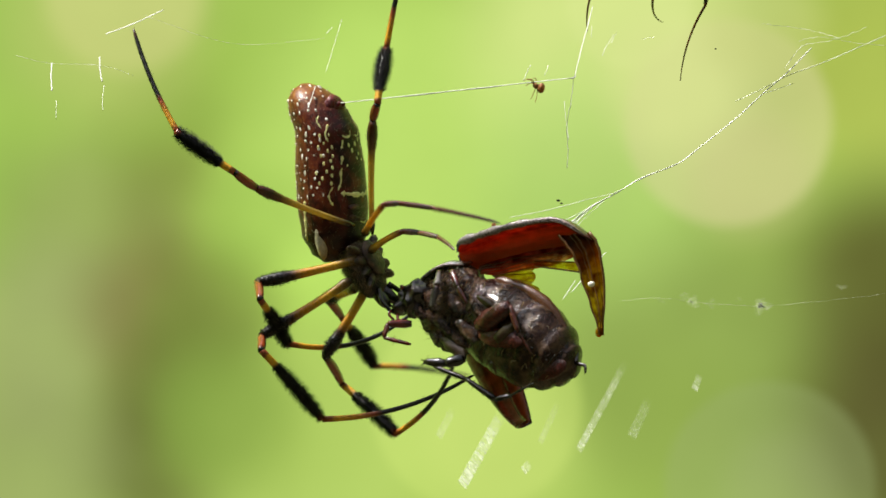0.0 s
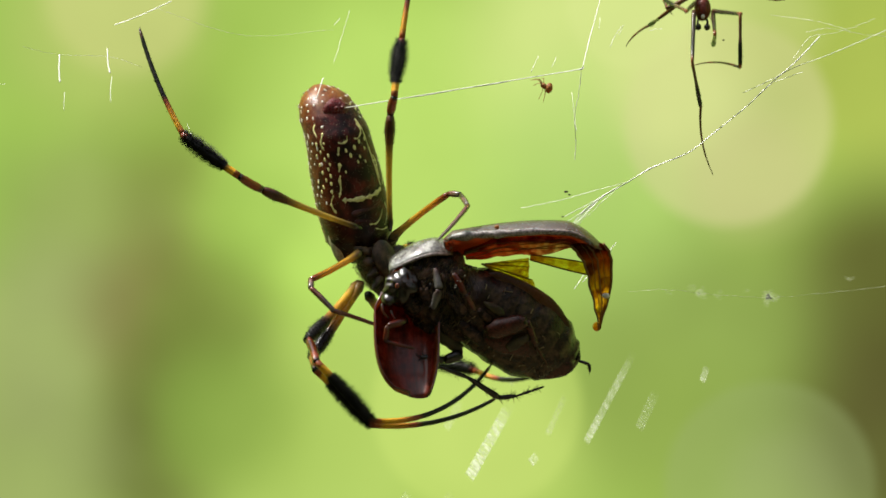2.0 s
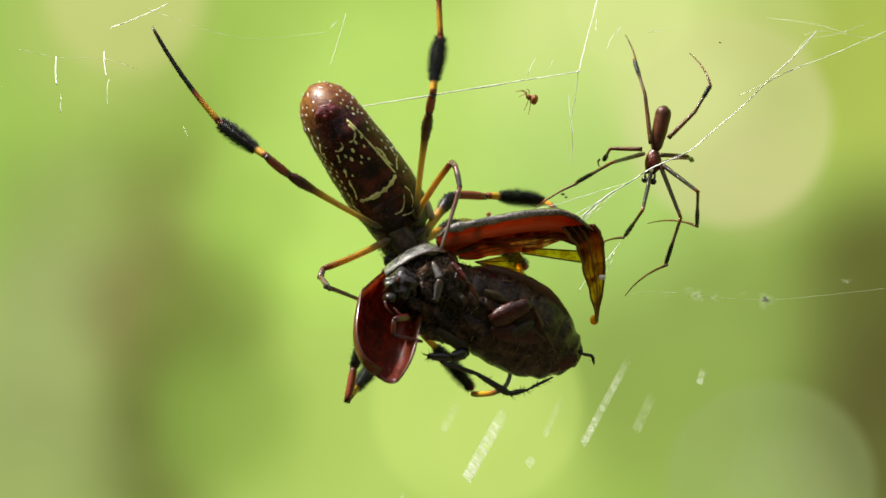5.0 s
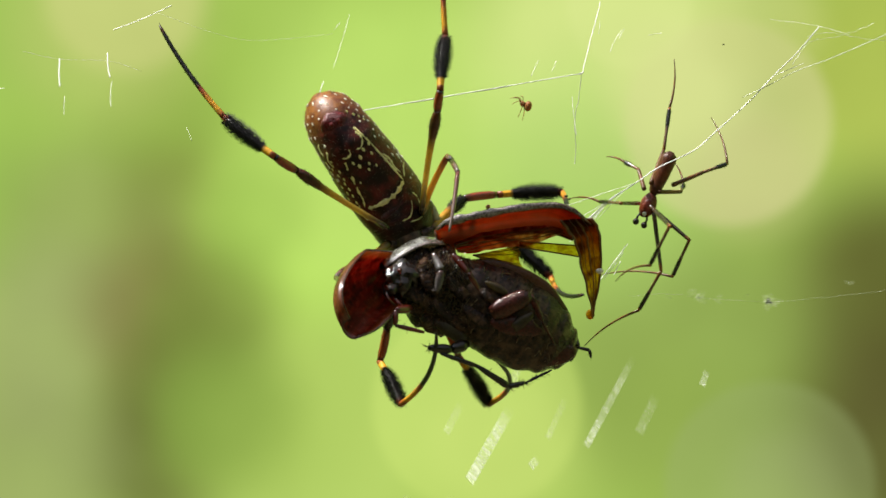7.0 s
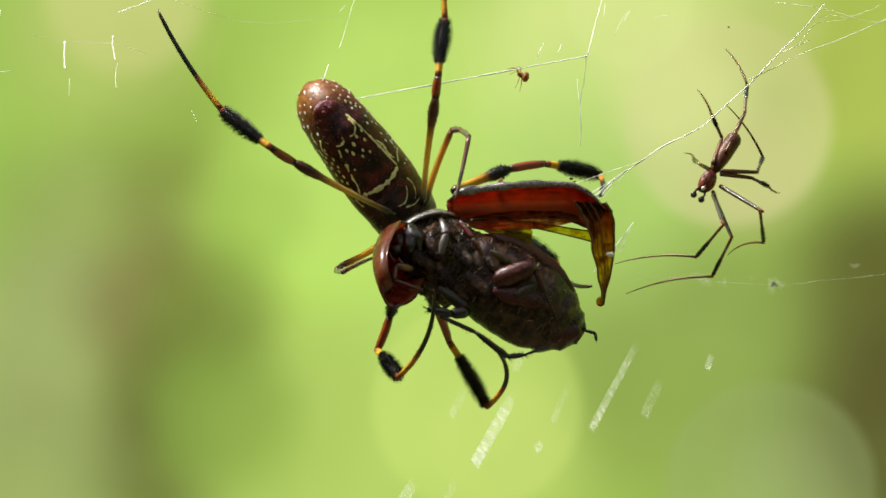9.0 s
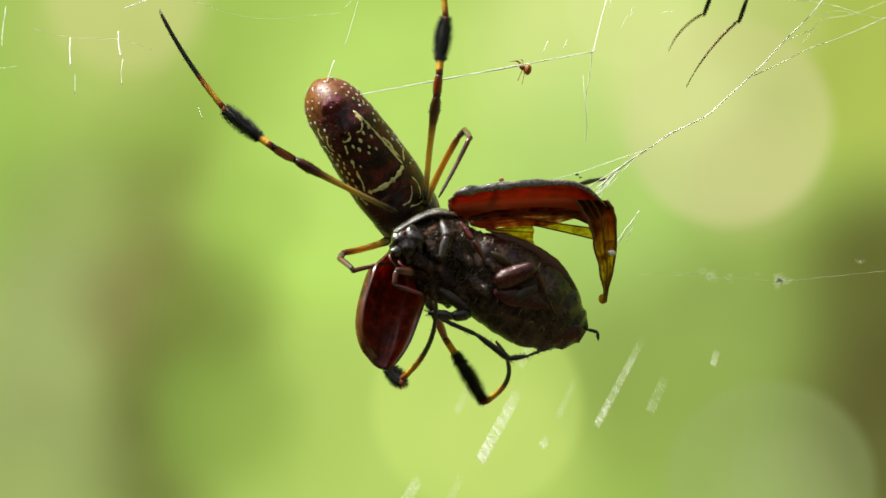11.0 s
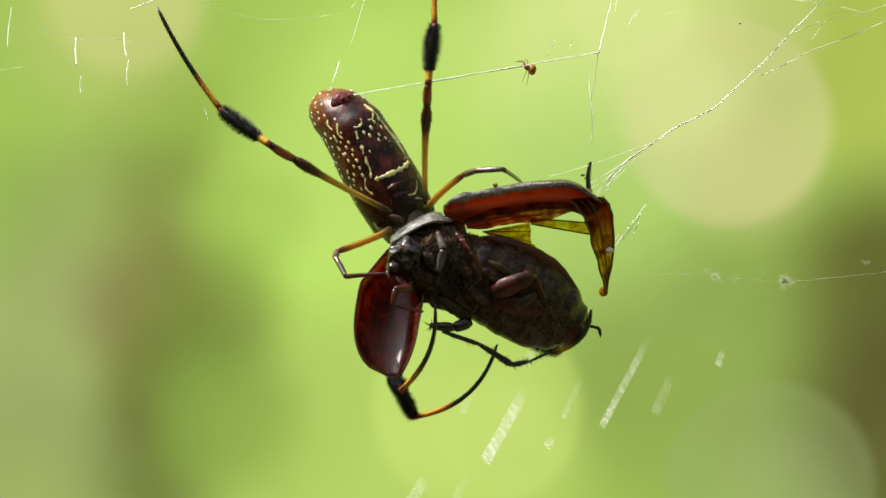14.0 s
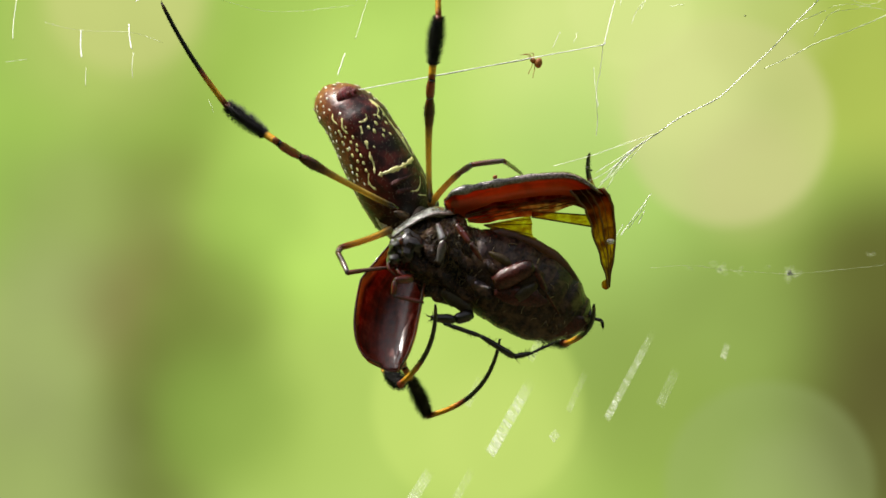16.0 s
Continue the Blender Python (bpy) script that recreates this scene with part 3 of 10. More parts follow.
def long_leg(key, sizes, parent, front, bow, rng):
    femur_mm, patella_mm, tibia_mm, end_mm = sizes
    s = Shape()
    radii = [(0.0, 2.5), (0.05, 5.6), (0.10, 5.8), (0.14, 5.0), (0.2, 5.0), (0.5, 5.4), (0.72, 6.5), (0.86, 9.5), (0.95, 8.5), (1.0, 5.5)] if not front else \
        [(0.0, 6.0), (0.04, 10.0), (0.1, 9.6), (0.15, 8.0), (0.4, 7.5), (0.62, 8.5), (0.8, 11.5), (0.95, 9.5), (1.0, 6.5)]
    line, width, size = leg_tube(femur_mm, radii, 0.012)
    s.tube(line, width)
    bristles(s, line, width, 0.74 if not front else 0.62, 0.97, 180 if not front else 420, 5.5 if not front else 8.0, 1, rng=rng)
    bristles(s, line, width, 0.15, 0.75, 40, 4.0, 1, rng=rng, thick=0.3)
    femur = part("leg", s, [front_femur_skin if front else femur_skin, hair_black], parent, "yellow leg with dark red and black bands and bristle brushes")
    s = Shape()
    line, width, _ = leg_tube(patella_mm, [(0.0, 6.5), (0.3, 8.0), (0.7, 7.8), (1.0, 6.0)], 0.02, rings=8)
    s.tube(line, width)
    bristles(s, line, width, 0.05, 0.95, 40, 4.5, 1, rng=rng, thick=0.35)
    patella = part("patella", s, [patella_skin, hair_black], femur, "dark red knee piece")
    s = Shape()
    line, width, _ = leg_tube(tibia_mm, [(0.0, 6.2), (0.18, 6.5), (0.45, 8.5), (0.8, 8.8), (1.0, 5.8)], 0.012)
    s.tube(line, width)
    bristles(s, line, width, 0.22, 0.98, 1900, 13.0, 1, 0.6, rng, 0.38)
    tibia = part("tibia", s, [tibia_skin, hair_black], femur, "black bristle brush with an orange band")
    s = Shape()
    line, width, _ = leg_tube(end_mm, [(0.0, 5.6), (0.15, 5.0), (0.5, 4.2), (0.85, 3.6), (0.97, 3.0), (1.0, 1.6)], bow, rings=22)
    s.tube(line, width, 8)
    bristles(s, line, width, 0.05, 0.98, 110, 5.0, 1, 0.9, rng, 0.3)
    size = end_mm * MM / UNIT
    for side in (-1, 1):
        s.spike((size - 1, 0, 0), (size + 4, side * 2, -3), 0.9, 1)
    end = part("metatarsus", s, [metatarsus_skin, hair_black], femur, "thin black foot with an orange band")
    return [femur, patella, tibia, end]


def short_leg(key, sizes, parent, rng):
    femur_mm, patella_mm, tibia_mm, end_mm = sizes
    out = []
    s = Shape()
    line, width, _ = leg_tube(femur_mm, [(0.0, 5.0), (0.05, 8.5), (0.12, 8.2), (0.18, 6.2), (0.6, 5.5), (0.9, 5.8), (1.0, 4.6)], 0.02)
    s.tube(line, width)
    bristles(s, line, width, 0.1, 0.95, 60, 4.0, 1, rng=rng, thick=0.3)
    femur = part("leg", s, [short_skin, hair_black], parent, "short yellow and reddish leg without brushes")
    out.append(femur)
    for name, size, radii in (("patella", patella_mm, [(0.0, 5.2), (0.5, 5.8), (1.0, 5.0)]), ("tibia", tibia_mm, [(0.0, 4.8), (0.5, 5.0), (1.0, 4.4)]),
                              ("metatarsus", end_mm, [(0.0, 4.4), (0.5, 3.6), (0.95, 2.6), (1.0, 1.2)])):
        s = Shape()
        line, width, _ = leg_tube(size, radii, 0.01, rings=10)
        s.tube(line, width, 8)
        bristles(s, line, width, 0.05, 0.95, 45, 3.5, 1, rng=rng, thick=0.28)
        out.append(part(name, s, [short_end_skin, hair_black], femur))
    return out


BELLY_START, BELLY_LENGTH = -28.0, 294.0
BELLY = [(0.0, 24.0), (0.06, 46.0), (0.16, 60.0), (0.32, 64.0), (0.5, 63.0), (0.68, 58.5), (0.82, 54.0), (0.90, 46.5), (0.955, 34.0), (0.985, 21.0), (1.0, 7.0)]


def belly_rise(z):
    """How far the middle line of the tail end bends to the back."""
    return 40.0 * max(0.0, z / BELLY_LENGTH - 0.70) / 0.30


def on_belly(z, angle, lift=0.0):
    """A place on the abdomen: z along it from the waist, angle round it from the middle of the underside."""
    r = lerp(BELLY, (z - BELLY_START) / (BELLY_LENGTH - BELLY_START)) + lift
    return Vector((math.sin(angle) * r, -math.cos(angle) * r * 0.97 + belly_rise(z), z))


def belly_line(shape, corners, width, slot=0):
    """A slightly raised, uneven marking that follows the skin through corners of (z, angle in degrees)."""
    line = curve_points([(z, a, 0) for z, a in corners], 7)
    points = [on_belly(p.x, radians(p.y)) for p in line]
    radii = [max(0.9, 1.3 * width * (0.75 + 0.9 * noise.noise(p * 0.21 + Vector((corners[0][0], 0, 0))))) for p in points]
    radii[0] = radii[-1] = 0.5
    points = [on_belly(p.x, radians(p.y), -0.72 * r) for p, r in zip(line, radii)]
    shape.tube(points, radii, 8, slot, squash=1.0)


def large_spider():
    rng = random.Random(5)
    spider = new("orb_weaver_spider")
    tagged(spider, "large brown orb weaver with pale dots gripping a beetle", "spider")
    s = Shape()
    s.tube([(0, belly_rise(BELLY_START + (BELLY_LENGTH - BELLY_START) * i / 40), BELLY_START + (BELLY_LENGTH - BELLY_START) * i / 40) for i in range(41)], [lerp(BELLY, i / 40) for i in range(41)], 40, squash=0.97,
           level=(0, 0, 1), ring=lambda a, u: 1 + 0.012 * noise.noise(Vector((math.cos(a) * 2, math.sin(a) * 2, u * 7))))
    belly = part("abdomen", s, [belly_skin], spider, "long brown abdomen with cream dots and yellow lines")
    # dots on the flanks and the tail end
    s = Shape()
    row = 0
    z = 92.0
    while z < 287:
        row += 1
        r = lerp(BELLY, (z - BELLY_START) / (BELLY_LENGTH - BELLY_START))
        count = max(5, int(math.tau * r / 16.5))
        for k in range(count):
            a = 360.0 * (k + 0.5 * (row % 2)) / count + rng.uniform(-5, 5)
            under = abs((a + 180) % 360 - 180)
            if under < 44 and z < 262 or rng.random() < (0.22 if z < 240 else 0.08) or under < 60 and z < 230 and rng.random() < 0.5:
                continue
            zz = z + rng.uniform(-3, 3)
            c = on_belly(zz, radians(a), -0.3)
            e = (on_belly(zz + 1.5, radians(a)) - on_belly(zz - 1.5, radians(a))).normalized()
            out = (c - Vector((0, belly_rise(zz), zz))).normalized()
            out = (out - e * out.dot(e)).normalized()
            size = rng.uniform(1.5, 2.9)
            s.blob(c, (e * size * rng.choice((1.0, 1.1, 1.3, 2.2)), out.cross(e) * size, out * 1.1), 6, 8)
        z += 13.5 if z < 250 else 10.5
    tagged(part("pale_spot", s, [spot_cream], belly, "raised cream dots"), kind="stuff")
    # yellow lines of the underside: corners of (place along, angle round), width
    for corners, width in (([(92, -38), (88, -15), (88, 14), (96, 40)], 5.4), ([(98, 40), (140, 36), (180, 33), (205, 29), (226, 25)], 3.2),
                           ([(97, -42), (112, -36), (128, -35), (136, -32)], 3.4), ([(142, -33), (152, -30), (160, -31)], 3.4), ([(168, -30), (178, -27), (188, -25)], 3.4),
                           ([(184, -52), (198, -56), (210, -50), (214, -44)], 2.6), ([(110, 45), (126, 41), (142, 43), (158, 38)], 3.0),
                           ([(194, -26), (190, -18), (193, -9), (202, -7)], 3.2), ([(194, 4), (192, 12), (197, 20), (206, 25), (218, 22)], 3.2), ([(100, 46), (112, 58), (116, 72)], 3.0),
                           ([(208, -62), (222, -64), (232, -56)], 2.4), ([(12, -118), (30, -112), (55, -108), (84, -104)], 5.0),
                           ([(12, 118), (30, 112), (55, 108), (84, 104)], 5.0), ([(70, -52), (88, -58), (104, -50)], 3.0), ([(60, 30), (48, 24), (38, 12), (40, -2)], 1.8), ([(70, 40), (56, 44), (40, 40), (30, 30)], 2.0), ([(30, 8), (24, 24), (26, 40)], 1.8)):
        s = Shape()
        belly_line(s, corners, width)
        part("yellow_line", s, [line_yellow], belly, "raised pale yellow line")
    for z, a, size in ((178, 2, 3.2), (186, 14, 2.8), (160, 8, 2.2), (150, 16, 2.0), (150, -50, 2.4), (168, -54, 2.2), (132, -58, 2.4), (182, -60, 2.0),
                       (120, -66, 2.4), (196, -50, 1.8), (240, 42, 2.6), (232, 50, 2.4), (222, 56, 2.2), (250, 36, 2.2), (172, 22, 2.4), (140, -22, 1.6), (166, -8, 3.0), (176, -14, 2.6), (188, 28, 2.6), (152, 2, 2.2), (110, -52, 2.6), (124, -50, 2.4), (138, -48, 2.6),
                       (158, -46, 2.2), (174, -46, 2.4), (146, -62, 2.6), (160, -66, 2.4), (112, -72, 2.4), (176, -70, 2.4), (196, -66, 2.6), (130, -76, 2.2)):
        c = on_belly(z, radians(a), 0.0)
        out = (c - Vector((0, belly_rise(z), z))).normalized()
        s = Shape()
        s.blob(c, (Vector((0, 0, 1)) * size * 1.6, out.cross(Vector((0, 0, 1))) * size, out * 1.2), 5, 7)
        part("yellow_fleck", s, [line_yellow], belly)
    for a in (-86, 86):
        s = Shape()
        s.blob(on_belly(18, radians(a), -11), (Vector((0, 2, 40)), Vector((0, 11, 0)), Vector((math.copysign(12.5, a), 0, 5))), 24, 28, 0, 0.05)
        part("pale_patch", s, [patch_cream], belly, "smooth cream patch")
    # plate in front of the cross line, and the spinnerets
    s = Shape()
    s.blob(on_belly(68, 0.05, -9), (Vector((34, 7, 4)), Vector((0, 9, 0)), Vector((0, 2, 8))), 18, 24, rough=0.2)
    s.blob(on_belly(48, 0.0, -9), (Vector((26, 5, 0)), Vector((0, 9, 0)), Vector((0, 2, 10))), 18, 24, rough=0.3)
    part("epigastric_plate", s, [wine_skin], belly, "dark wine-red smooth plate")
    s = Shape()
    s.blob(on_belly(247, 0.0, -10), (Vector((0, 3, 21)), Vector((26, 0, 0)), Vector((0, -15, 3))), 18, 24, 0, 0.2)
    part("spinneret_mound", s, [crimson_skin], belly, "glossy crimson mound")
    for dx, dz, size in ((-7, 2, 7), (7, 2, 7), (-4, 8, 5.5), (4, 8, 5.5)):
        s = Shape()
        s.blob(on_belly(246 + dz, radians(dx), 2), (Vector((0, -1, 0.6)) * size * 1.2, Vector((1, 0, 0)) * size * 0.7, Vector((0, 0.6, 1)) * size * 0.7), 8, 10, 0, 0.15)
        part("spinneret", s, [crimson_skin], belly)
    s = Shape()
    for _ in range(2200):
        z, a = rng.uniform(-20, 284), rng.random() * math.tau
        p = on_belly(z, a, -0.5)
        out = (p - Vector((0, belly_rise(z), z))).normalized()
        s.spike(p, p + out * rng.uniform(2.0, 5.0) + Vector((rng.uniform(-1, 1), rng.uniform(-1, 1), rng.uniform(1, 5))), 0.28)
    part("short_hair", s, [down_silver], belly, "fine short silvery hairs")
    # cephalothorax: z points to the jaws, -y is the underside
    s = Shape()
    s.tube([(0, 4, -14), (0, 4, -4), (0, 6, 14), (0, 8, 36), (0, 8, 58), (0, 6, 78), (0, 3, 95), (0, 0, 104)], [8, 13, 34, 42, 40, 32, 25, 12], 20,
           squash=0.72, ring=lambda a, u: 1 + 0.09 * noise.noise(Vector((math.cos(a) * 3, math.sin(a) * 3, u * 6))))
    prosoma = part("cephalothorax", s, [carapace_skin], spider, "dark cephalothorax with silvery down")
    s = Shape()
    s.blob((0, -22, 38), (Vector((0, 0, 34)), Vector((24, 0, 0)), Vector((0, 9, 0))), 8, 14, 0, 0.12)
    part("sternum", s, [carapace_skin], prosoma, "dark oval sternum plate")
    for k, z in enumerate((14, 34, 54, 72)):
        for side in (-1, 1):
            s = Shape()
            s.blob((side * 27, -13, z), (Vector((side * 17, -3, (z - 42) * 0.3)), Vector((0, 9, 0)), Vector((0, 0, 9))), 24, 28, 0, 0.34, k * 2.0 + side)
            part("leg_socket", s, [carapace_skin], prosoma)
    s = Shape()
    for side in (-1, 1):
        s.blob((side * 12, -6, 108), (Vector((side * 2, -7, 24)), Vector((11, 0, 0)), Vector((0, 12, 0))), 8, 12)
        s.spike((side * 9, -14, 128), (side * 3, -24, 136), 3.0, 0, 6)
    part("chelicerae", s, [beetle_dark], prosoma, "glossy black jaws")
    for side in (-1, 1):
        s = Shape()
        line = curve_points([(side * 16, -14, 92), (side * 30, -18, 112), (side * 30, -26, 136), (side * 16, -34, 150), (side * 2, -38, 152)], 6)
        s.tube(line, [5.0 - 2.2 * i / (len(line) - 1) for i in range(len(line))], 8)
        bristles(s, line, [4.0] * len(line), 0.1, 0.95, 50, 4.0, 0, 0.4, rng, 0.3)
        part("palp", s, [beetle_dark], prosoma, "thin black feeler beside the jaws")
    s = Shape()
    for i in range(4200):
        z, a = rng.uniform(-8, 98), rng.random() * math.tau
        r = lerp([(0, 12), (0.2, 33), (0.4, 40), (0.7, 35), (1.0, 16)], (z + 8) / 106) * (1.0 if i % 2 else rng.uniform(1.0, 1.22))
        out = Vector((math.cos(a), math.sin(a) * 0.72, 0))
        p = out * r + Vector((0, 6, z))
        s.spike(p, p + out * rng.uniform(1, 5) + Vector((rng.uniform(-3, 3), rng.uniform(-3, 3), rng.uniform(-2, 6))), rng.uniform(0.35, 0.9))
    part("silver_down", s, [down_silver], prosoma, "fine silvery hairs")
    legs = {}
    for key, front, bow in (("a", False, 0.03), ("b", False, 0.01), ("d", True, -0.12), ("g", True, -0.07), ("h", True, -0.08), ("f", True, 0.03)):
        legs[key] = long_leg(key, LEG_MM[key], spider, front, bow, rng)
    for key in ("c", "e"):
        legs[key] = short_leg(key, LEG_MM[key], spider, rng)
    return spider, belly, prosoma, legs


spider, abdomen, prosoma, leg = large_spider()


# ---- the beetle ----
BEETLE_MIDDLE = (935.6, 436.4)


def at(x, y, d=0.0):
    """Beetle space: x to the right and y down over its own drawing, d away from the eye."""
    return Vector((x - BEETLE_MIDDLE[0], d, BEETLE_MIDDLE[1] - y))


def joint_leg(name, corners, radii, material, parent, label, spurs=0, rng=None, sides=8):
    """A jointed beetle leg: straight pieces, thick at the joints, with spurs and a clawed foot."""
    s = Shape()
    for i, (p, q) in enumerate(zip(corners, corners[1:])):
        p, q = Vector(p), Vector(q)
        r0, r1 = radii[i]
        line = [p.lerp(q, k / 8) for k in range(9)]
        s.tube(line, [lerp([(0, r0 * 0.7), (0.3, r0), (0.75, (r0 + r1) / 2), (0.93, r1), (1, r1 * 0.7)], k / 8) for k in range(9)], sides, 0, 0.8)
        for _ in range(spurs if i else spurs // 3):
            u, a = rng.uniform(0.1, 1.0), rng.random() * math.tau
            c = p.lerp(q, u)
            out = Vector((math.cos(a), math.sin(a) * 0.6, math.sin(a)))
            s.spike(c + out * r1 * 0.5, c + out * (r1 + rng.uniform(3, 9)) + (q - p).normalized() * rng.uniform(2, 6), 1.0, 0, 4)
    return part(name, s, [material], parent, label)


def beetle_thing():
    rng = random.Random(11)
    beetle = new("beetle")
    tagged(beetle, "dead reddish-brown beetle with spread wing cases hanging in a web", "beetle")
    # hind body with its belly rings
    head_end, tail_end = at(813, 464, 0), at(1038, 586, 6)
    axis = (tail_end - head_end)
    s = Shape()
    rings = 96

    def girth(u):
        base = lerp([(0.0, 52), (0.15, 70), (0.4, 80), (0.62, 78), (0.8, 63), (0.92, 41), (1.0, 14)], u)
        step = (u * 8.0) % 1.0
        return base * (1 - 0.012 * (1 - step) ** 5 if 0.3 < u < 0.97 else 1.0)

    s.tube([head_end + axis * (i / rings) for i in range(rings + 1)],
           [girth(i / rings) for i in range(rings + 1)], 32, squash=0.76,
           ring=lambda a, u: 1 + 0.04 * noise.noise(Vector((math.cos(a) * 2, math.sin(a) * 2, u * 9))))
    part("abdomen", s, [beetle_belly], beetle, "glossy dark brown ringed underside")
    # breast: rough lumps with tan down
    s = Shape()
    s.blob(at(802, 474, 4), (Vector((76, 0, -44)), Vector((36, 0, 62)), Vector((0, 50, 0))), 60, 84, 0, 0.16, 2.0)
    breast = part("thorax", s, [beetle_breast], beetle, "dark rough breast")
    # hind hips and thighs pressed against the belly, each a flattened egg: middle, half length, half width, tilt
    for name, x, y, d, long, wide, tilt, skin, words in (("hip", 806, 520, -32, 40, 14, -38, beetle_breast, "dark rough hip piece"),
                                                         ("hip", 760, 488, -36, 26, 14, -42, beetle_breast, "dark rough hip piece"),
                                                         ("thigh", 990, 584, -22, 44, 22, 6, beetle_thigh, "black-brown tail plate")):
        s = Shape()
        c, w = math.cos(radians(tilt)), math.sin(radians(tilt))
        s.blob(at(x, y, d), (Vector((long * c, 0, long * w)), Vector((-wide * w, 0, wide * c)), Vector((0, 8 if name == "thigh" else 13, 0))), 20, 26, 0, 0.08, x)
        part(name, s, [skin], breast if name == "hip" else beetle, words)
    # hips of the front and middle legs, sunk between the plates of the breast
    for x, y, d, long, wide, tilt in ((742, 482, -48, 20, 10, -50), (766, 462, -50, 20, 10, -55), (792, 506, -46, 24, 11, -46), (820, 474, -50, 24, 11, -50),
                                      (850, 520, -54, 28, 11, -36), (776, 528, -30, 20, 10, -30), (870, 486, -56, 22, 9, -44)):
        s = Shape()
        c, w = math.cos(radians(tilt)), math.sin(radians(tilt))
        s.blob(at(x, y, d), (Vector((long * c, 0, long * w)), Vector((-wide * w, 0, wide * c)), Vector((0, 6, 0))), 26, 30, 0, 0.4, x)
        part("hip", s, [beetle_breast], breast, "dark glossy hip joint")
    # pale soft skin where the breast has split
    for x, y, d, long, wide, tilt in ((812, 546, -34, 34, 13, -36), (930, 526, -62, 26, 10, 40), (882, 468, -58, 22, 8, -30)):
        s = Shape()
        c, w = math.cos(radians(tilt)), math.sin(radians(tilt))
        s.blob(at(x, y, d), (Vector((long * c, 0, long * w)), Vector((-wide * w, 0, wide * c)), Vector((0, 7, 0))), 20, 24, 0, 0.4, x)
        part("soft_skin", s, [beetle_soft], breast, "torn olive-brown soft skin")
    # second hind thigh, half hidden behind the first
    s = Shape()
    s.blob(at(918, 536, -58), (Vector((44, 0, -8)), Vector((5, 0, 17)), Vector((0, 7, 0))), 24, 30, 0, 0.2, 4.0)
    part("thigh", s, [beetle_thigh], beetle, "dark brown hind thigh")
    # horny edge of the back that shows along the upper side
    s = Shape()
    line = curve_points([at(850, 424, -8), at(890, 430, -12), at(932, 444, -14), at(975, 468, -14), at(1010, 506, -10), at(1030, 548, -4)], 8)
    s.tube(line, [lerp([(0, 4), (0.2, 12), (0.6, 13), (0.9, 9), (1, 2)], i / (len(line) - 1)) for i in range(len(line))], 14, squash=0.6,
           ring=lambda a, u: 1 + 0.12 * noise.noise(Vector((math.cos(a) * 2, math.sin(a) * 2, u * 14))))
    part("back_edge", s, [beetle_edge], beetle, "brown horny edge of the back")
    s = Shape()
    for _ in range(6):
        c = at(812 + rng.uniform(0, 16) * 1.2, 414 + rng.uniform(-6, 22), -66 + rng.uniform(-4, 4))
        s.blob(c, (Vector((1.1, 0, 0)), Vector((0, 1.1, 0)), Vector((0, 0, 1.1))), 4, 6)
    tagged(part("dust_grain", s, [spot_cream], beetle, "white dust grains"), kind="stuff")
    s = Shape()
    for _ in range(2600):
        p, q = rng.gauss(0, 0.55), rng.gauss(0, 0.55)
        if p * p + q * q > 0.96:
            continue
        depth = (1 - p * p - q * q) ** 0.5
        c = at(802, 474, 4) + Vector((76, 0, -44)) * p + Vector((38, 0, 66)) * q + Vector((0, -52 * depth, 0))
        s.spike(c, c + Vector((rng.uniform(-9, 9) + 12 * p, rng.uniform(-14, -4), rng.uniform(-14, 3) - 8 * q)), 0.4, 0 if rng.random() < 0.6 else 1)
    part("down", s, [down_tan, hair_black], breast, "fine tan hairs")
    s = Shape()
    for i in range(240):
        u, w = rng.uniform(0.02, 0.9), rng.uniform(-0.85, 0.85)
        if i % 3 == 0:
            p, q = rng.uniform(-0.8, 0.8), rng.uniform(-0.7, 0.7)
            c = at(802, 474, 4) + Vector((76, 0, -44)) * p + Vector((38, 0, 66)) * q + Vector((0, -52 * max(0.0, 1 - p * p - q * q) ** 0.5, 0))
        else:
            g = girth(u)
            across = Vector((-axis.z, 0, axis.x)).normalized()
            c = head_end + axis * u + across * (w * g) + Vector((0, -0.76 * g * (1 - w * w) ** 0.5, 0))
        turn, size = rng.gauss(1.0, 0.6), rng.uniform(4, 18)
        run = Vector((math.cos(turn), 0, math.sin(turn))) * size
        bend = Vector((rng.uniform(-4, 4), -rng.uniform(0, 3), rng.uniform(-4, 4)))
        line = curve_points([c - run * 0.5, c + bend, c + run * 0.5], 4)
        s.tube(line, [rng.uniform(0.3, 1.0)] * len(line), 5, (0, 2, 3, 2, 3, 1)[i % 6])
    tagged(part("fibre", s, [beetle_edge, down_tan, beetle_dark, beetle_belly], beetle, "torn brown fibres and wrinkles"), kind="stuff")
    # neck shield and head
    s = Shape()

    def shield(u, v):
        a = radians(-20 + 150 * v)
        x = 698 + 106 * u
        top = 424 - 44 * math.sin(min(1.0, u * 1.25) * math.pi / 2) + 14 * max(0.0, u - 0.7)
        r = 22 + 31 * math.sin(math.pi * (0.18 + 0.62 * u))
        return at(x, top + r - math.sin(a) * r, 18 - math.cos(a) * r * 1.15 * (-1))
    s.sheet(shield, 18, 20, 4.0)
    collar = part("pronotum", s, [shield_skin], beetle, "dark neck shield with silvery sky sheen painted on")
    s = Shape()
    s.tube([shield(i / 24, 1.0) for i in range(25)], [lerp([(0, 1.6), (0.3, 3.0), (0.8, 3.0), (1, 1.8)], i / 24) for i in range(25)], 10)
    part("rim", s, [shell_rim], collar, "granular rim with pale edge light painted on")
    s = Shape()
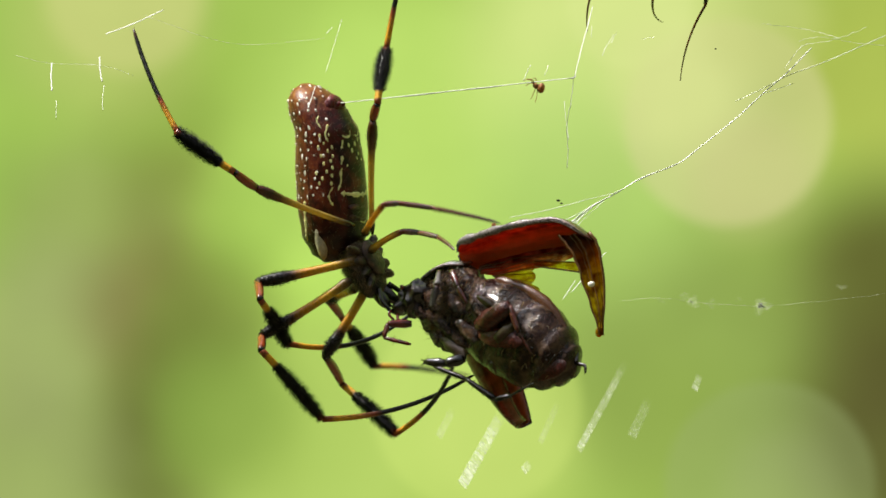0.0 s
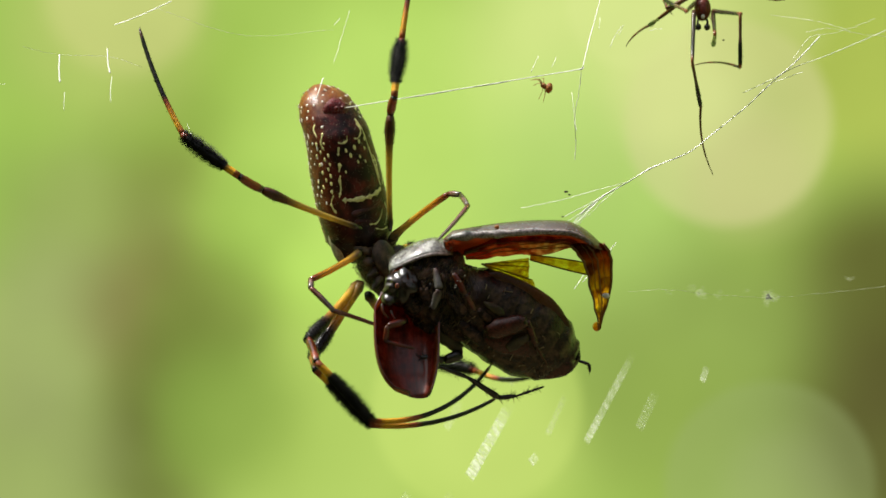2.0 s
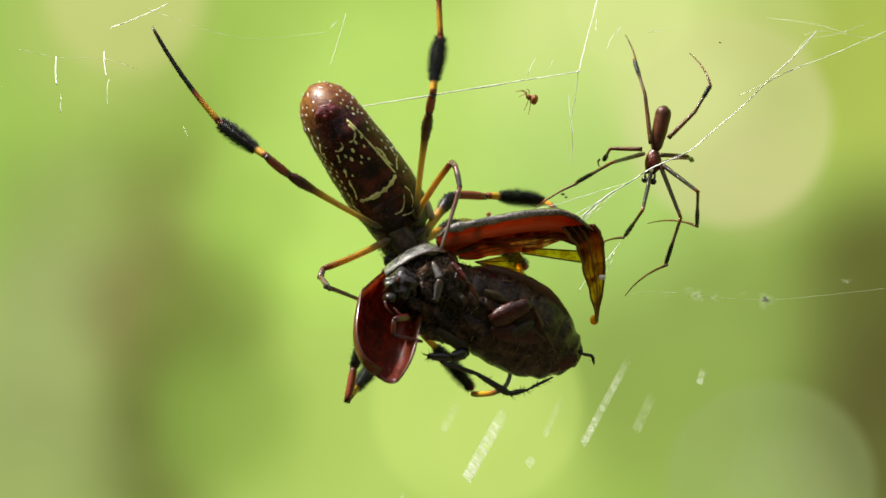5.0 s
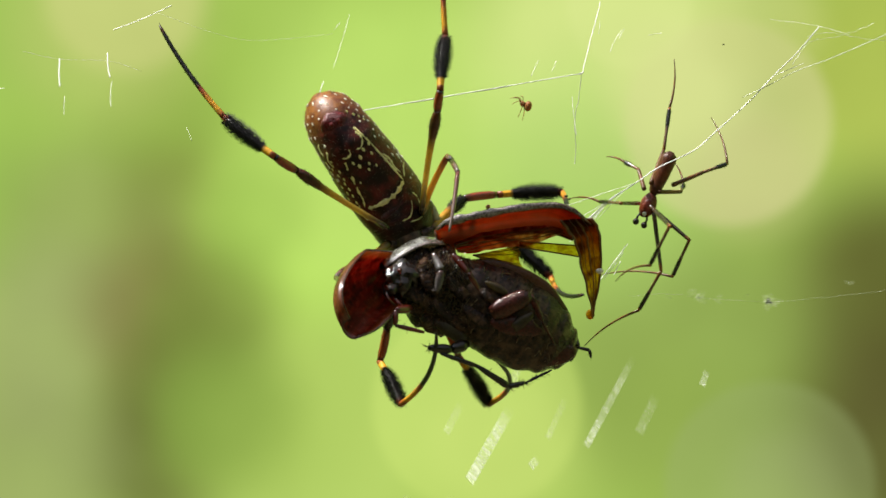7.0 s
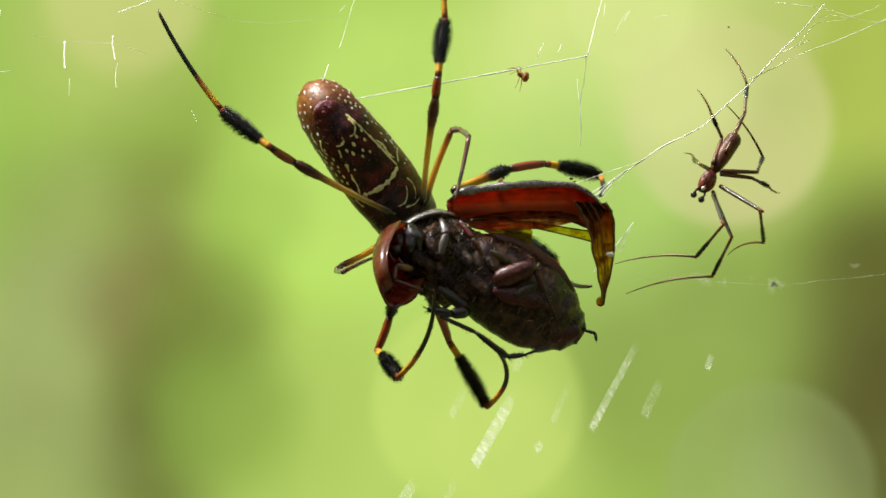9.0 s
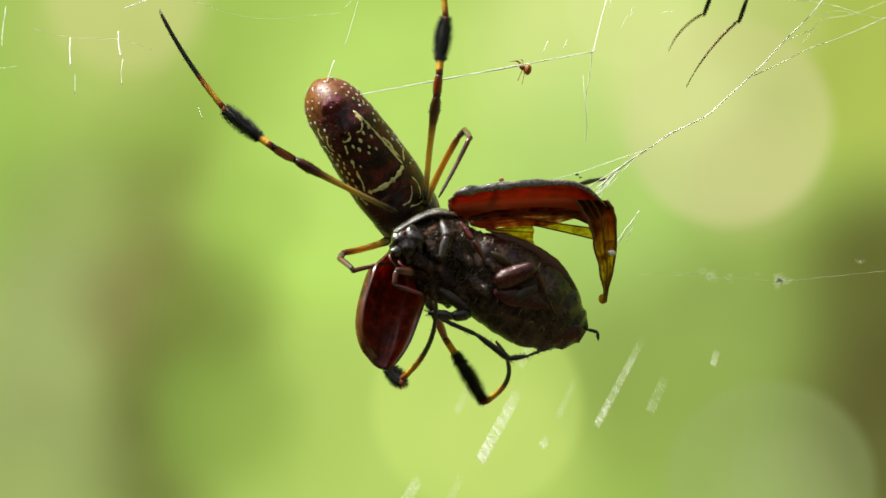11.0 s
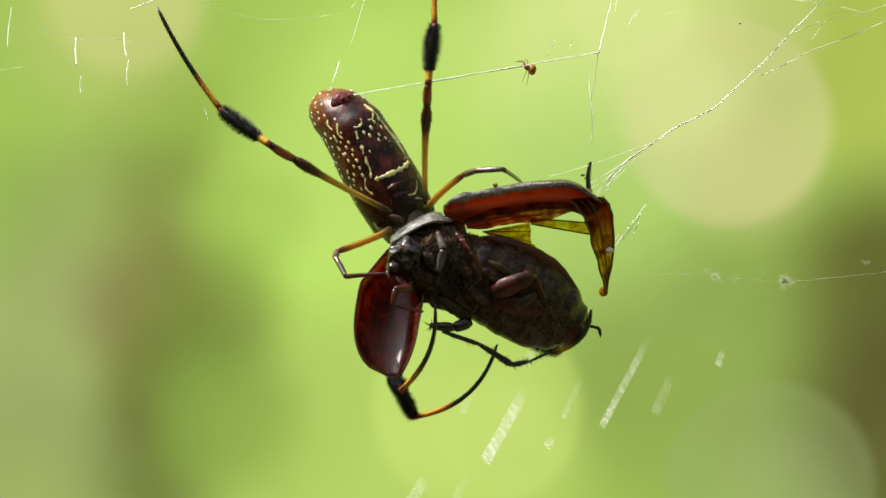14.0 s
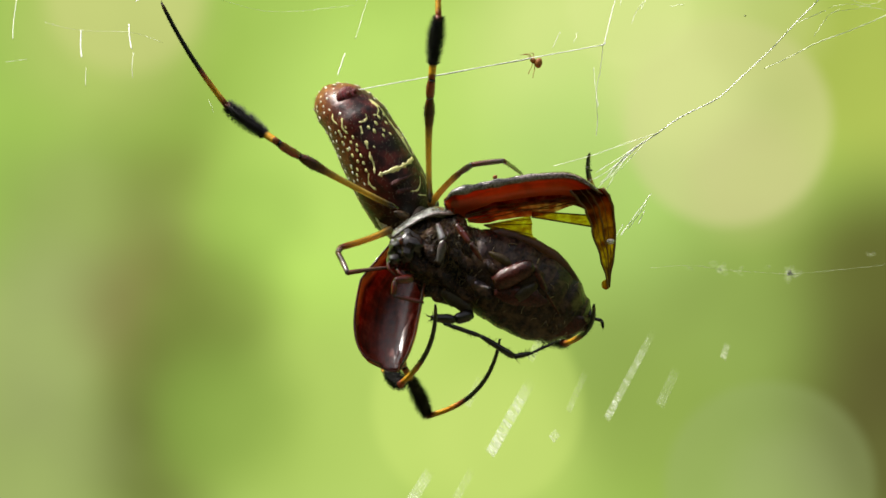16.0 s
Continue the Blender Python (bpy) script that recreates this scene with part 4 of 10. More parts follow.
    s.blob(at(722, 456, -36), (Vector((-29, 0, -15)), Vector((-13, 0, 29)), Vector((0, 26, 0))), 36, 48, 0, 0.26, 5.0)
    s.blob(at(700, 472, -48), (Vector((-12, 0, -10)), Vector((-8, 0, 9)), Vector((0, 18, 0))), 14, 18, 0, 0.25)
    head = part("head", s, [beetle_dark], beetle, "black blunt head")
    for x, y, d in ((713, 440, -66),):
        s = Shape()
        s.blob(at(x, y, d), (Vector((0, -4, 2)), Vector((4, 0, 0)), Vector((0, 2, 4.5))), 8, 12)
        part("eye", s, [beetle_red], head, "small reddish eye")
    s = Shape()
    for x0, y0, x1, y1 in ((690, 478, 704, 500), (706, 488, 726, 506)):
        line = curve_points([at(x0, y0, -62), at((x0 + x1) / 2 - 4, (y0 + y1) / 2, -70), at(x1, y1, -68)], 5)
        s.tube(line, [3.2 - 1.4 * i / (len(line) - 1) for i in range(len(line))], 7)
    part("mouthparts", s, [beetle_red], head, "short red feelers")

    # raised wing case: a long trough, open towards the eye
    def case(u, v):
        x = 788 + 272 * u
        ridge = 358 - 38 * math.sin(min(1.0, u * 1.12) * math.pi * 0.56) + 420 * max(0.0, u - 0.74) ** 1.75 + 10 * max(0.0, 1 - u / 0.05)
        r = lerp([(0.0, 15), (0.03, 22), (0.12, 27), (0.4, 37), (0.75, 38), (0.92, 33), (1.0, 22)], u)
        r *= max(0.22, (1 - max(0.0, 1 - u / 0.07) ** 2.2) ** 0.5) * max(0.3, (1 - max(0.0, (u - 0.87) / 0.13) ** 2.4) ** 0.5)
        a = radians(134 - (204 - 46 * min(1.0, max(0.0, (u - 0.12) / 0.2))) * v)
        return at(x + 8 * (1 - v) * u, ridge + r - math.sin(a) * r, -8 - math.cos(a) * r * -1.25)
    s = Shape()
    s.sheet(case, 20, 40, 3.0, 1, 0)
    raised = part("wing_case", s, [shell_outer, shell_back], beetle, "raised wing case, glossy red-brown, seen from inside")
    s = Shape()
    for v in (0.02, 0.98):
        line = [case(i / 40, v) for i in range(41)]
        s.tube(line, [1.8] * 41, 8)
    part("rim", s, [beetle_red], raised, "thickened dark red rim")
    s = Shape()
    s.tube([case(i / 40, 0.045) + Vector((0, -3, 2.4)) for i in range(1, 39)], [(0.8 + 0.5 * noise.noise(Vector((i * 0.37, 2.0, 0)))) * lerp([(0, 3.0), (0.06, 9.5), (0.5, 8.0), (0.85, 4.4), (1, 1.0)], i / 37) for i in range(38)], 10)
    part("seam", s, [shell_rim], raised, "granular upper edge painted silvery for the light along it")
    # pale grains added to stand for sparkles along the lit edge
    s = Shape()
    for _ in range(420):
        u = rng.uniform(0.03, 0.9)
        c = case(u, rng.uniform(0.0, 0.13)) + Vector((rng.uniform(-1, 1), rng.uniform(-5, -2), rng.uniform(0, 5) * (1 - 0.6 * u)))
        size = rng.uniform(0.4, 1.0)
        s.blob(c, (Vector((size * 1.4, 0, 0)), Vector((0, size, 0)), Vector((0, 0, size))), 4, 6)
    tagged(part("granule", s, [shell_rim], raised, "pale granules standing for glints"), kind="stuff")

    # hind wing: folded end that hangs down, fan near the body, and a narrow fold between
    def hanging(u, v):
        left = lerp([(0, 1006), (0.1, 1020), (0.2, 1033), (0.4, 1045), (0.7, 1061), (0.9, 1069), (1, 1071)], u)
        right = lerp([(0, 1062), (0.08, 1074), (0.2, 1081), (0.45, 1084), (0.7, 1083), (0.9, 1079), (1, 1077)], u)
        crease = abs(((v * 2.0) % 1.0) - 0.5)
        return at(left + (right - left) * v + 2 * math.sin(u * 8 + v * 4) * u, 352 + 169 * u - 4 * v * (1 - u),
                  -20 - 14 * crease * (1 - 0.6 * u) + 8 * v + 40 * u)
    s = Shape()
    s.sheet(hanging, 18, 26, 1.2)
    s.blob(at(1070, 516, 20), (Vector((0, 0, 9)), Vector((8, 0, 0)), Vector((0, 4, 0))), 6, 10)
    wing = part("hind_wing", s, [wing_brown], beetle, "folded amber hind wing with brown veins")
    s = Shape()
    for v, r in ((0.0, 2.6), (0.3, 1.0), (0.5, 1.8), (0.72, 0.8), (1.0, 2.8)):
        s.tube([hanging(i / 26, v) + Vector((0, -1.5, 0)) for i in range(27)], [r * (1 - 0.4 * i / 26) for i in range(27)], 7)
    part("vein", s, [wing_vein], wing)

    def fan(u, v):
        tip_x, tip_y = 938 + 20 * v ** 2 + 2 * math.sin(v * 9), 396 + 60 * v
        return at(856 + (tip_x - 856) * u, 412 + (tip_y - 412) * u + 3 * math.sin(v * 15) * u, 4 + 7 * math.cos(v * 17) * u)
    s = Shape()
    s.sheet(fan, 24, 12, 1.0)
    inner = part("hind_wing", s, [wing_membrane], beetle, "yellow see-through wing fan")
    s = Shape()
    for v in (0.05, 0.3, 0.5, 0.72, 0.95):
        s.tube([fan(i / 10, v) + Vector((0, -1.2, 0)) for i in range(11)], [1.0 - 0.04 * i for i in range(11)], 6)
    part("vein", s, [wing_vein], inner)

    def fold(u, v):
        return at(940 + 112 * u, 388 + 8 * u + v * (10 + 10 * u), 4 + 5 * math.sin(v * 9 + u * 3))
    s = Shape()
    s.sheet(fold, 8, 12, 1.2)
    narrow = part("hind_wing", s, [wing_membrane], beetle, "narrow amber wing fold")
    for v in (0.0, 1.0):
        s = Shape()
        s.tube([fold(i / 12, v) for i in range(13)], [1.3] * 13, 6)
        part("vein", s, [wing_vein], narrow)
    # the rest of the folded wing, crumpled along the inside of its case
    def crumpled(u, v):
        ripple = math.sin(v * 9 + u * 17) + 0.6 * math.sin(v * 19 - u * 29)
        root = case(0.13 + 0.72 * u, 0.86)
        return root + Vector((6 * v, -8 - 4 * v - 2.2 * ripple, -(34 + 2.5 * math.sin(u * 11)) * v * math.sin(math.pi * (0.08 + 0.88 * u)) ** 0.6))
    s = Shape()
    s.sheet(crumpled, 24, 40, 0.8)
    lining = part("hind_wing", s, [wing_pale], beetle, "crumpled amber wing folded inside its case")
    for v0, v1 in ((0.75, 0.1), (0.9, 0.45), (0.4, 0.8), (0.2, 0.3)):
        s = Shape()
        s.tube([crumpled(i / 20, v0 + (v1 - v0) * i / 20) + Vector((0, -1, 0)) for i in range(21)], [1.0] * 21, 6)
        part("vein", s, [wing_vein], lining)
    for x, y, d, r, skin, words in ((876, 329, -34, 4.5, tiny_skin, "orange-brown crumb"), (1076, 440, -26, 6.0, spot_cream, "pale crumb")):
        s = Shape()
        s.blob(at(x, y, d), (Vector((r, 0, 1)), Vector((0, r * 0.7, 0)), Vector((-1, 0, r * 0.8))), 12, 14, 0, 0.5, x)
        part("crumb", s, [skin], beetle, words)
    # legs
    joint_leg("leg", [at(874, 514, -60), at(942, 482, -70), at(962, 528, -70), at(988, 570, -58)], [(19, 14), (6, 5), (2.6, 2)], beetle_thigh, beetle,
              "folded leg with thick red-brown thigh", 7, rng, 12)
    joint_leg("leg", [at(836, 566, -40), at(806, 576, -52), at(764, 572, -56)], [(11, 9), (9, 5)], beetle_dark, beetle, "spiny dark leg", 26, rng)
    joint_leg("leg", [at(786, 582, -56), at(850, 604, -52), at(908, 640, -44), at(938, 634, -44), at(985, 612, -44)], [(4, 4), (5, 6.5), (5, 3), (2.6, 1.8)],
              beetle_dark, beetle, "spiny dark hind leg with claws", 20, rng)
    joint_leg("leg", [at(735, 505, -60), at(702, 508, -86), at(700, 534, -92), at(752, 546, -84)], [(8, 6), (5, 4), (4, 3)], beetle_red, beetle,
              "thin glossy red front leg", 3, rng)
    joint_leg("leg", [at(776, 410, -46), at(786, 440, -66), at(778, 478, -66)], [(6, 8), (8, 4)], beetle_grey, beetle, "upper leg lying on the breast, its grey sheen painted on", 12, rng)
    joint_leg("leg", [at(808, 412, -56), at(832, 444, -70), at(852, 474, -68)], [(6, 5), (5, 3)], beetle_red, beetle, "thin greyish leg on the breast", 3, rng)
    joint_leg("leg", [at(1034, 540, 10), at(1042, 574, -4), at(1062, 578, -6), at(1064, 592, -8)], [(6, 5), (3, 3), (3, 2)], beetle_dark, beetle,
              "dark foot hooked round the tail", 3, rng)

    # second wing case, swinging on its own hinge
    def flap_case(u, v):
        root = min(1.0, 0.2 + u / 0.45)
        end = max(0.0, 1 - max(0.0, (u - 0.46) / 0.54) ** 3.4) ** 0.5
        outer = min(1.0, 0.1 + u / 0.5) * (-66 * end - 4 * (1 - end))
        inner = root * (46 - 14 * max(0.0, (u - 0.72) / 0.28) ** 2)
        a = (v - 0.5) * 2
        x = outer + (inner - outer) * (0.5 + 0.5 * math.sin(a * 1.45) / math.sin(1.45))
        return Vector((x, 58 * max(0.0, 1 - a * a) ** 0.62 * math.sin(math.pi * min(1.0, 0.16 + 0.74 * u)) ** 0.8 - 12 * math.sin(math.pi * u) - 22, -276 * u))
    s = Shape()
    s.sheet(flap_case, 20, 34, 3.4, 0, 0)
    flap = part("wing_case", s, [shell_loose], beetle, "loose glossy red-brown wing case")
    s = Shape()
    for v in (0.0, 1.0):
        s.tube([flap_case(i / 34, v) for i in range(35)], [1.9] * 35, 8)
    s.tube([flap_case(1.0, i / 12) for i in range(13)], [1.8] * 13, 8)
    part("rim", s, [beetle_red], flap, "thickened dark red rim")
    return beetle, flap


beetle, flap = beetle_thing()


# ---- the small male spider ----
def male_thing():
    rng = random.Random(21)
    male = new("small_spider")
    tagged(male, "small slender brown male spider with long thin legs on the web", "spider")
    s = Shape()
    s.tube([(0, 0, 84 * i / 16) for i in range(17)], [lerp([(0, 5), (0.1, 11), (0.5, 14), (0.85, 14.5), (0.95, 11), (1, 4)], i / 16) for i in range(17)], 16)
    part("abdomen", s, [male_belly], male, "narrow red-brown abdomen")
    s = Shape()
    s.blob((0, 0, -20), (Vector((0, 0, 24)), Vector((15, 0, 0)), Vector((0, 11, 0))), 10, 14, 0, 0.1)
    s.blob((0, -9, -22), (Vector((0, 0, 14)), Vector((9, 0, 0)), Vector((0, 4, 0))), 8, 12)
    front = part("cephalothorax", s, [male_front], male, "glossy red-brown cephalothorax")
    for side in (-1, 1):
        s = Shape()
        s.tube([(side * 6, -2, -38), (side * 9, -4, -46), (side * 8, -6, -52)], [2.4, 2.0, 2.4], 7)
        s.blob((side * 8, -6, -56), (Vector((0, 0, 6)), Vector((6, 0, 0)), Vector((0, 6, 0))), 7, 10)
        part("palp", s, [beetle_dark], front, "black bulbed palp")
    legs = []
    s = Shape()
    s.blob((0, -12, -38), (Vector((0, 0, 4)), Vector((3.6, 0, 0)), Vector((0, 4, 0))), 7, 10)
    part("jaws", s, [spot_cream], front, "cream-coloured jaws")
    for number, (femur_mm, tibia_mm, end_mm) in enumerate(MALE_LEG_MM):
        pieces = []
        for name, size, radii, tone in (("leg", femur_mm, [(0, 4.2), (0.3, 4.0), (0.9, 3.4), (1, 2.6)], male_skin if number < 4 else male_thigh),
                                        ("tibia", tibia_mm, [(0, 3.0), (0.4, 2.8), (0.65, 3.9), (0.95, 3.7), (1, 2.4)], male_shin),
                                        ("metatarsus", end_mm, [(0, 2.4), (0.5, 1.7), (1, 0.8)], male_skin)):
            s = Shape()
            line, width, _ = leg_tube(size, radii, -0.05 if name == "metatarsus" else 0.0, rings=12)
            s.tube(line, width, 8)
            if name == "tibia":
                bristles(s, line, width, 0.55, 0.98, 90, 3.0, 1, 0.6, rng, 0.35)
            pieces.append(part(name, s, [tone, hair_black], pieces[0] if pieces else male))
        legs.append(pieces)
    return male, legs


male, mleg = male_thing()


# ---- the mite-sized spider on the thread ----
def tiny_thing():
    thing = new("tiny_spider")
    tagged(thing, "tiny orange-brown spider hanging on a silk thread", "spider")
    s = Shape()
    s.blob((2, 0, 0), (Vector((6, 0, -3)), Vector((3, 0, 9)), Vector((0, 8, 0))), 9, 12, 0, 0.1)
    part("abdomen", s, [tiny_skin], thing, "round orange-brown abdomen")
    s = Shape()
    s.blob((-7, 0, 4), (Vector((6, 0, -1)), Vector((0, 0, 5)), Vector((0, 4, 0))), 8, 10)
    part("cephalothorax", s, [tiny_skin], thing)
    for i, (x, z) in enumerate(((-30, 14), (-26, 4), (-16, -20), (-8, -26), (-24, 16), (-12, 18))):
        s = Shape()
        line = curve_points([(-8, 0, 4), (x * 0.55, -4 + 2 * i, z * 0.5 + 7), (x, -2 + i, z)], 5)
        s.tube(line, [0.9 - 0.5 * k / (len(line) - 1) for k in range(len(line))], 6)
        part("leg", s, [tiny_skin], thing)
    return thing


tiny = tiny_thing()


# ---- silk ----
def spot(x, y, d=0.0):
    """Web space: x to the right, y down from its main knot, d away from the eye."""
    return Vector((x, d, -y))


SILK_FACE = (SUN_FROM + Vector((0, -1, 0))).normalized()  # midway between sun and eye; flattened threads are turned here to look bright


def flat_thread(shape, line, radii, face):
    """A thread a little flatter than round, its broad side turned to face."""
    last = len(line) - 1

    def place(u, v):
        i = min(int(round(u * last)), last)
        along = (line[min(i + 1, last)] - line[max(i - 1, 0)]).normalized()
        return line[i] + along.cross(face).normalized() * (radii[i] * (2 * v - 1) * 1.2)
    shape.sheet(place, 1, last, 0.5 * sum(radii) / len(radii))


def silk_web():
    rng = random.Random(31)
    web = new("spider_web")
    tagged(web, "torn orb web of fine pale sunlit silk threads", "spider web")

    def thread(name, material, label, corners, radius, beads=0, bead=1.0, wander=0.15, parent=None, d=0.0):
        """One thread strung with flat beads, turned to the sun to stand for glints."""
        s = Shape()
        line = curve_points([spot(*c, d) for c in corners], 8)
        line = [p + Vector((rng.uniform(-1, 1), rng.uniform(-1, 1), rng.uniform(-1, 1))) * wander for p in line]
        short = (line[-1] - line[0]).length < 150
        if short:  # tilted in depth so that its flat side shines in the sun
            mid = line[len(line) // 2]
            line = [p - Vector((0, (p - mid).dot(SILK_FACE) / SILK_FACE.y, 0)) for p in line]
        flat_thread(s, line, [1.1 * radius * rng.uniform(0.85, 1.15) for _ in line], SILK_FACE)
        if material is silk_bright and not short:  # added flakes, all turned to the sun, keep the whole thread bright
            for p, q in zip(line, line[1:]):
                count = max(1, int((q - p).length / max(1.0, 1.5 * radius)))
                flat = (q - p).cross(SILK_FACE).normalized()
                for k in range(count):
                    size = max(0.55, 1.15 * radius) * rng.uniform(0.85, 1.2)
                    s.blob(p.lerp(q, (k + 0.5) / count), (SILK_FACE.cross(flat) * size * 1.3, flat * size, SILK_FACE * size * 0.3), 3, 6)
        for _ in range(beads * 2):
            i = rng.randrange(len(line) - 1)
            c = line[i].lerp(line[i + 1], rng.random())
            along = (line[i + 1] - line[i]).normalized()
            size = bead * rng.uniform(0.4, 0.9)
            flat = along.cross(SILK_FACE).normalized()
            s.blob(c, (SILK_FACE.cross(flat) * size * rng.uniform(0.9, 1.8), flat * size * 0.8, SILK_FACE * size * 0.3), 4, 6)
        return part(name, s, [material], parent or web, label)

    # the stay from the knot of silk at the beetle up to the far side
    stay = thread("stay_thread", silk_bright, "thick bright twisted thread", [(18, 218), (53, 185), (95, 158), (139, 127), (200, 97), (240, 62), (265, 39), (300, 6), (321, -17), (350, -48), (382, -80), (420, -126)], 0.85, 12, 1.1, 0.04)
    thread("strand", silk_bright, "twisted second strand", [(8, 230), (53, 188), (97, 156), (139, 128.5), (201, 96)], 0.5, 20, 1.0, 0.2, stay)
    thread("strand", silk_bright, "short side thread with glint beads", [(345, -40), (362, -47), (394, -61)], 0.4, 10, 1.0, 0.3, stay)
    thread("strand", silk_faint, "fine fanned thread", [(-88, 215), (-20, 196), (48, 172), (97, 156)], 0.42, 14, 0.9, 0.3, stay)
    for (x0, y0), (x1, y1), r, beads in (((-12, 226), (70, 175), 0.4, 14), ((-30, 244), (30, 206), 0.36, 10), ((-6, 246), (56, 186), 0.42, 14),
                                        ((12, 236), (62, 178), 0.36, 12), ((-18, 262), (24, 222), 0.4, 10), ((2, 262), (44, 196), 0.3, 10), ((30, 222), (76, 172), 0.3, 8)):
        thread("strand", silk_bright, "fine fanned thread", [(x0, y0), ((x0 + x1) / 2 + rng.uniform(-3, 3), (y0 + y1) / 2 + rng.uniform(-3, 3)), (x1, y1)], r, beads, 1.0, 0.4, stay)
    for corners, r in (([(30, 338), (60, 298), (86, 264)], 0.55), ([(44, 326), (64, 300), (78, 280)], 0.4), ([(62, 318), (74, 294)], 0.45), ([(16, 352), (36, 318)], 0.35)):
        thread("strand", silk_bright, "short glinting thread", corners, r, 8, 1.1, 0.4, stay)
    # knot of the dragline
    thread("knot_thread", silk_bright, "thread rising from a knot", [(0, 0), (8, -30), (16, -60), (24, -86), (36, -130)], 0.6, 8, 0.9)
    thread("knot_thread", silk_bright, "bead of silk at the knot", [(-4, 1), (0, 0), (4, -3)], 1.4, 4, 1.6)
    thread("knot_thread", silk_faint, "drooping thread with glint beads", [(0, 2), (-5, 46), (-12, 82), (-10, 132), (-12, 160)], 0.45, 26, 1.5, 0.6)
    thread("knot_thread", silk_faint, "short drooping thread", [(-16, 40), (-14, 70), (-10, 112)], 0.3, 14, 1.3, 0.8)
    # scattered glints of torn threads along the top
    for corners, r, beads in (([(50, -38), (58, -56), (70, -76)], 0.3, 9), ([(66, -60), (76, -80)], 0.3, 5), ([(120, -68), (142, -72)], 0.25, 6), ([(30, -70), (34, -92)], 0.3, 4),
                              ([(-90, 6), (-76, -24)], 0.4, 4), ([(-52, -4), (-44, -22)], 0.3, 3), ([(372, -14), (400, -52), (420, -62)], 0.3, 8),
                              ([(400, -66), (440, -72), (500, -62), (560, -56)], 0.22, 6), ([(420, -60), (470, -70), (520, -90)], 0.2, 4), ([(340, -100), (420, -84), (470, -66)], 0.2, 4)):
        thread("torn_thread", silk_faint, "fine torn thread with glint beads", corners, r, beads, 1.0, 1.0)
    thread("long_thread", silk_dull, "long faint thread", [(286, 42), (330, 22), (380, -4), (440, -26), (510, -56), (600, -96)], 0.55, 10, 0.9)
    # left side of the view
    for corners, r, beads in (([(-928, -28), (-926, 0), (-922, 24)], 0.9, 6), ([(-843, -38), (-839, -10), (-834, 8)], 0.9, 6), ([(-1044, -84), (-1045, -40), (-1043, -8)], 0.5, 6),
                              ([(-834, 12), (-835, 36), (-832, 60)], 0.4, 8), ([(-918, 40), (-916, 74)], 0.4, 6), ([(-458, 14), (-464, 34), (-470, 54)], 0.65, 6),
                              ([(-438, -78), (-428, -90)], 0.4, 2), ([(-412, -106), (-424, -60), (-438, -8)], 0.3, 6), ([(-990, -40), (-930, -26), (-838, -22), (-780, -4)], 0.16, 10),
                              ([(-1060, 30), (-1020, 26)], 0.25, 5), ([(-760, -110), (-600, -60), (-440, -70)], 0.14, 10), ([(-700, 96), (-690, 120)], 0.2, 3)):
        thread("side_thread", silk_bright if r > 0.5 else silk_faint, "short glinting thread", corners, r, beads, 1.1, 0.4)
    thread("top_thread", silk_bright, "short bright slanting thread", [(-830, -78), (-780, -96), (-726, -120)], 0.8, 6, 1.0)
    # faint drooping thread with fluffy clumps
    thread("cross_thread", silk_dull, "faint drooping thread", [(90, 396), (160, 392), (230, 400), (340, 406), (440, 398), (500, 392), (560, 384)], 0.14, 2, 0.8, 0.8, None, 90)
    for x, y, r, wisps in ((212, 398, 16, 16), (342, 404, 17, 20), (334, 412, 12, 12), (252, 404, 9, 8), (484, 372, 8, 8), (160, 396, 7, 6), (222, 552, 7, 7), (300, 396, 8, 6)):
        s = Shape()
        for _ in range(wisps // 2):
            c = spot(x + rng.gauss(0, r * 0.45), y + rng.gauss(0, r * 0.3), 90 + rng.uniform(-8, 8))
            size = r * rng.uniform(0.25, 0.6)
            s.blob(c, (Vector((size, 0, size * rng.uniform(-0.5, 0.5))), Vector((0, size * 0.5, 0)), Vector((0, 0, size * 0.7))), 10, 12, 0, 0.4, x)
        tagged(part("silk_clump", s, [silk_fluff], web, "pale fluffy silk clump"), kind="stuff")
    # beaded catching threads as flat ribbons with painted glint bars: foot, run, half width, material
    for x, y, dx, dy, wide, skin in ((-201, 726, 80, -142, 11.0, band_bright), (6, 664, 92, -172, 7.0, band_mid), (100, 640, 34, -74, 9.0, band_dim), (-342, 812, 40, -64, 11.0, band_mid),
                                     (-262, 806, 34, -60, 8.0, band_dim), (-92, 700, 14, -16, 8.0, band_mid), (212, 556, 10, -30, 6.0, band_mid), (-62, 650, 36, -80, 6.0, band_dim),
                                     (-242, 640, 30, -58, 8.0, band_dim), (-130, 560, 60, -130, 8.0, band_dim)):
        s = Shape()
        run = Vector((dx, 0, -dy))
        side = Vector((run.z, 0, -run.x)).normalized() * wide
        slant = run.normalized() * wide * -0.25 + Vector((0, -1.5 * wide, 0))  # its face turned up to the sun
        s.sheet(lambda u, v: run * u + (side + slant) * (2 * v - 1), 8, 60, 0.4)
        band = part("beaded_thread", s, [skin], web, "flat ribbon painted with the glint bars of a catching thread")
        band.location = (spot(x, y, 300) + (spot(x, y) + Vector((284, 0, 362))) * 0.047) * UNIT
    # scraps
    for x, y, r in ((-28, 218, 2.6), (-22, 223, 2.0), (-34, 262, 1.8), (250, -50, 1.6)):
        s = Shape()
        s.blob(spot(x, y, -20), (Vector((r * 1.4, 0, 0)), Vector((0, r, 0)), Vector((0, 0, r * 0.8))), 6, 8, 0, 0.4, x)
        part("crumb", s, [beetle_dark], web, "dark crumb caught in the silk")
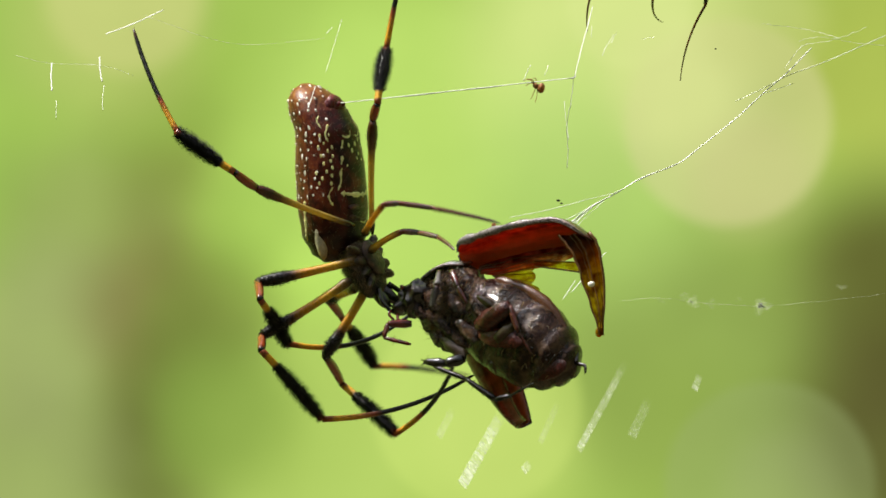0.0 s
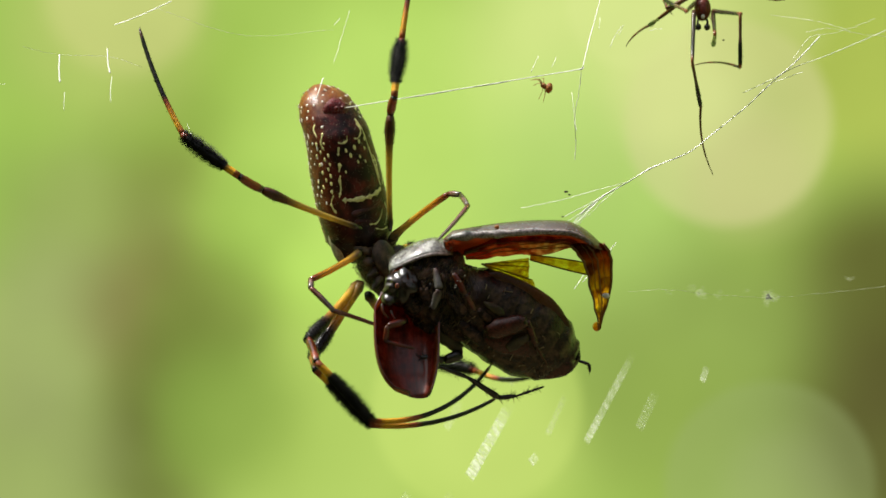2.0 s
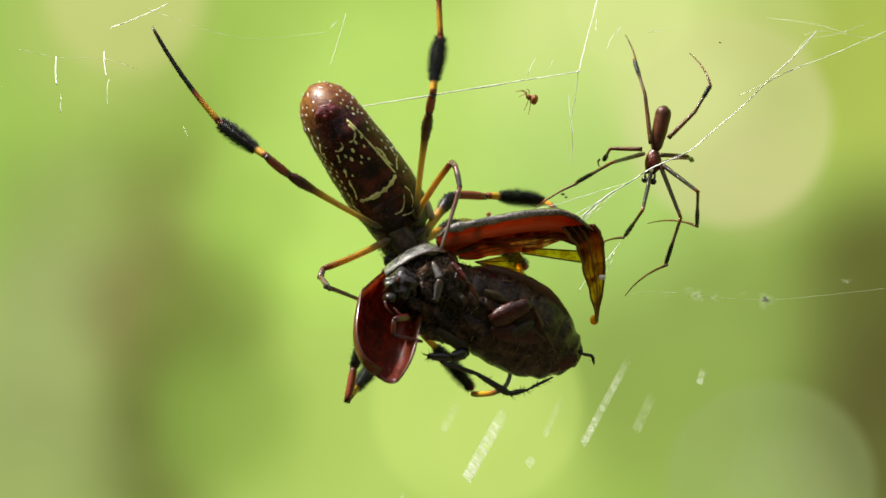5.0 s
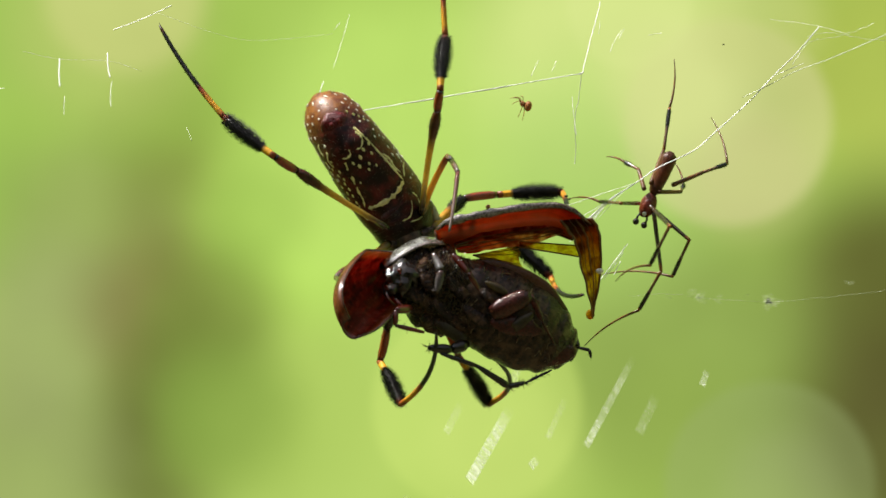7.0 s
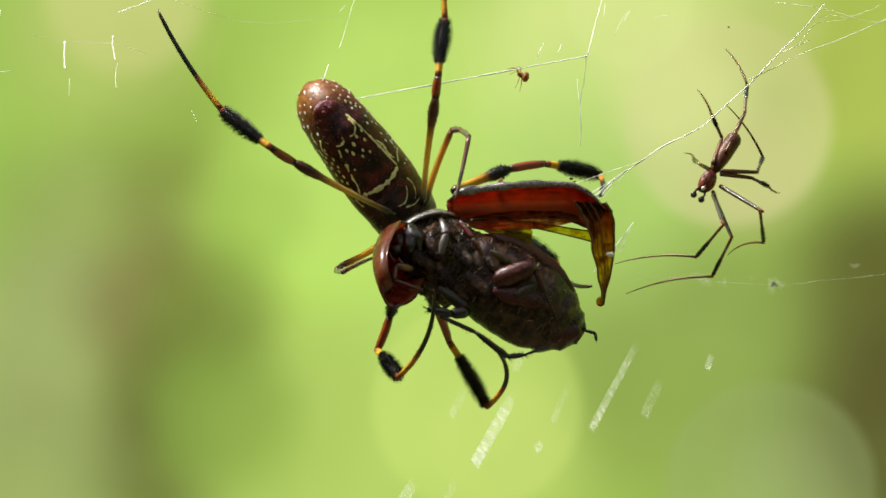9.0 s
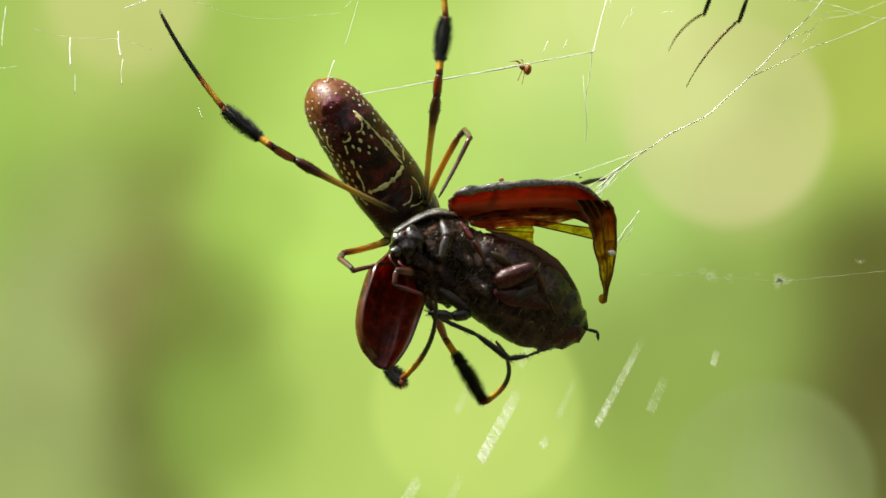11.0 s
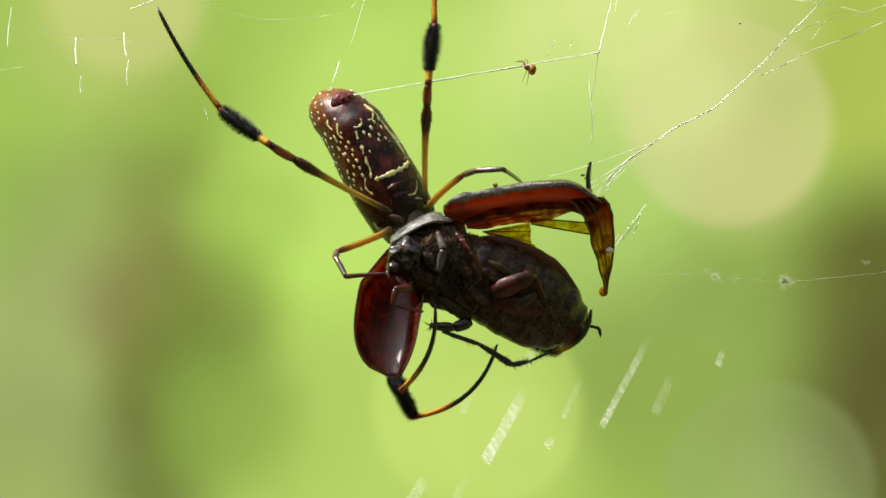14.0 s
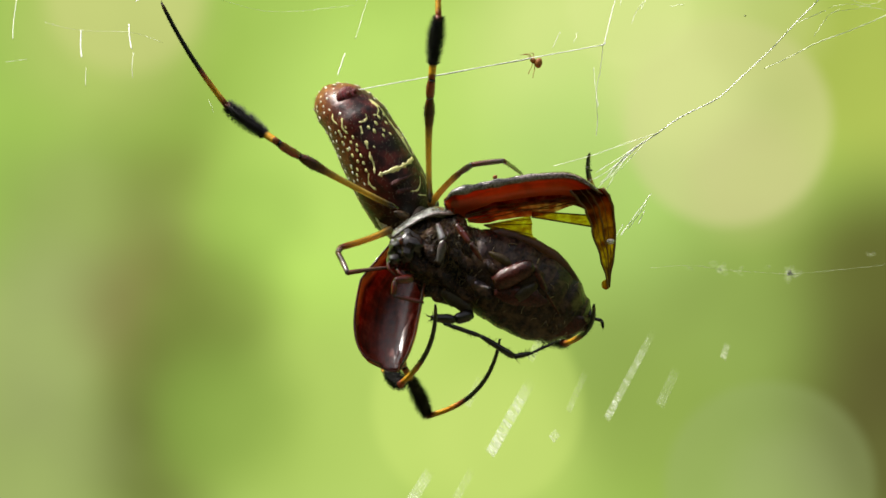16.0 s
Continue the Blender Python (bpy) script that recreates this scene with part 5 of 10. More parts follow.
    line = new("dragline")
    tagged(line, "single pale silk thread from the spinnerets", "silk thread")
    s = Shape()
    face = Vector((0.32, -0.75, -0.58))
    flat_thread(s, [Vector((i * 20, 0, 0)) for i in range(23)], [0.75] * 23, face)
    flat_thread(s, [Vector((130 + i * 18, 0, 0.9 + 0.5 * math.sin(i))) for i in range(11)], [0.5] * 11, face)
    for _ in range(26):
        s.blob((rng.uniform(0, 430), 0, 0), (Vector((1.6, 0, 0)), Vector((0, 0.9, 0)), Vector((0, 0, 0.9))), 4, 6)
    part("thread", s, [silk_bright], line)
    return web, line, stay


web, dragline, stay = silk_web()


def motions():
    """Keys all that moves: pieces in millimetres and degrees, in the space of the thing that carries them."""
    walk(spider, [
        (0, mm(-12.52, 1.60, 1500.88, 0.0, -0.0, 0.0)), (0.5, mm(-11.56, 1.60, 1500.72, 0.0, -0.0, 0.0)),
        (1, mm(-11.56, 1.60, 1500.48, 0.0, -0.0, 0.0)), (1.5, mm(-10.75, 1.60, 1500.88, 0.0, -0.0, 0.0)),
        (2, mm(-9.95, 1.60, 1501.28, 0.0, -0.0, 0.0)), (2.5, mm(-8.99, 1.60, 1502.09, 0.0, -0.0, 0.0)),
        (3, mm(-7.54, 1.60, 1503.29, 0.0, -0.0, 0.0)), (3.5, mm(-7.14, 1.60, 1504.09, 0.0, -0.0, 0.0)),
        (4, mm(-7.38, 1.60, 1503.69, 0.0, -0.0, 0.0)), (6.5, mm(-4.98, 1.60, 1504.49, 0.0, -0.0, 0.0)),
        (7, mm(-5.54, 1.60, 1504.09, 0.0, -0.0, 0.0)), (7.5, mm(-6.34, 1.60, 1504.09, 0.0, -0.0, 0.0)),
        (8, mm(-6.10, 1.60, 1504.90, 0.0, -0.0, 0.0)), (8.5, mm(-5.30, 1.60, 1506.10, 0.0, -0.0, 0.0)),
        (9, mm(-5.30, 1.60, 1506.10, 0.0, -0.0, 0.0)), (11.5, mm(-4.98, 1.60, 1505.86, 0.0, -0.0, 0.0)),
        (12, mm(-5.30, 1.60, 1505.30, 0.0, -0.0, 0.0)), (12.5, mm(-5.35, 1.60, 1505.08, 0.0, -0.0, 0.0)),
        (13, mm(-4.98, 1.60, 1505.30, 0.0, -0.0, 0.0)), (13.5, mm(-4.60, 1.60, 1505.91, 0.0, -0.0, 0.0)),
        (14, mm(-4.98, 1.60, 1505.54, 0.0, -0.0, 0.0)), (14.5, mm(-5.12, 1.60, 1505.17, 0.0, -0.0, 0.0)),
        (15, mm(-5.02, 1.60, 1505.79, 0.0, -0.0, 0.0)), (15.5, mm(-4.62, 1.60, 1506.65, 0.0, -0.0, 0.0)),
        (16, mm(-4.33, 1.60, 1506.10, 0.0, -0.0, 0.0))])
    walk(abdomen, [
        (0, mm(-2.73, 2.00, -0.43, -3.7, -2.6, 55.1)), (0.5, mm(-3.06, 2.00, 0.08, -3.1, -2.4, 52.1)), (1, mm(-2.89, 2.00, 0.19, -3.2, -2.7, 50.1)),
        (1.5, mm(-2.64, 2.00, -0.61, -5.1, -5.7, 42.3)), (2, mm(-1.72, 2.00, -0.72, 1.3, -14.1, 25.8)),
        (2.5, mm(-0.14, 2.00, -0.22, 11.8, -27.8, 9.1)), (3, mm(0.51, 2.00, 0.30, 16.0, -33.6, -0.0)),
        (3.5, mm(0.80, 2.00, -0.42, 19.3, -33.5, -6.0)), (4, mm(1.10, 2.00, -0.29, 19.1, -31.6, -5.9)),
        (6.5, mm(0.90, 2.00, -1.02, 16.0, -37.2, 0.0)), (7, mm(1.01, 2.00, -1.48, 16.0, -35.3, 0.0)), (7.5, mm(0.73, 2.00, -1.39, 16.0, -39.6, 0.0)),
        (8, mm(0.65, 2.00, -0.96, 16.0, -38.8, 0.0)), (8.5, mm(0.01, 2.00, -1.47, 16.0, -37.5, 0.0)), (9, mm(0.15, 2.00, -1.44, 16.0, -37.1, 0.0)),
        (11.5, mm(0.40, 2.00, -1.67, 6.7, -33.3, 6.0)), (12, mm(0.13, 2.00, -2.11, 0.1, -30.1, 11.6)),
        (12.5, mm(0.06, 2.00, -2.15, -5.7, -26.6, 16.8)), (13, mm(-0.58, 2.00, -2.35, -18.9, -19.5, 29.9)),
        (13.5, mm(-0.27, 2.00, -2.21, -19.5, -20.6, 30.1)), (14, mm(0.01, 2.00, -2.16, -20.9, -22.7, 30.6)),
        (14.5, mm(-0.48, 2.00, -2.12, -18.4, -18.8, 29.7)), (15, mm(-0.54, 2.00, -2.17, -18.8, -19.4, 29.9)),
        (15.5, mm(-0.24, 2.00, -2.13, -20.3, -21.8, 30.4)), (16, mm(-0.32, 2.00, -2.20, -20.0, -21.4, 30.3))])
    walk(prosoma, [
        (0, mm(0.00, 0.00, 0.00, -157.7, 14.9, -122.1)), (0.5, mm(0.00, 0.00, 0.00, -159.7, 15.1, -125.3)),
        (1, mm(0.00, 0.00, 0.00, -162.2, 14.4, -127.7)), (1.5, mm(0.00, 0.00, 0.00, -163.5, 17.5, -135.4)),
        (2, mm(0.00, 0.00, 0.00, -171.0, 18.6, -153.5)), (2.5, mm(0.00, 0.00, 0.00, -176.5, 23.5, -171.3)),
        (3, mm(0.00, 0.00, 0.00, -180.0, 17.4, -180.0)), (3.5, mm(0.00, 0.00, 0.00, 178.1, 20.5, 174.7)),
        (4, mm(0.00, 0.00, 0.00, 178.1, 20.5, 174.7)), (6.5, mm(0.00, 0.00, 0.00, -180.0, 16.0, -180.0)),
        (7, mm(0.00, 0.00, 0.00, -180.0, 17.4, -180.0)), (7.5, mm(0.00, 0.00, 0.00, -180.0, 20.6, -180.0)),
        (8, mm(0.00, 0.00, 0.00, -180.0, 18.6, -180.0)), (8.5, mm(0.00, 0.00, 0.00, -180.0, 16.7, -180.0)),
        (9, mm(0.00, 0.00, 0.00, -180.0, 16.7, -180.0)), (11.5, mm(0.00, 0.00, 0.00, -178.5, 16.6, -174.8)),
        (12, mm(0.00, 0.00, 0.00, -177.0, 16.4, -169.6)), (12.5, mm(0.00, 0.00, 0.00, -175.7, 15.8, -164.4)),
        (13, mm(0.00, 0.00, 0.00, -172.3, 14.1, -151.0)), (13.5, mm(0.00, 0.00, 0.00, -172.5, 13.9, -151.1)),
        (14, mm(0.00, 0.00, 0.00, -172.6, 13.6, -151.1)), (14.5, mm(0.00, 0.00, 0.00, -172.6, 13.6, -151.1)),
        (15, mm(0.00, 0.00, 0.00, -172.6, 13.6, -151.1)), (15.5, mm(0.00, 0.00, 0.00, -172.6, 13.6, -151.1)),
        (16, mm(0.00, 0.00, 0.00, -172.6, 13.5, -151.1))])
    walk(leg["a"][0], [
        (0, mm(0.13, -5.20, 2.37, 170.2, -18.8, -151.8)), (0.5, mm(-0.68, -5.20, 2.53, 169.7, -19.7, -151.8)),
        (1, mm(-0.68, -5.20, 2.62, 169.6, -20.3, -152.2)), (1.5, mm(-0.69, -5.20, 1.98, 169.5, -21.2, -152.9)),
        (2, mm(-1.49, -5.20, 1.58, 170.6, -19.4, -153.6)), (2.5, mm(-1.66, -5.20, 1.17, 167.2, -20.2, -146.7)),
        (3, mm(-1.91, -5.20, -0.03, 166.5, -23.8, -149.2)), (3.5, mm(-1.75, -5.20, -1.23, 167.4, -27.9, -154.5)),
        (4, mm(-1.67, -5.20, -1.07, 166.4, -26.6, -151.7)), (6.5, mm(-2.09, -5.20, -1.24, 170.2, -29.8, -160.8)),
        (7, mm(-1.93, -5.20, -1.23, 167.6, -29.8, -156.2)), (7.5, mm(-1.52, -5.20, -1.23, 171.1, -26.7, -160.7)),
        (8, mm(-1.37, -5.20, -0.84, 170.7, -25.7, -159.4)), (8.5, mm(-1.38, -5.20, -1.25, 173.8, -26.6, -166.4)),
        (9, mm(-1.38, -5.20, -1.25, 173.8, -26.6, -166.4)), (11.5, mm(-1.30, -5.20, -0.62, 180.0, -26.7, 180.0)),
        (12, mm(-1.38, -5.20, -0.45, 173.2, -25.7, -164.6)), (12.5, mm(-1.93, -5.20, -0.25, 172.3, -26.5, -163.1)),
        (13, mm(-2.49, -5.20, -0.05, 171.4, -27.2, -161.7)), (13.5, mm(-2.38, -5.20, -0.18, 170.7, -26.9, -160.2)),
        (14, mm(-2.25, -5.20, -0.29, 170.2, -26.6, -158.8)), (14.5, mm(-2.17, -5.20, -0.33, 170.4, -26.6, -159.3)),
        (15, mm(-2.09, -5.20, -0.38, 170.6, -26.6, -159.7)), (15.5, mm(-2.02, -5.20, -0.42, 170.9, -26.6, -160.2)),
        (16, mm(-1.94, -5.20, -0.46, 171.1, -26.6, -160.7))])
    walk(leg["a"][1], [
        (0, mm(16.12, 0.00, 0.00, -8.0, 12.9, -5.8)), (0.5, mm(16.12, -0.00, 0.00, -6.4, 9.0, -9.1)), (1, mm(16.13, 0.00, 0.00, -6.1, 8.6, -9.5)),
        (1.5, mm(16.14, -0.00, -0.00, -2.9, 4.7, -6.7)), (2, mm(16.14, 0.00, -0.00, -5.0, 7.8, -8.1)),
        (2.5, mm(16.12, 0.00, -0.00, -2.5, 7.9, 13.1)), (3, mm(16.15, -0.00, 0.00, -2.7, 8.3, 10.0)), (3.5, mm(16.19, 0.00, -0.00, -3.5, 8.7, 0.5)),
        (4, mm(16.17, 0.00, 0.00, 0.0, 9.5, 25.1)), (6.5, mm(16.25, -0.00, -0.00, -3.6, 3.6, -28.0)), (7, mm(16.22, 0.00, -0.00, -0.2, 0.3, -16.9)),
        (7.5, mm(16.24, -0.00, -0.00, -8.9, 10.7, -22.9)), (8, mm(16.23, -0.00, -0.00, -4.8, 7.0, -16.0)),
        (8.5, mm(16.29, 0.00, 0.00, -3.1, 4.0, -25.3)), (9, mm(16.29, 0.00, 0.00, -3.1, 4.0, -25.3)),
        (11.5, mm(16.45, 0.00, -0.00, -2.1, 2.6, -39.1)), (12, mm(16.27, 0.00, 0.00, -3.6, 4.6, -23.7)),
        (12.5, mm(16.26, 0.00, -0.00, -3.0, 3.9, -22.4)), (13, mm(16.24, 0.00, -0.00, -2.4, 3.1, -21.3)),
        (13.5, mm(16.23, -0.00, -0.00, -1.9, 2.6, -18.3)), (14, mm(16.22, 0.00, -0.00, -1.5, 2.3, -15.3)),
        (14.5, mm(16.23, 0.00, -0.00, -1.8, 2.6, -16.6)), (15, mm(16.23, 0.00, -0.00, -2.1, 2.9, -17.8)),
        (15.5, mm(16.23, 0.00, 0.00, -2.3, 3.1, -19.1)), (16, mm(16.24, 0.00, -0.00, -2.6, 3.4, -20.3))])
    walk(leg["a"][2], [
        (0, mm(20.24, -0.42, -0.95, -0.0, 13.9, 26.5)), (0.5, mm(20.27, -0.66, -0.67, 2.0, 11.4, 36.3)),
        (1, mm(20.27, -0.70, -0.63, 1.9, 10.8, 35.8)), (1.5, mm(20.35, -0.50, -0.35, 2.9, 8.3, 44.7)), (2, mm(20.32, -0.59, -0.58, 1.3, 14.7, 30.0)),
        (2.5, mm(20.24, 0.96, -0.59, 2.6, 9.2, 46.9)), (3, mm(20.32, 0.74, -0.62, 1.7, 4.3, 49.8)), (3.5, mm(20.42, 0.04, -0.65, 2.9, 4.9, 53.1)),
        (4, mm(20.05, 1.81, -0.72, 3.2, 4.6, 59.7)), (6.5, mm(20.02, -2.01, -0.27, 1.9, 5.6, 35.4)), (7, mm(20.30, -1.24, -0.02, 2.1, 5.1, 43.2)),
        (7.5, mm(20.11, -1.63, -0.80, 2.2, 5.7, 38.5)), (8, mm(20.30, -1.17, -0.52, 3.5, 9.6, 38.6)), (8.5, mm(20.15, -1.83, -0.30, 3.9, 9.1, 35.6)),
        (9, mm(20.15, -1.83, -0.30, 3.9, 9.1, 35.6)), (11.5, mm(19.78, -2.71, -0.19, 5.0, 10.3, 26.0)),
        (12, mm(20.18, -1.71, -0.35, 4.2, 9.4, 38.1)), (12.5, mm(20.20, -1.62, -0.29, 4.1, 8.4, 41.2)),
        (13, mm(20.22, -1.55, -0.23, 3.9, 7.5, 44.1)), (13.5, mm(20.28, -1.34, -0.20, 3.6, 7.1, 44.5)),
        (14, mm(20.34, -1.13, -0.17, 3.2, 6.6, 44.8)), (14.5, mm(20.31, -1.22, -0.19, 3.2, 6.8, 43.3)),
        (15, mm(20.29, -1.31, -0.21, 3.1, 7.1, 41.8)), (15.5, mm(20.26, -1.39, -0.23, 3.0, 7.4, 40.2)),
        (16, mm(20.24, -1.48, -0.26, 2.9, 7.5, 38.5))])
    walk(leg["a"][3], [
        (0, mm(28.51, 3.71, -3.22, 17.7, 41.6, 52.3)), (0.5, mm(27.89, 4.94, -2.57, 14.7, 42.2, 47.7)),
        (1, mm(27.96, 4.84, -2.45, 14.7, 41.2, 47.6)), (1.5, mm(27.24, 6.31, -1.76, 11.0, 41.3, 41.5)),
        (2, mm(28.35, 4.04, -3.01, 14.7, 43.3, 45.7)), (2.5, mm(26.80, 7.96, -2.14, 12.2, 38.0, 50.4)), (3, mm(26.63, 8.21, -1.36, 8.3, 33.0, 42.8)),
        (3.5, mm(26.35, 7.95, -1.50, 5.7, 24.3, 36.0)), (4, mm(25.07, 10.39, -1.51, 3.8, 25.8, 33.8)),
        (6.5, mm(27.96, 3.63, -1.22, 6.9, 21.0, 35.3)), (7, mm(27.43, 5.44, -0.90, 6.5, 21.3, 38.0)), (7.5, mm(27.76, 4.45, -1.76, 6.6, 28.0, 31.0)),
        (8, mm(27.86, 4.86, -2.15, 7.3, 28.5, 33.5)), (8.5, mm(28.08, 3.84, -1.86, 5.0, 29.3, 22.3)), (9, mm(28.08, 3.84, -1.86, 5.0, 29.3, 22.3)),
        (11.5, mm(28.57, 1.59, -1.98, 6.1, 28.7, 12.5)), (12, mm(27.84, 4.29, -1.96, 4.2, 29.4, 22.3)),
        (12.5, mm(27.56, 4.82, -1.73, 4.4, 29.0, 24.1)), (13, mm(27.27, 5.28, -1.52, 4.6, 28.6, 25.7)),
        (13.5, mm(27.28, 5.54, -1.42, 4.5, 28.9, 26.8)), (14, mm(27.29, 5.79, -1.31, 4.4, 29.2, 27.7)),
        (14.5, mm(27.43, 5.50, -1.36, 3.8, 29.3, 26.2)), (15, mm(27.58, 5.21, -1.43, 3.1, 29.4, 24.4)),
        (15.5, mm(27.72, 4.90, -1.49, 2.2, 29.6, 22.1)), (16, mm(27.87, 4.57, -1.54, 0.0, 29.8, 17.2))])
    walk(leg["b"][0], [
        (0, mm(2.58, -4.80, 1.18, 87.8, -74.9, -87.8)), (0.5, mm(2.41, -4.80, 1.58, 87.1, -71.9, -87.2)),
        (1, mm(2.81, -4.80, 1.82, 92.0, -73.9, -92.0)), (1.5, mm(2.01, -4.80, 1.18, 0.0, -89.2, 0.0)),
        (2, mm(2.56, -4.80, 1.18, 89.2, -82.0, -89.2)), (2.5, mm(3.18, -4.80, 2.37, 86.8, -58.2, -87.3)),
        (3, mm(3.09, -4.80, 1.96, 85.2, -58.2, -85.9)), (3.5, mm(2.93, -4.80, 1.55, 77.8, -55.6, -79.9)),
        (4, mm(2.93, -4.80, 1.16, 77.1, -55.6, -79.3)), (6.5, mm(2.51, -4.80, 0.75, 72.9, -61.1, -74.9)),
        (7, mm(2.52, -4.80, 0.92, 72.5, -58.3, -75.0)), (7.5, mm(2.29, -4.80, 0.76, 73.3, -59.4, -75.5)),
        (8, mm(2.52, -4.80, 0.75, 74.0, -61.1, -75.9)), (8.5, mm(2.28, -4.80, 0.18, 74.3, -62.3, -76.0)),
        (9, mm(2.48, -4.80, 0.29, 75.0, -61.6, -76.8)), (11.5, mm(2.59, -4.80, 0.98, 78.1, -58.2, -79.9)),
        (12, mm(2.67, -4.80, 0.98, 79.6, -56.6, -81.3)), (12.5, mm(2.59, -4.80, 0.99, 82.5, -56.6, -83.7)),
        (13, mm(2.51, -4.80, 0.98, 85.5, -56.6, -86.3)), (13.5, mm(2.51, -4.80, 0.86, 86.8, -55.8, -87.3)),
        (14, mm(2.51, -4.80, 0.74, 87.9, -55.0, -88.3)), (14.5, mm(2.51, -4.80, 0.69, 88.3, -56.2, -88.6)),
        (15, mm(2.51, -4.80, 0.62, 88.8, -57.4, -89.0)), (15.5, mm(2.51, -4.80, 0.55, 89.3, -58.6, -89.4)),
        (16, mm(2.51, -4.80, 0.50, 89.8, -59.9, -89.8))])
    walk(leg["b"][1], [
        (0, mm(16.55, 0.00, -0.00, -11.8, 12.2, -29.7)), (0.5, mm(16.53, 0.00, 0.00, -7.9, 10.2, -19.9)),
        (1, mm(16.54, 0.00, -0.00, -8.0, 11.4, -19.3)), (1.5, mm(16.70, 0.00, 0.00, -9.4, 10.4, -42.6)),
        (2, mm(16.61, 0.00, 0.00, -8.3, 10.8, -29.9)), (2.5, mm(16.45, -0.00, -0.00, -4.4, 7.7, 1.7)), (3, mm(16.44, -0.00, -0.00, -2.3, 3.9, 0.9)),
        (3.5, mm(16.44, -0.00, 0.00, -1.7, 3.0, 4.0)), (4, mm(16.45, 0.00, -0.00, -2.4, 4.2, 4.5)), (6.5, mm(16.45, -0.00, 0.00, -0.2, 0.3, -2.4)),
        (7, mm(16.45, 0.00, -0.00, 0.4, -1.2, 11.6)), (7.5, mm(16.46, -0.00, -0.00, -0.3, 0.9, 11.4)), (8, mm(16.45, 0.00, -0.00, 0.0, -0.3, 28.0)),
        (8.5, mm(16.44, -0.00, -0.00, 0.0, 0.1, 26.8)), (9, mm(16.44, -0.00, 0.00, -0.0, 0.0, 25.7)),
        (11.5, mm(16.42, -0.00, 0.00, 0.0, -0.4, 26.8)), (12, mm(16.43, 0.00, 0.00, 0.0, 1.6, 33.0)),
        (12.5, mm(16.43, 0.00, -0.00, -0.1, 2.5, 29.9)), (13, mm(16.42, -0.00, 0.00, -0.3, 3.4, 28.8)),
        (13.5, mm(16.42, -0.00, 0.00, -0.7, 2.7, 19.4)), (14, mm(16.42, 0.00, 0.00, -0.7, 1.9, 14.6)),
        (14.5, mm(16.43, -0.00, 0.00, -1.1, 2.6, 10.3)), (15, mm(16.42, -0.00, 0.00, -1.6, 3.2, 6.4)), (15.5, mm(16.41, 0.00, 0.00, -2.1, 3.8, 2.6)),
        (16, mm(16.42, -0.00, 0.00, -2.7, 4.4, -1.0))])
    walk(leg["b"][2], [
        (0, mm(19.16, -1.49, -0.65, 3.4, 7.3, 40.3)), (0.5, mm(19.36, -1.03, -0.54, 3.1, 7.0, 42.0)), (1, mm(19.37, -0.99, -0.60, 3.7, 7.8, 41.5)),
        (1.5, mm(18.93, -2.05, -0.56, 2.9, 6.1, 25.3)), (2, mm(19.22, -1.50, -0.57, 2.5, 6.3, 29.8)), (2.5, mm(19.46, 0.09, -0.41, 0.6, 2.4, 46.1)),
        (3, mm(19.47, 0.05, -0.21, 0.9, 3.6, 45.3)), (3.5, mm(19.46, 0.21, -0.16, 0.3, 0.7, 55.5)), (4, mm(19.47, 0.24, -0.22, -0.0, -0.1, 55.6)),
        (6.5, mm(19.49, -0.13, -0.02, -1.0, -2.4, 50.1)), (7, mm(19.43, 0.61, 0.06, -1.8, -3.4, 58.9)),
        (7.5, mm(19.44, 0.60, -0.05, -1.0, -2.1, 54.2)), (8, mm(19.17, 1.44, 0.02, -0.6, -1.5, 50.0)),
        (8.5, mm(19.19, 1.39, -0.00, -0.2, -0.6, 48.7)), (9, mm(19.21, 1.33, -0.00, -0.2, -0.5, 49.5)),
        (11.5, mm(19.16, 1.38, 0.02, -0.1, -0.2, 53.3)), (12, mm(19.00, 1.67, -0.08, -0.1, -0.2, 55.2)),
        (12.5, mm(19.08, 1.53, -0.13, 0.4, 1.0, 55.5)), (13, mm(19.10, 1.47, -0.18, 0.9, 2.3, 55.7)), (13.5, mm(19.28, 1.01, -0.14, 1.1, 3.4, 52.8)),
        (14, mm(19.36, 0.77, -0.10, 1.1, 4.5, 48.8)), (14.5, mm(19.41, 0.54, -0.14, 1.0, 4.9, 45.8)), (15, mm(19.43, 0.34, -0.17, 0.9, 5.3, 42.4)),
        (15.5, mm(19.43, 0.14, -0.20, 0.7, 5.7, 38.4)), (16, mm(19.44, -0.05, -0.23, 0.0, 6.2, 30.1))])
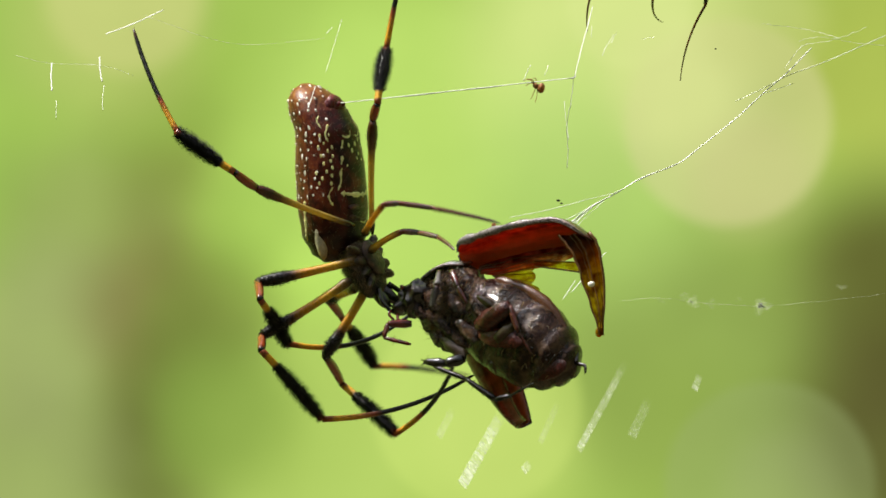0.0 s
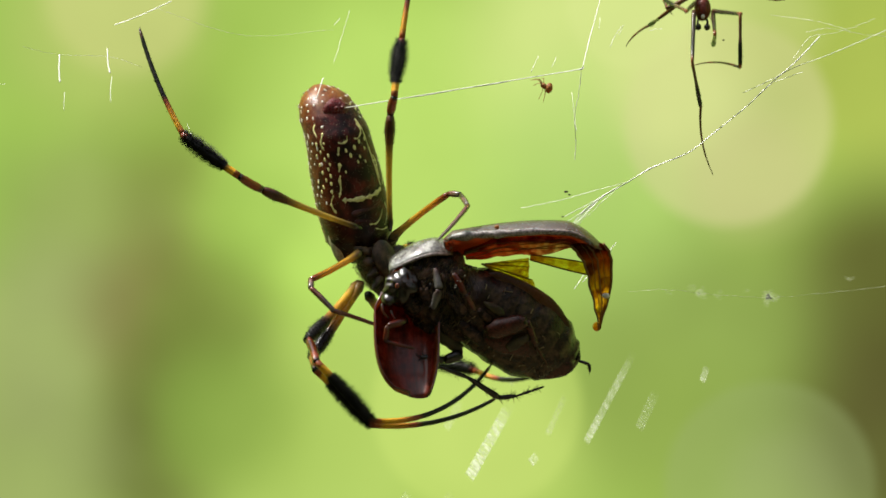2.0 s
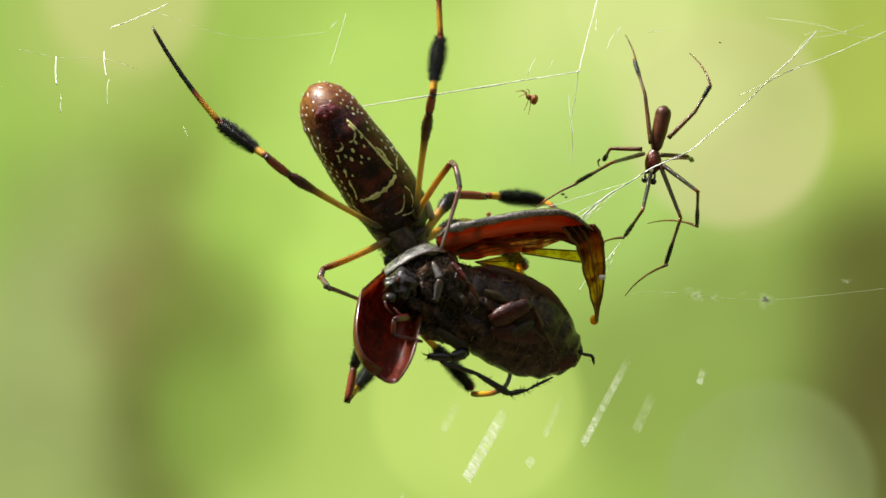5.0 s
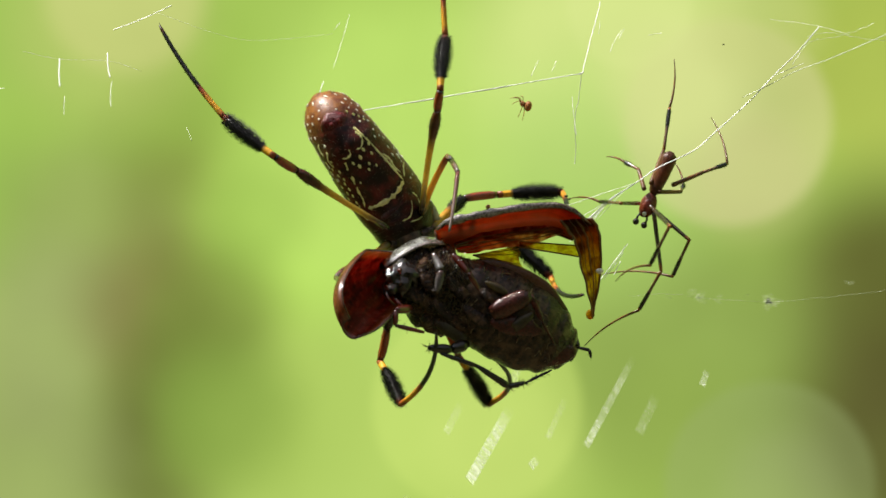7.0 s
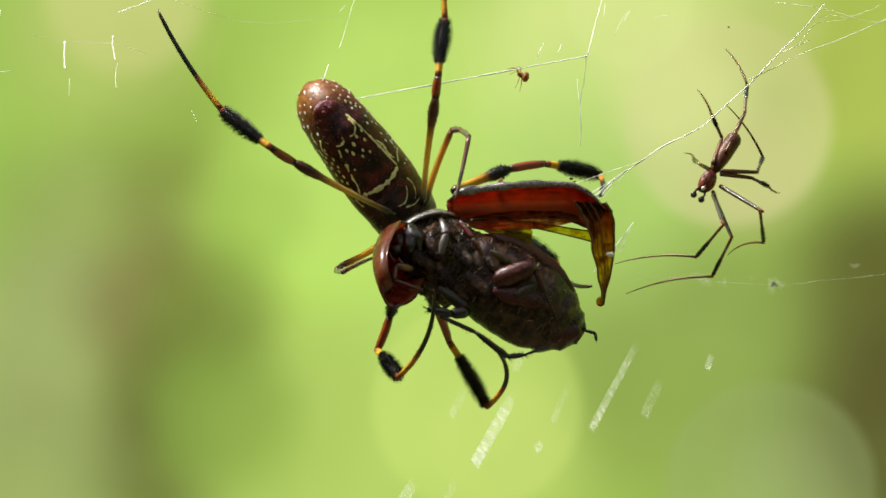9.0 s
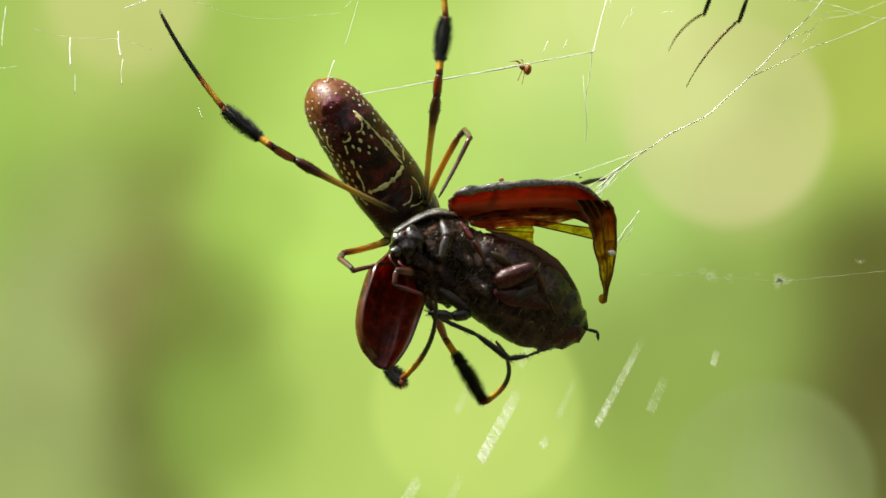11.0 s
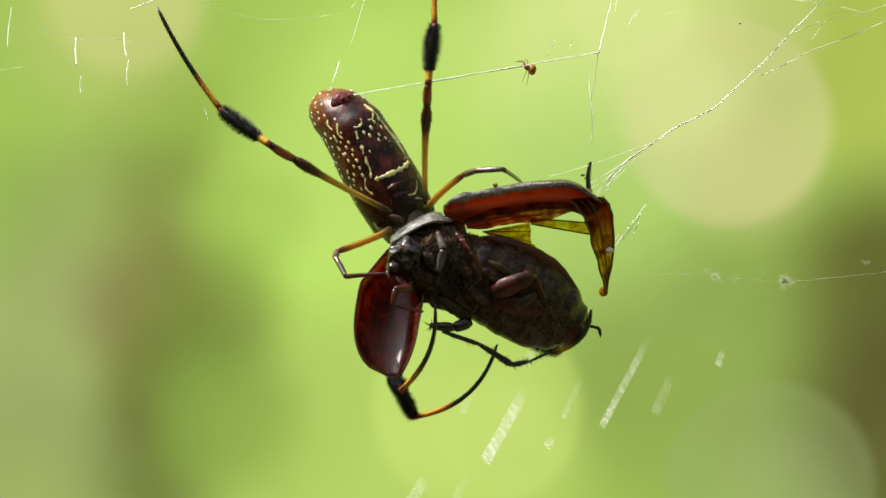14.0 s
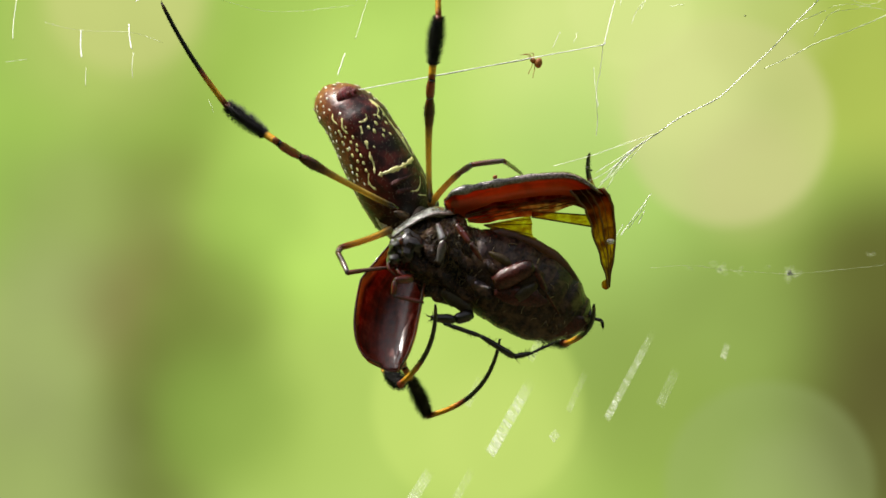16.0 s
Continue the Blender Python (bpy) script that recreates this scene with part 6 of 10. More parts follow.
    walk(leg["b"][3], [
        (0, mm(25.83, 4.17, -1.76, -0.0, 11.5, 15.1)), (0.5, mm(25.85, 4.82, -1.62, 2.1, 9.4, 30.9)), (1, mm(25.92, 4.80, -1.81, 3.1, 13.5, 29.2)),
        (1.5, mm(26.91, 1.72, -1.50, 3.3, 12.4, 14.9)), (2, mm(26.84, 2.86, -1.54, 2.6, 9.3, 23.7)), (2.5, mm(25.47, 6.34, -0.77, 0.6, 2.8, 44.3)),
        (3, mm(25.56, 6.20, -0.76, -0.0, -0.0, 44.8)), (3.5, mm(24.41, 7.42, -0.27, -1.5, -6.4, 47.3)),
        (4, mm(24.41, 7.45, -0.21, -1.6, -6.8, 47.2)), (6.5, mm(25.11, 6.60, 0.36, -2.5, -10.5, 41.1)),
        (7, mm(23.98, 8.15, 0.59, -2.4, -10.2, 44.0)), (7.5, mm(24.58, 7.73, 0.27, -1.5, -7.7, 40.3)), (8, mm(24.82, 8.19, 0.25, -1.7, -7.2, 41.4)),
        (8.5, mm(25.01, 8.01, 0.08, -1.7, -7.3, 40.2)), (9, mm(24.93, 8.03, 0.08, -1.8, -7.4, 41.0)),
        (11.5, mm(24.41, 8.43, 0.04, -1.8, -7.8, 44.6)), (12, mm(24.02, 8.88, -0.05, -1.5, -6.4, 46.4)),
        (12.5, mm(24.06, 8.76, -0.29, -1.0, -4.2, 46.6)), (13, mm(24.04, 8.72, -0.53, -0.4, -1.9, 46.7)),
        (13.5, mm(24.55, 7.96, -0.66, -0.2, -0.9, 47.5)), (14, mm(25.06, 7.27, -0.78, -0.0, -0.1, 48.3)),
        (14.5, mm(25.42, 6.73, -0.87, 0.0, 0.2, 48.0)), (15, mm(25.78, 6.14, -0.96, 0.1, 0.4, 47.7)), (15.5, mm(26.15, 5.46, -1.06, 0.2, 0.7, 47.3)),
        (16, mm(26.80, 4.21, -1.15, 0.3, 1.0, 46.7))])
    walk(leg["c"][0], [
        (0, mm(2.22, -2.40, -1.20, 27.5, -13.8, -65.4)), (0.5, mm(2.05, -2.40, 0.16, 15.8, -8.5, -62.5)),
        (1, mm(2.29, -2.40, 0.40, 20.2, -12.9, -58.8)), (1.5, mm(2.45, -2.40, 0.16, 23.0, -20.3, -50.8)),
        (2, mm(2.44, -2.40, -0.01, 16.4, -34.5, -27.5)), (2.5, mm(2.68, -2.40, 0.79, 22.9, -42.0, -32.3)),
        (3, mm(2.03, -2.40, 0.38, 30.3, -48.2, -38.1)), (3.5, mm(2.03, -2.40, -0.42, 31.3, -44.7, -40.8)),
        (4, mm(2.67, -2.40, -0.02, 34.5, -39.7, -47.1)), (6.5, mm(1.86, -2.40, 0.38, 46.7, -52.6, -53.2)),
        (7, mm(2.42, -2.40, 0.78, 53.3, -45.0, -62.2)), (7.5, mm(2.43, -2.40, 0.38, 59.9, -58.2, -63.7)),
        (8, mm(2.58, -2.40, 0.38, 33.1, -67.3, -35.3)), (8.5, mm(2.58, -2.40, -0.03, 0.0, -69.7, 0.0)), (9, mm(2.58, -2.40, -0.03, 0.0, -69.7, 0.0)),
        (11.5, mm(2.26, -2.40, 0.21, 37.9, -52.6, -44.4)), (12, mm(2.18, -2.40, 0.37, 42.7, -48.1, -51.1)),
        (12.5, mm(2.24, -2.40, 0.59, 44.2, -43.4, -54.8)), (13, mm(2.26, -2.40, -0.02, 28.4, -30.8, -46.5)),
        (13.5, mm(2.05, -2.40, -0.40, 32.5, -25.6, -55.8)), (14, mm(2.42, -2.40, -0.03, 34.5, -24.7, -58.7)),
        (14.5, mm(2.42, -2.40, -0.02, 36.1, -24.5, -60.4)), (15, mm(2.42, -2.40, -0.03, 37.8, -24.2, -62.1)),
        (15.5, mm(2.42, -2.40, -0.03, 39.4, -23.9, -63.8)), (16, mm(2.42, -2.40, -0.03, 41.3, -23.7, -65.4))])
    walk(leg["c"][1], [
        (0, mm(11.55, -0.00, 0.00, 0.0, 34.6, 62.0)), (0.5, mm(11.54, 0.00, -0.00, -10.8, 20.0, 32.3)),
        (1, mm(11.53, 0.00, -0.00, -15.0, 27.3, 26.2)), (1.5, mm(11.49, -0.00, -0.00, -16.6, 28.9, 14.9)),
        (2, mm(11.46, -0.00, 0.00, -34.5, 29.8, -31.7)), (2.5, mm(11.43, 0.00, -0.00, -43.7, 35.0, -35.7)),
        (3, mm(11.42, 0.00, 0.00, -64.7, 30.2, -52.3)), (3.5, mm(11.41, -0.00, -0.00, -96.9, 22.6, -65.0)),
        (4, mm(11.41, -0.00, 0.00, -123.2, 16.1, -66.0)), (6.5, mm(11.38, 0.00, -0.00, -88.9, 29.7, -60.3)),
        (7, mm(11.37, 0.00, -0.00, -114.4, 22.3, -61.0)), (7.5, mm(11.38, 0.00, -0.00, -65.6, 34.6, -47.4)),
        (8, mm(11.43, 0.00, -0.00, -84.3, 32.9, -74.0)), (8.5, mm(11.50, 0.00, -0.00, -69.8, 30.5, -79.4)),
        (9, mm(11.50, 0.00, -0.00, -69.8, 30.5, -79.4)), (11.5, mm(11.38, 0.00, 0.00, -10.7, 6.7, -33.1)),
        (12, mm(11.37, 0.00, 0.00, -40.3, 14.4, -42.3)), (12.5, mm(11.37, 0.00, -0.00, -20.1, 9.5, -29.4)),
        (13, mm(11.39, 0.00, 0.00, -6.0, 8.7, 3.5)), (13.5, mm(11.40, 0.00, 0.00, -13.1, 14.7, 5.7)), (14, mm(11.41, 0.00, 0.00, -16.0, 17.0, 6.6)),
        (14.5, mm(11.42, -0.00, -0.00, -13.5, 15.5, 10.3)), (15, mm(11.41, -0.00, -0.00, -11.4, 14.1, 14.2)),
        (15.5, mm(11.41, -0.00, -0.00, -9.4, 12.9, 18.4)), (16, mm(11.41, 0.00, -0.00, -7.7, 11.8, 22.9))])
    walk(leg["c"][2], [
        (0, mm(12.40, 1.60, -1.25, -36.1, 26.2, 3.2)), (0.5, mm(13.30, 1.11, -0.76, -40.9, 38.1, 6.8)),
        (1, mm(13.29, 0.87, -1.01, -43.5, 35.5, -2.0)), (1.5, mm(13.37, 0.50, -1.07, -61.4, 29.3, -28.5)),
        (2, mm(13.10, -1.02, -1.11, -96.8, 25.3, -70.5)), (2.5, mm(12.92, -1.07, -1.28, -106.5, 19.1, -72.2)),
        (3, mm(12.60, -1.53, -1.13, -122.3, 11.2, -72.8)), (3.5, mm(12.29, -1.87, -0.86, -120.0, 27.2, -77.1)),
        (4, mm(12.26, -1.92, -0.61, -144.4, 31.5, -91.8)), (6.5, mm(12.34, -1.69, -1.11, -135.4, 22.4, -82.0)),
        (7, mm(12.38, -1.82, -0.85, -132.8, 18.3, -67.4)), (7.5, mm(12.62, -1.35, -1.27, -116.7, 24.5, -73.6)),
        (8, mm(11.95, -1.81, -1.22, -112.2, 22.4, -86.0)), (8.5, mm(11.85, -1.90, -1.14, -114.1, 19.6, -98.5)),
        (9, mm(11.85, -1.90, -1.14, -114.1, 19.6, -98.5)), (11.5, mm(13.22, -1.20, -0.26, -126.7, 15.0, -75.8)),
        (12, mm(12.96, -1.45, -0.55, -125.1, 13.3, -67.8)), (12.5, mm(13.28, -1.08, -0.36, -96.2, 13.1, -55.0)),
        (13, mm(13.56, 0.13, -0.33, -57.3, 15.5, -41.7)), (13.5, mm(13.52, 0.21, -0.56, -35.5, 24.4, -11.7)),
        (14, mm(13.50, 0.24, -0.65, -19.4, 34.2, 18.8)), (14.5, mm(13.50, 0.38, -0.59, -17.1, 35.3, 24.2)),
        (15, mm(13.48, 0.52, -0.54, -14.3, 36.5, 30.5)), (15.5, mm(13.44, 0.68, -0.49, -10.4, 37.8, 38.5)),
        (16, mm(13.39, 0.84, -0.45, 0.0, 39.3, 56.4))])
    walk(leg["c"][3], [
        (0, mm(16.34, 1.82, -3.19, -68.1, 15.6, -21.8)), (0.5, mm(16.72, 1.52, -3.46, -83.5, 20.0, -26.5)),
        (1, mm(16.86, 0.74, -3.56, -99.9, 14.5, -36.0)), (1.5, mm(16.75, -1.34, -3.22, -146.7, 13.0, -62.3)),
        (2, mm(14.44, -4.80, -3.01, -171.5, 7.0, -106.7)), (2.5, mm(14.17, -4.97, -2.70, -178.4, 2.0, -119.1)),
        (3, mm(13.82, -5.46, -1.94, -179.6, 0.9, -133.3)), (3.5, mm(13.17, -5.73, -2.90, -173.5, 6.8, -108.4)),
        (4, mm(12.14, -5.69, -2.92, -167.6, 16.1, -107.3)), (6.5, mm(12.92, -5.77, -2.81, -180.0, 9.7, -150.9)),
        (7, mm(14.00, -5.73, -2.25, -170.9, 14.2, -108.2)), (7.5, mm(13.76, -5.23, -3.11, -172.0, 9.3, -110.8)),
        (8, mm(12.23, -5.92, -2.92, -176.0, 8.8, -142.5)), (8.5, mm(11.24, -5.98, -2.60, -177.1, 7.3, -158.4)),
        (9, mm(11.24, -5.98, -2.60, -177.1, 7.3, -158.4)), (11.5, mm(14.24, -5.23, -1.37, 179.6, -1.4, -138.2)),
        (12, mm(14.52, -5.28, -1.53, 180.0, -0.1, -126.2)), (12.5, mm(15.62, -4.42, -1.32, 179.9, -0.5, -134.3)),
        (13, mm(16.65, -2.62, -1.48, 177.3, 9.6, -157.0)), (13.5, mm(17.42, -0.59, -2.36, 86.1, 18.3, 137.0)),
        (14, mm(16.89, 1.40, -3.08, 71.8, 19.6, 134.6)), (14.5, mm(16.72, 1.83, -3.09, 73.1, 19.7, 136.5)),
        (15, mm(16.48, 2.29, -3.11, 74.1, 19.8, 138.2)), (15.5, mm(16.11, 2.80, -3.14, 75.1, 19.9, 139.9)),
        (16, mm(15.25, 3.63, -3.20, 76.8, 20.1, 141.7))])
    walk(leg["e"][0], [
        (0, mm(1.43, -2.80, 1.19, 51.0, -22.1, -73.1)), (0.5, mm(0.06, -2.80, 0.16, 178.1, -0.7, -110.9)),
        (1, mm(0.22, -2.80, -0.00, 170.5, -4.1, -113.2)), (1.5, mm(-0.34, -2.80, -1.20, 179.9, -0.0, -112.2)),
        (2, mm(-1.54, -2.80, -1.60, -159.1, 21.5, -133.8)), (2.5, mm(-1.71, -2.80, -2.80, -163.4, 14.8, -130.5)),
        (3, mm(-2.35, -2.80, -2.81, -158.6, 19.2, -130.0)), (3.5, mm(-1.00, -2.80, -2.42, -164.6, 31.0, -151.8)),
        (4, mm(-0.92, -2.80, -2.41, -165.2, 30.9, -152.9)), (6.5, mm(-0.53, -2.80, -2.82, 180.0, 9.3, 180.0)),
        (7, mm(-1.97, -2.80, -3.21, -157.1, 21.5, -130.9)), (7.5, mm(-1.56, -2.80, -4.01, -154.7, 26.0, -132.8)),
        (8, mm(-2.20, -2.80, -4.82, -154.9, 21.4, -127.8)), (8.5, mm(-2.60, -2.80, -4.82, -156.5, 19.2, -127.2)),
        (9, mm(-2.60, -2.80, -4.82, -156.5, 19.2, -127.2)), (11.5, mm(-2.53, -2.80, -4.58, -168.6, 8.5, -126.2)),
        (12, mm(-2.60, -2.80, -4.02, -165.1, 12.7, -129.6)), (12.5, mm(-2.17, -2.80, -3.02, -164.5, 17.6, -137.5)),
        (13, mm(-1.73, -2.80, -2.02, -166.6, 22.6, -148.1)), (13.5, mm(-1.93, -2.80, -2.35, -165.3, 19.9, -142.4)),
        (14, mm(-2.13, -2.80, -2.66, -164.9, 17.2, -137.7)), (14.5, mm(-2.29, -2.80, -2.80, -165.0, 16.4, -136.6)),
        (15, mm(-2.45, -2.80, -2.94, -165.1, 15.7, -135.5)), (15.5, mm(-2.61, -2.80, -3.09, -165.3, 15.0, -134.5)),
        (16, mm(-2.77, -2.80, -3.23, -165.6, 14.2, -133.6))])
    walk(leg["e"][1], [
        (0, mm(10.93, 0.00, -0.00, 0.0, 49.7, 62.4)), (0.5, mm(10.78, 0.00, 0.00, 166.3, -14.4, -66.4)),
        (1, mm(10.81, 0.00, 0.00, 175.3, -7.3, -80.7)), (1.5, mm(10.82, 0.00, 0.00, 161.5, -15.7, -61.1)),
        (2, mm(10.73, -0.00, 0.00, 58.2, -31.6, -29.8)), (2.5, mm(10.74, 0.00, 0.00, 50.9, -45.3, -12.7)),
        (3, mm(10.76, 0.00, -0.00, 43.4, -41.8, -8.4)), (3.5, mm(10.80, -0.00, -0.00, 41.0, -33.8, -33.5)),
        (4, mm(10.80, 0.00, 0.00, 37.5, -38.6, -27.9)), (6.5, mm(10.92, 0.00, -0.00, 23.8, -8.7, -71.1)),
        (7, mm(10.78, 0.00, 0.00, 16.6, -12.2, -10.0)), (7.5, mm(10.77, 0.00, -0.00, 15.3, -8.4, -20.7)),
        (8, mm(10.78, 0.00, 0.00, 18.2, -9.9, -15.1)), (8.5, mm(10.79, 0.00, 0.00, 14.0, -8.8, -9.5)), (9, mm(10.79, 0.00, 0.00, 14.0, -8.8, -9.5)),
        (11.5, mm(10.79, -0.00, 0.00, 44.4, -19.2, -18.5)), (12, mm(10.78, 0.00, 0.00, 34.6, -13.0, -23.3)),
        (12.5, mm(10.77, -0.00, 0.00, 38.7, -14.9, -32.1)), (13, mm(10.79, -0.00, 0.00, 42.8, -17.2, -43.1)),
        (13.5, mm(10.79, -0.00, -0.00, 44.3, -17.7, -37.7)), (14, mm(10.78, 0.00, -0.00, 46.2, -18.2, -33.3)),
        (14.5, mm(10.78, -0.00, 0.00, 46.9, -18.4, -32.3)), (15, mm(10.78, 0.00, -0.00, 47.5, -18.6, -31.3)),
        (15.5, mm(10.78, 0.00, 0.00, 48.1, -18.8, -30.3)), (16, mm(10.78, -0.00, -0.00, 48.8, -18.9, -29.5))])
    walk(leg["e"][2], [
        (0, mm(11.52, 1.12, -1.50, -17.3, 61.0, 42.8)), (0.5, mm(11.56, -1.78, 0.50, -180.0, -28.9, -110.9)),
        (1, mm(11.13, -1.96, 0.25, 175.4, -16.4, -97.7)), (1.5, mm(11.76, -1.70, 0.54, 157.7, -15.3, -54.9)),
        (2, mm(12.20, -0.84, 1.04, 139.1, -68.8, -95.0)), (2.5, mm(12.09, -0.30, 1.40, 91.1, -39.2, -43.4)),
        (3, mm(12.21, -0.22, 1.32, 59.5, -38.2, -23.7)), (3.5, mm(12.17, -0.91, 1.10, 80.1, -36.0, -60.3)),
        (4, mm(12.16, -0.72, 1.24, 85.0, -32.1, -64.3)), (6.5, mm(11.55, -1.85, 0.30, 154.4, -4.6, -99.6)),
        (7, mm(12.68, -0.33, 0.42, 116.7, -12.6, -51.6)), (7.5, mm(12.60, -0.69, 0.29, 128.6, -12.2, -58.4)),
        (8, mm(12.65, -0.51, 0.34, 150.3, -7.5, -55.5)), (8.5, mm(12.71, -0.32, 0.30, 143.9, -8.3, -52.5)),
        (9, mm(12.71, -0.32, 0.30, 143.9, -8.3, -52.5)), (11.5, mm(12.57, -0.59, 0.65, 125.6, -30.1, -56.8)),
        (12, mm(12.56, -0.76, 0.45, 113.0, -32.8, -54.3)), (12.5, mm(12.40, -1.02, 0.51, 105.5, -42.6, -60.5)),
        (13, mm(12.18, -1.30, 0.59, 99.2, -53.9, -68.3)), (13.5, mm(12.29, -1.16, 0.61, 99.4, -47.7, -62.0)),
        (14, mm(12.36, -1.04, 0.62, 100.1, -42.3, -56.9)), (14.5, mm(12.37, -1.01, 0.63, 100.2, -41.9, -55.6)),
        (15, mm(12.39, -0.98, 0.63, 100.1, -41.6, -54.3)), (15.5, mm(12.41, -0.95, 0.64, 99.9, -41.4, -53.0)),
        (16, mm(12.42, -0.93, 0.65, 100.0, -41.0, -52.0))])
    walk(leg["e"][3], [
        (0, mm(13.15, 2.63, -5.50, 0.0, 66.7, 62.4)), (0.5, mm(10.14, -5.50, 2.70, -162.5, -18.7, -155.4)),
        (1, mm(10.54, -6.31, 1.54, -178.6, -1.9, -149.9)), (1.5, mm(14.35, -5.38, 1.77, -172.7, -6.5, -160.7)),
        (2, mm(12.06, -2.50, 5.32, -146.8, -39.7, 176.5)), (2.5, mm(14.70, -2.77, 4.32, -139.6, -33.9, 170.5)),
        (3, mm(15.52, -1.66, 4.15, -122.8, -28.1, 153.2)), (3.5, mm(14.03, -4.17, 3.83, -141.4, -37.7, 151.4)),
        (4, mm(13.87, -4.27, 3.70, -144.0, -38.0, 153.3)), (6.5, mm(10.82, -6.14, 0.65, -156.2, -7.5, 106.5)),
        (7, mm(15.36, -3.72, 1.39, -160.6, -8.7, 157.9)), (7.5, mm(14.88, -4.40, 1.23, -170.1, -5.0, 157.9)),
        (8, mm(15.15, -4.14, 0.92, -170.5, -4.7, 163.4)), (8.5, mm(15.38, -3.79, 0.94, -176.1, -2.1, 167.7)),
        (9, mm(15.38, -3.79, 0.94, -176.1, -2.1, 167.7)), (11.5, mm(14.77, -3.97, 2.99, -176.2, -3.5, -174.0)),
        (12, mm(14.84, -3.94, 2.97, -171.8, -7.8, -178.2)), (12.5, mm(14.08, -3.99, 3.65, -166.9, -11.5, 170.6)),
        (13, mm(13.19, -3.83, 4.33, -162.5, -14.3, 157.3)), (13.5, mm(13.75, -3.91, 4.03, -164.2, -14.5, 166.3)),
        (14, mm(14.24, -3.91, 3.74, -166.0, -14.4, 174.8)), (14.5, mm(14.32, -3.86, 3.72, -166.9, -13.2, 175.8)),
        (15, mm(14.41, -3.80, 3.72, -167.9, -12.1, 176.8)), (15.5, mm(14.51, -3.73, 3.71, -168.9, -11.0, 177.7)),
        (16, mm(14.58, -3.68, 3.69, -170.0, -9.8, 178.6))])
    walk(leg["d"][0], [
        (0, mm(1.02, -2.40, -2.24, 180.0, 12.8, 180.0)), (0.5, mm(-0.35, -2.40, -2.64, -175.0, 13.1, -159.0)),
        (1, mm(-1.14, -2.40, -3.20, -145.0, 41.2, -133.2)), (1.5, mm(-2.19, -2.40, -4.16, -145.9, 46.7, -137.1)),
        (2, mm(-1.95, -2.40, -6.00, -140.6, 31.4, -122.4)), (2.5, mm(-2.51, -2.40, -4.40, 147.5, 6.8, 100.6)),
        (3, mm(-2.76, -2.40, -4.81, 108.0, 19.5, 96.2)), (3.5, mm(-1.96, -2.40, -4.81, 85.3, 36.1, 87.2)),
        (4, mm(-1.72, -2.40, -4.41, 78.9, 36.1, 83.4)), (6.5, mm(-0.14, -2.40, -6.81, 51.7, 29.1, 69.0)),
        (7, mm(0.43, -2.40, -6.41, 51.7, 29.1, 69.0)), (7.5, mm(0.83, -2.40, -5.61, 56.2, 32.5, 70.2)),
        (8, mm(0.59, -2.40, -5.61, 56.1, 32.5, 70.2)), (8.5, mm(0.98, -2.40, -6.82, 62.8, 30.7, 75.3)),
        (9, mm(0.98, -2.40, -6.82, 62.8, 30.7, 75.3)), (11.5, mm(1.06, -2.40, -6.58, 77.4, 32.5, 83.1)),
        (12, mm(0.98, -2.40, -6.81, 81.2, 36.2, 84.8)), (12.5, mm(1.04, -2.40, -6.99, 81.4, 38.1, 84.6)),
        (13, mm(1.06, -2.40, -7.61, 131.1, 52.5, 124.7)), (13.5, mm(1.06, -2.40, -7.74, 132.7, 52.5, 126.2)),
        (14, mm(1.06, -2.40, -7.85, 134.3, 52.4, 127.7)), (14.5, mm(0.90, -2.40, -7.89, 128.8, 50.7, 121.9)),
        (15, mm(0.74, -2.40, -7.93, 123.8, 49.1, 116.8)), (15.5, mm(0.58, -2.40, -7.98, 119.1, 47.4, 112.3)),
        (16, mm(0.42, -2.40, -8.02, 114.6, 45.9, 108.2))])
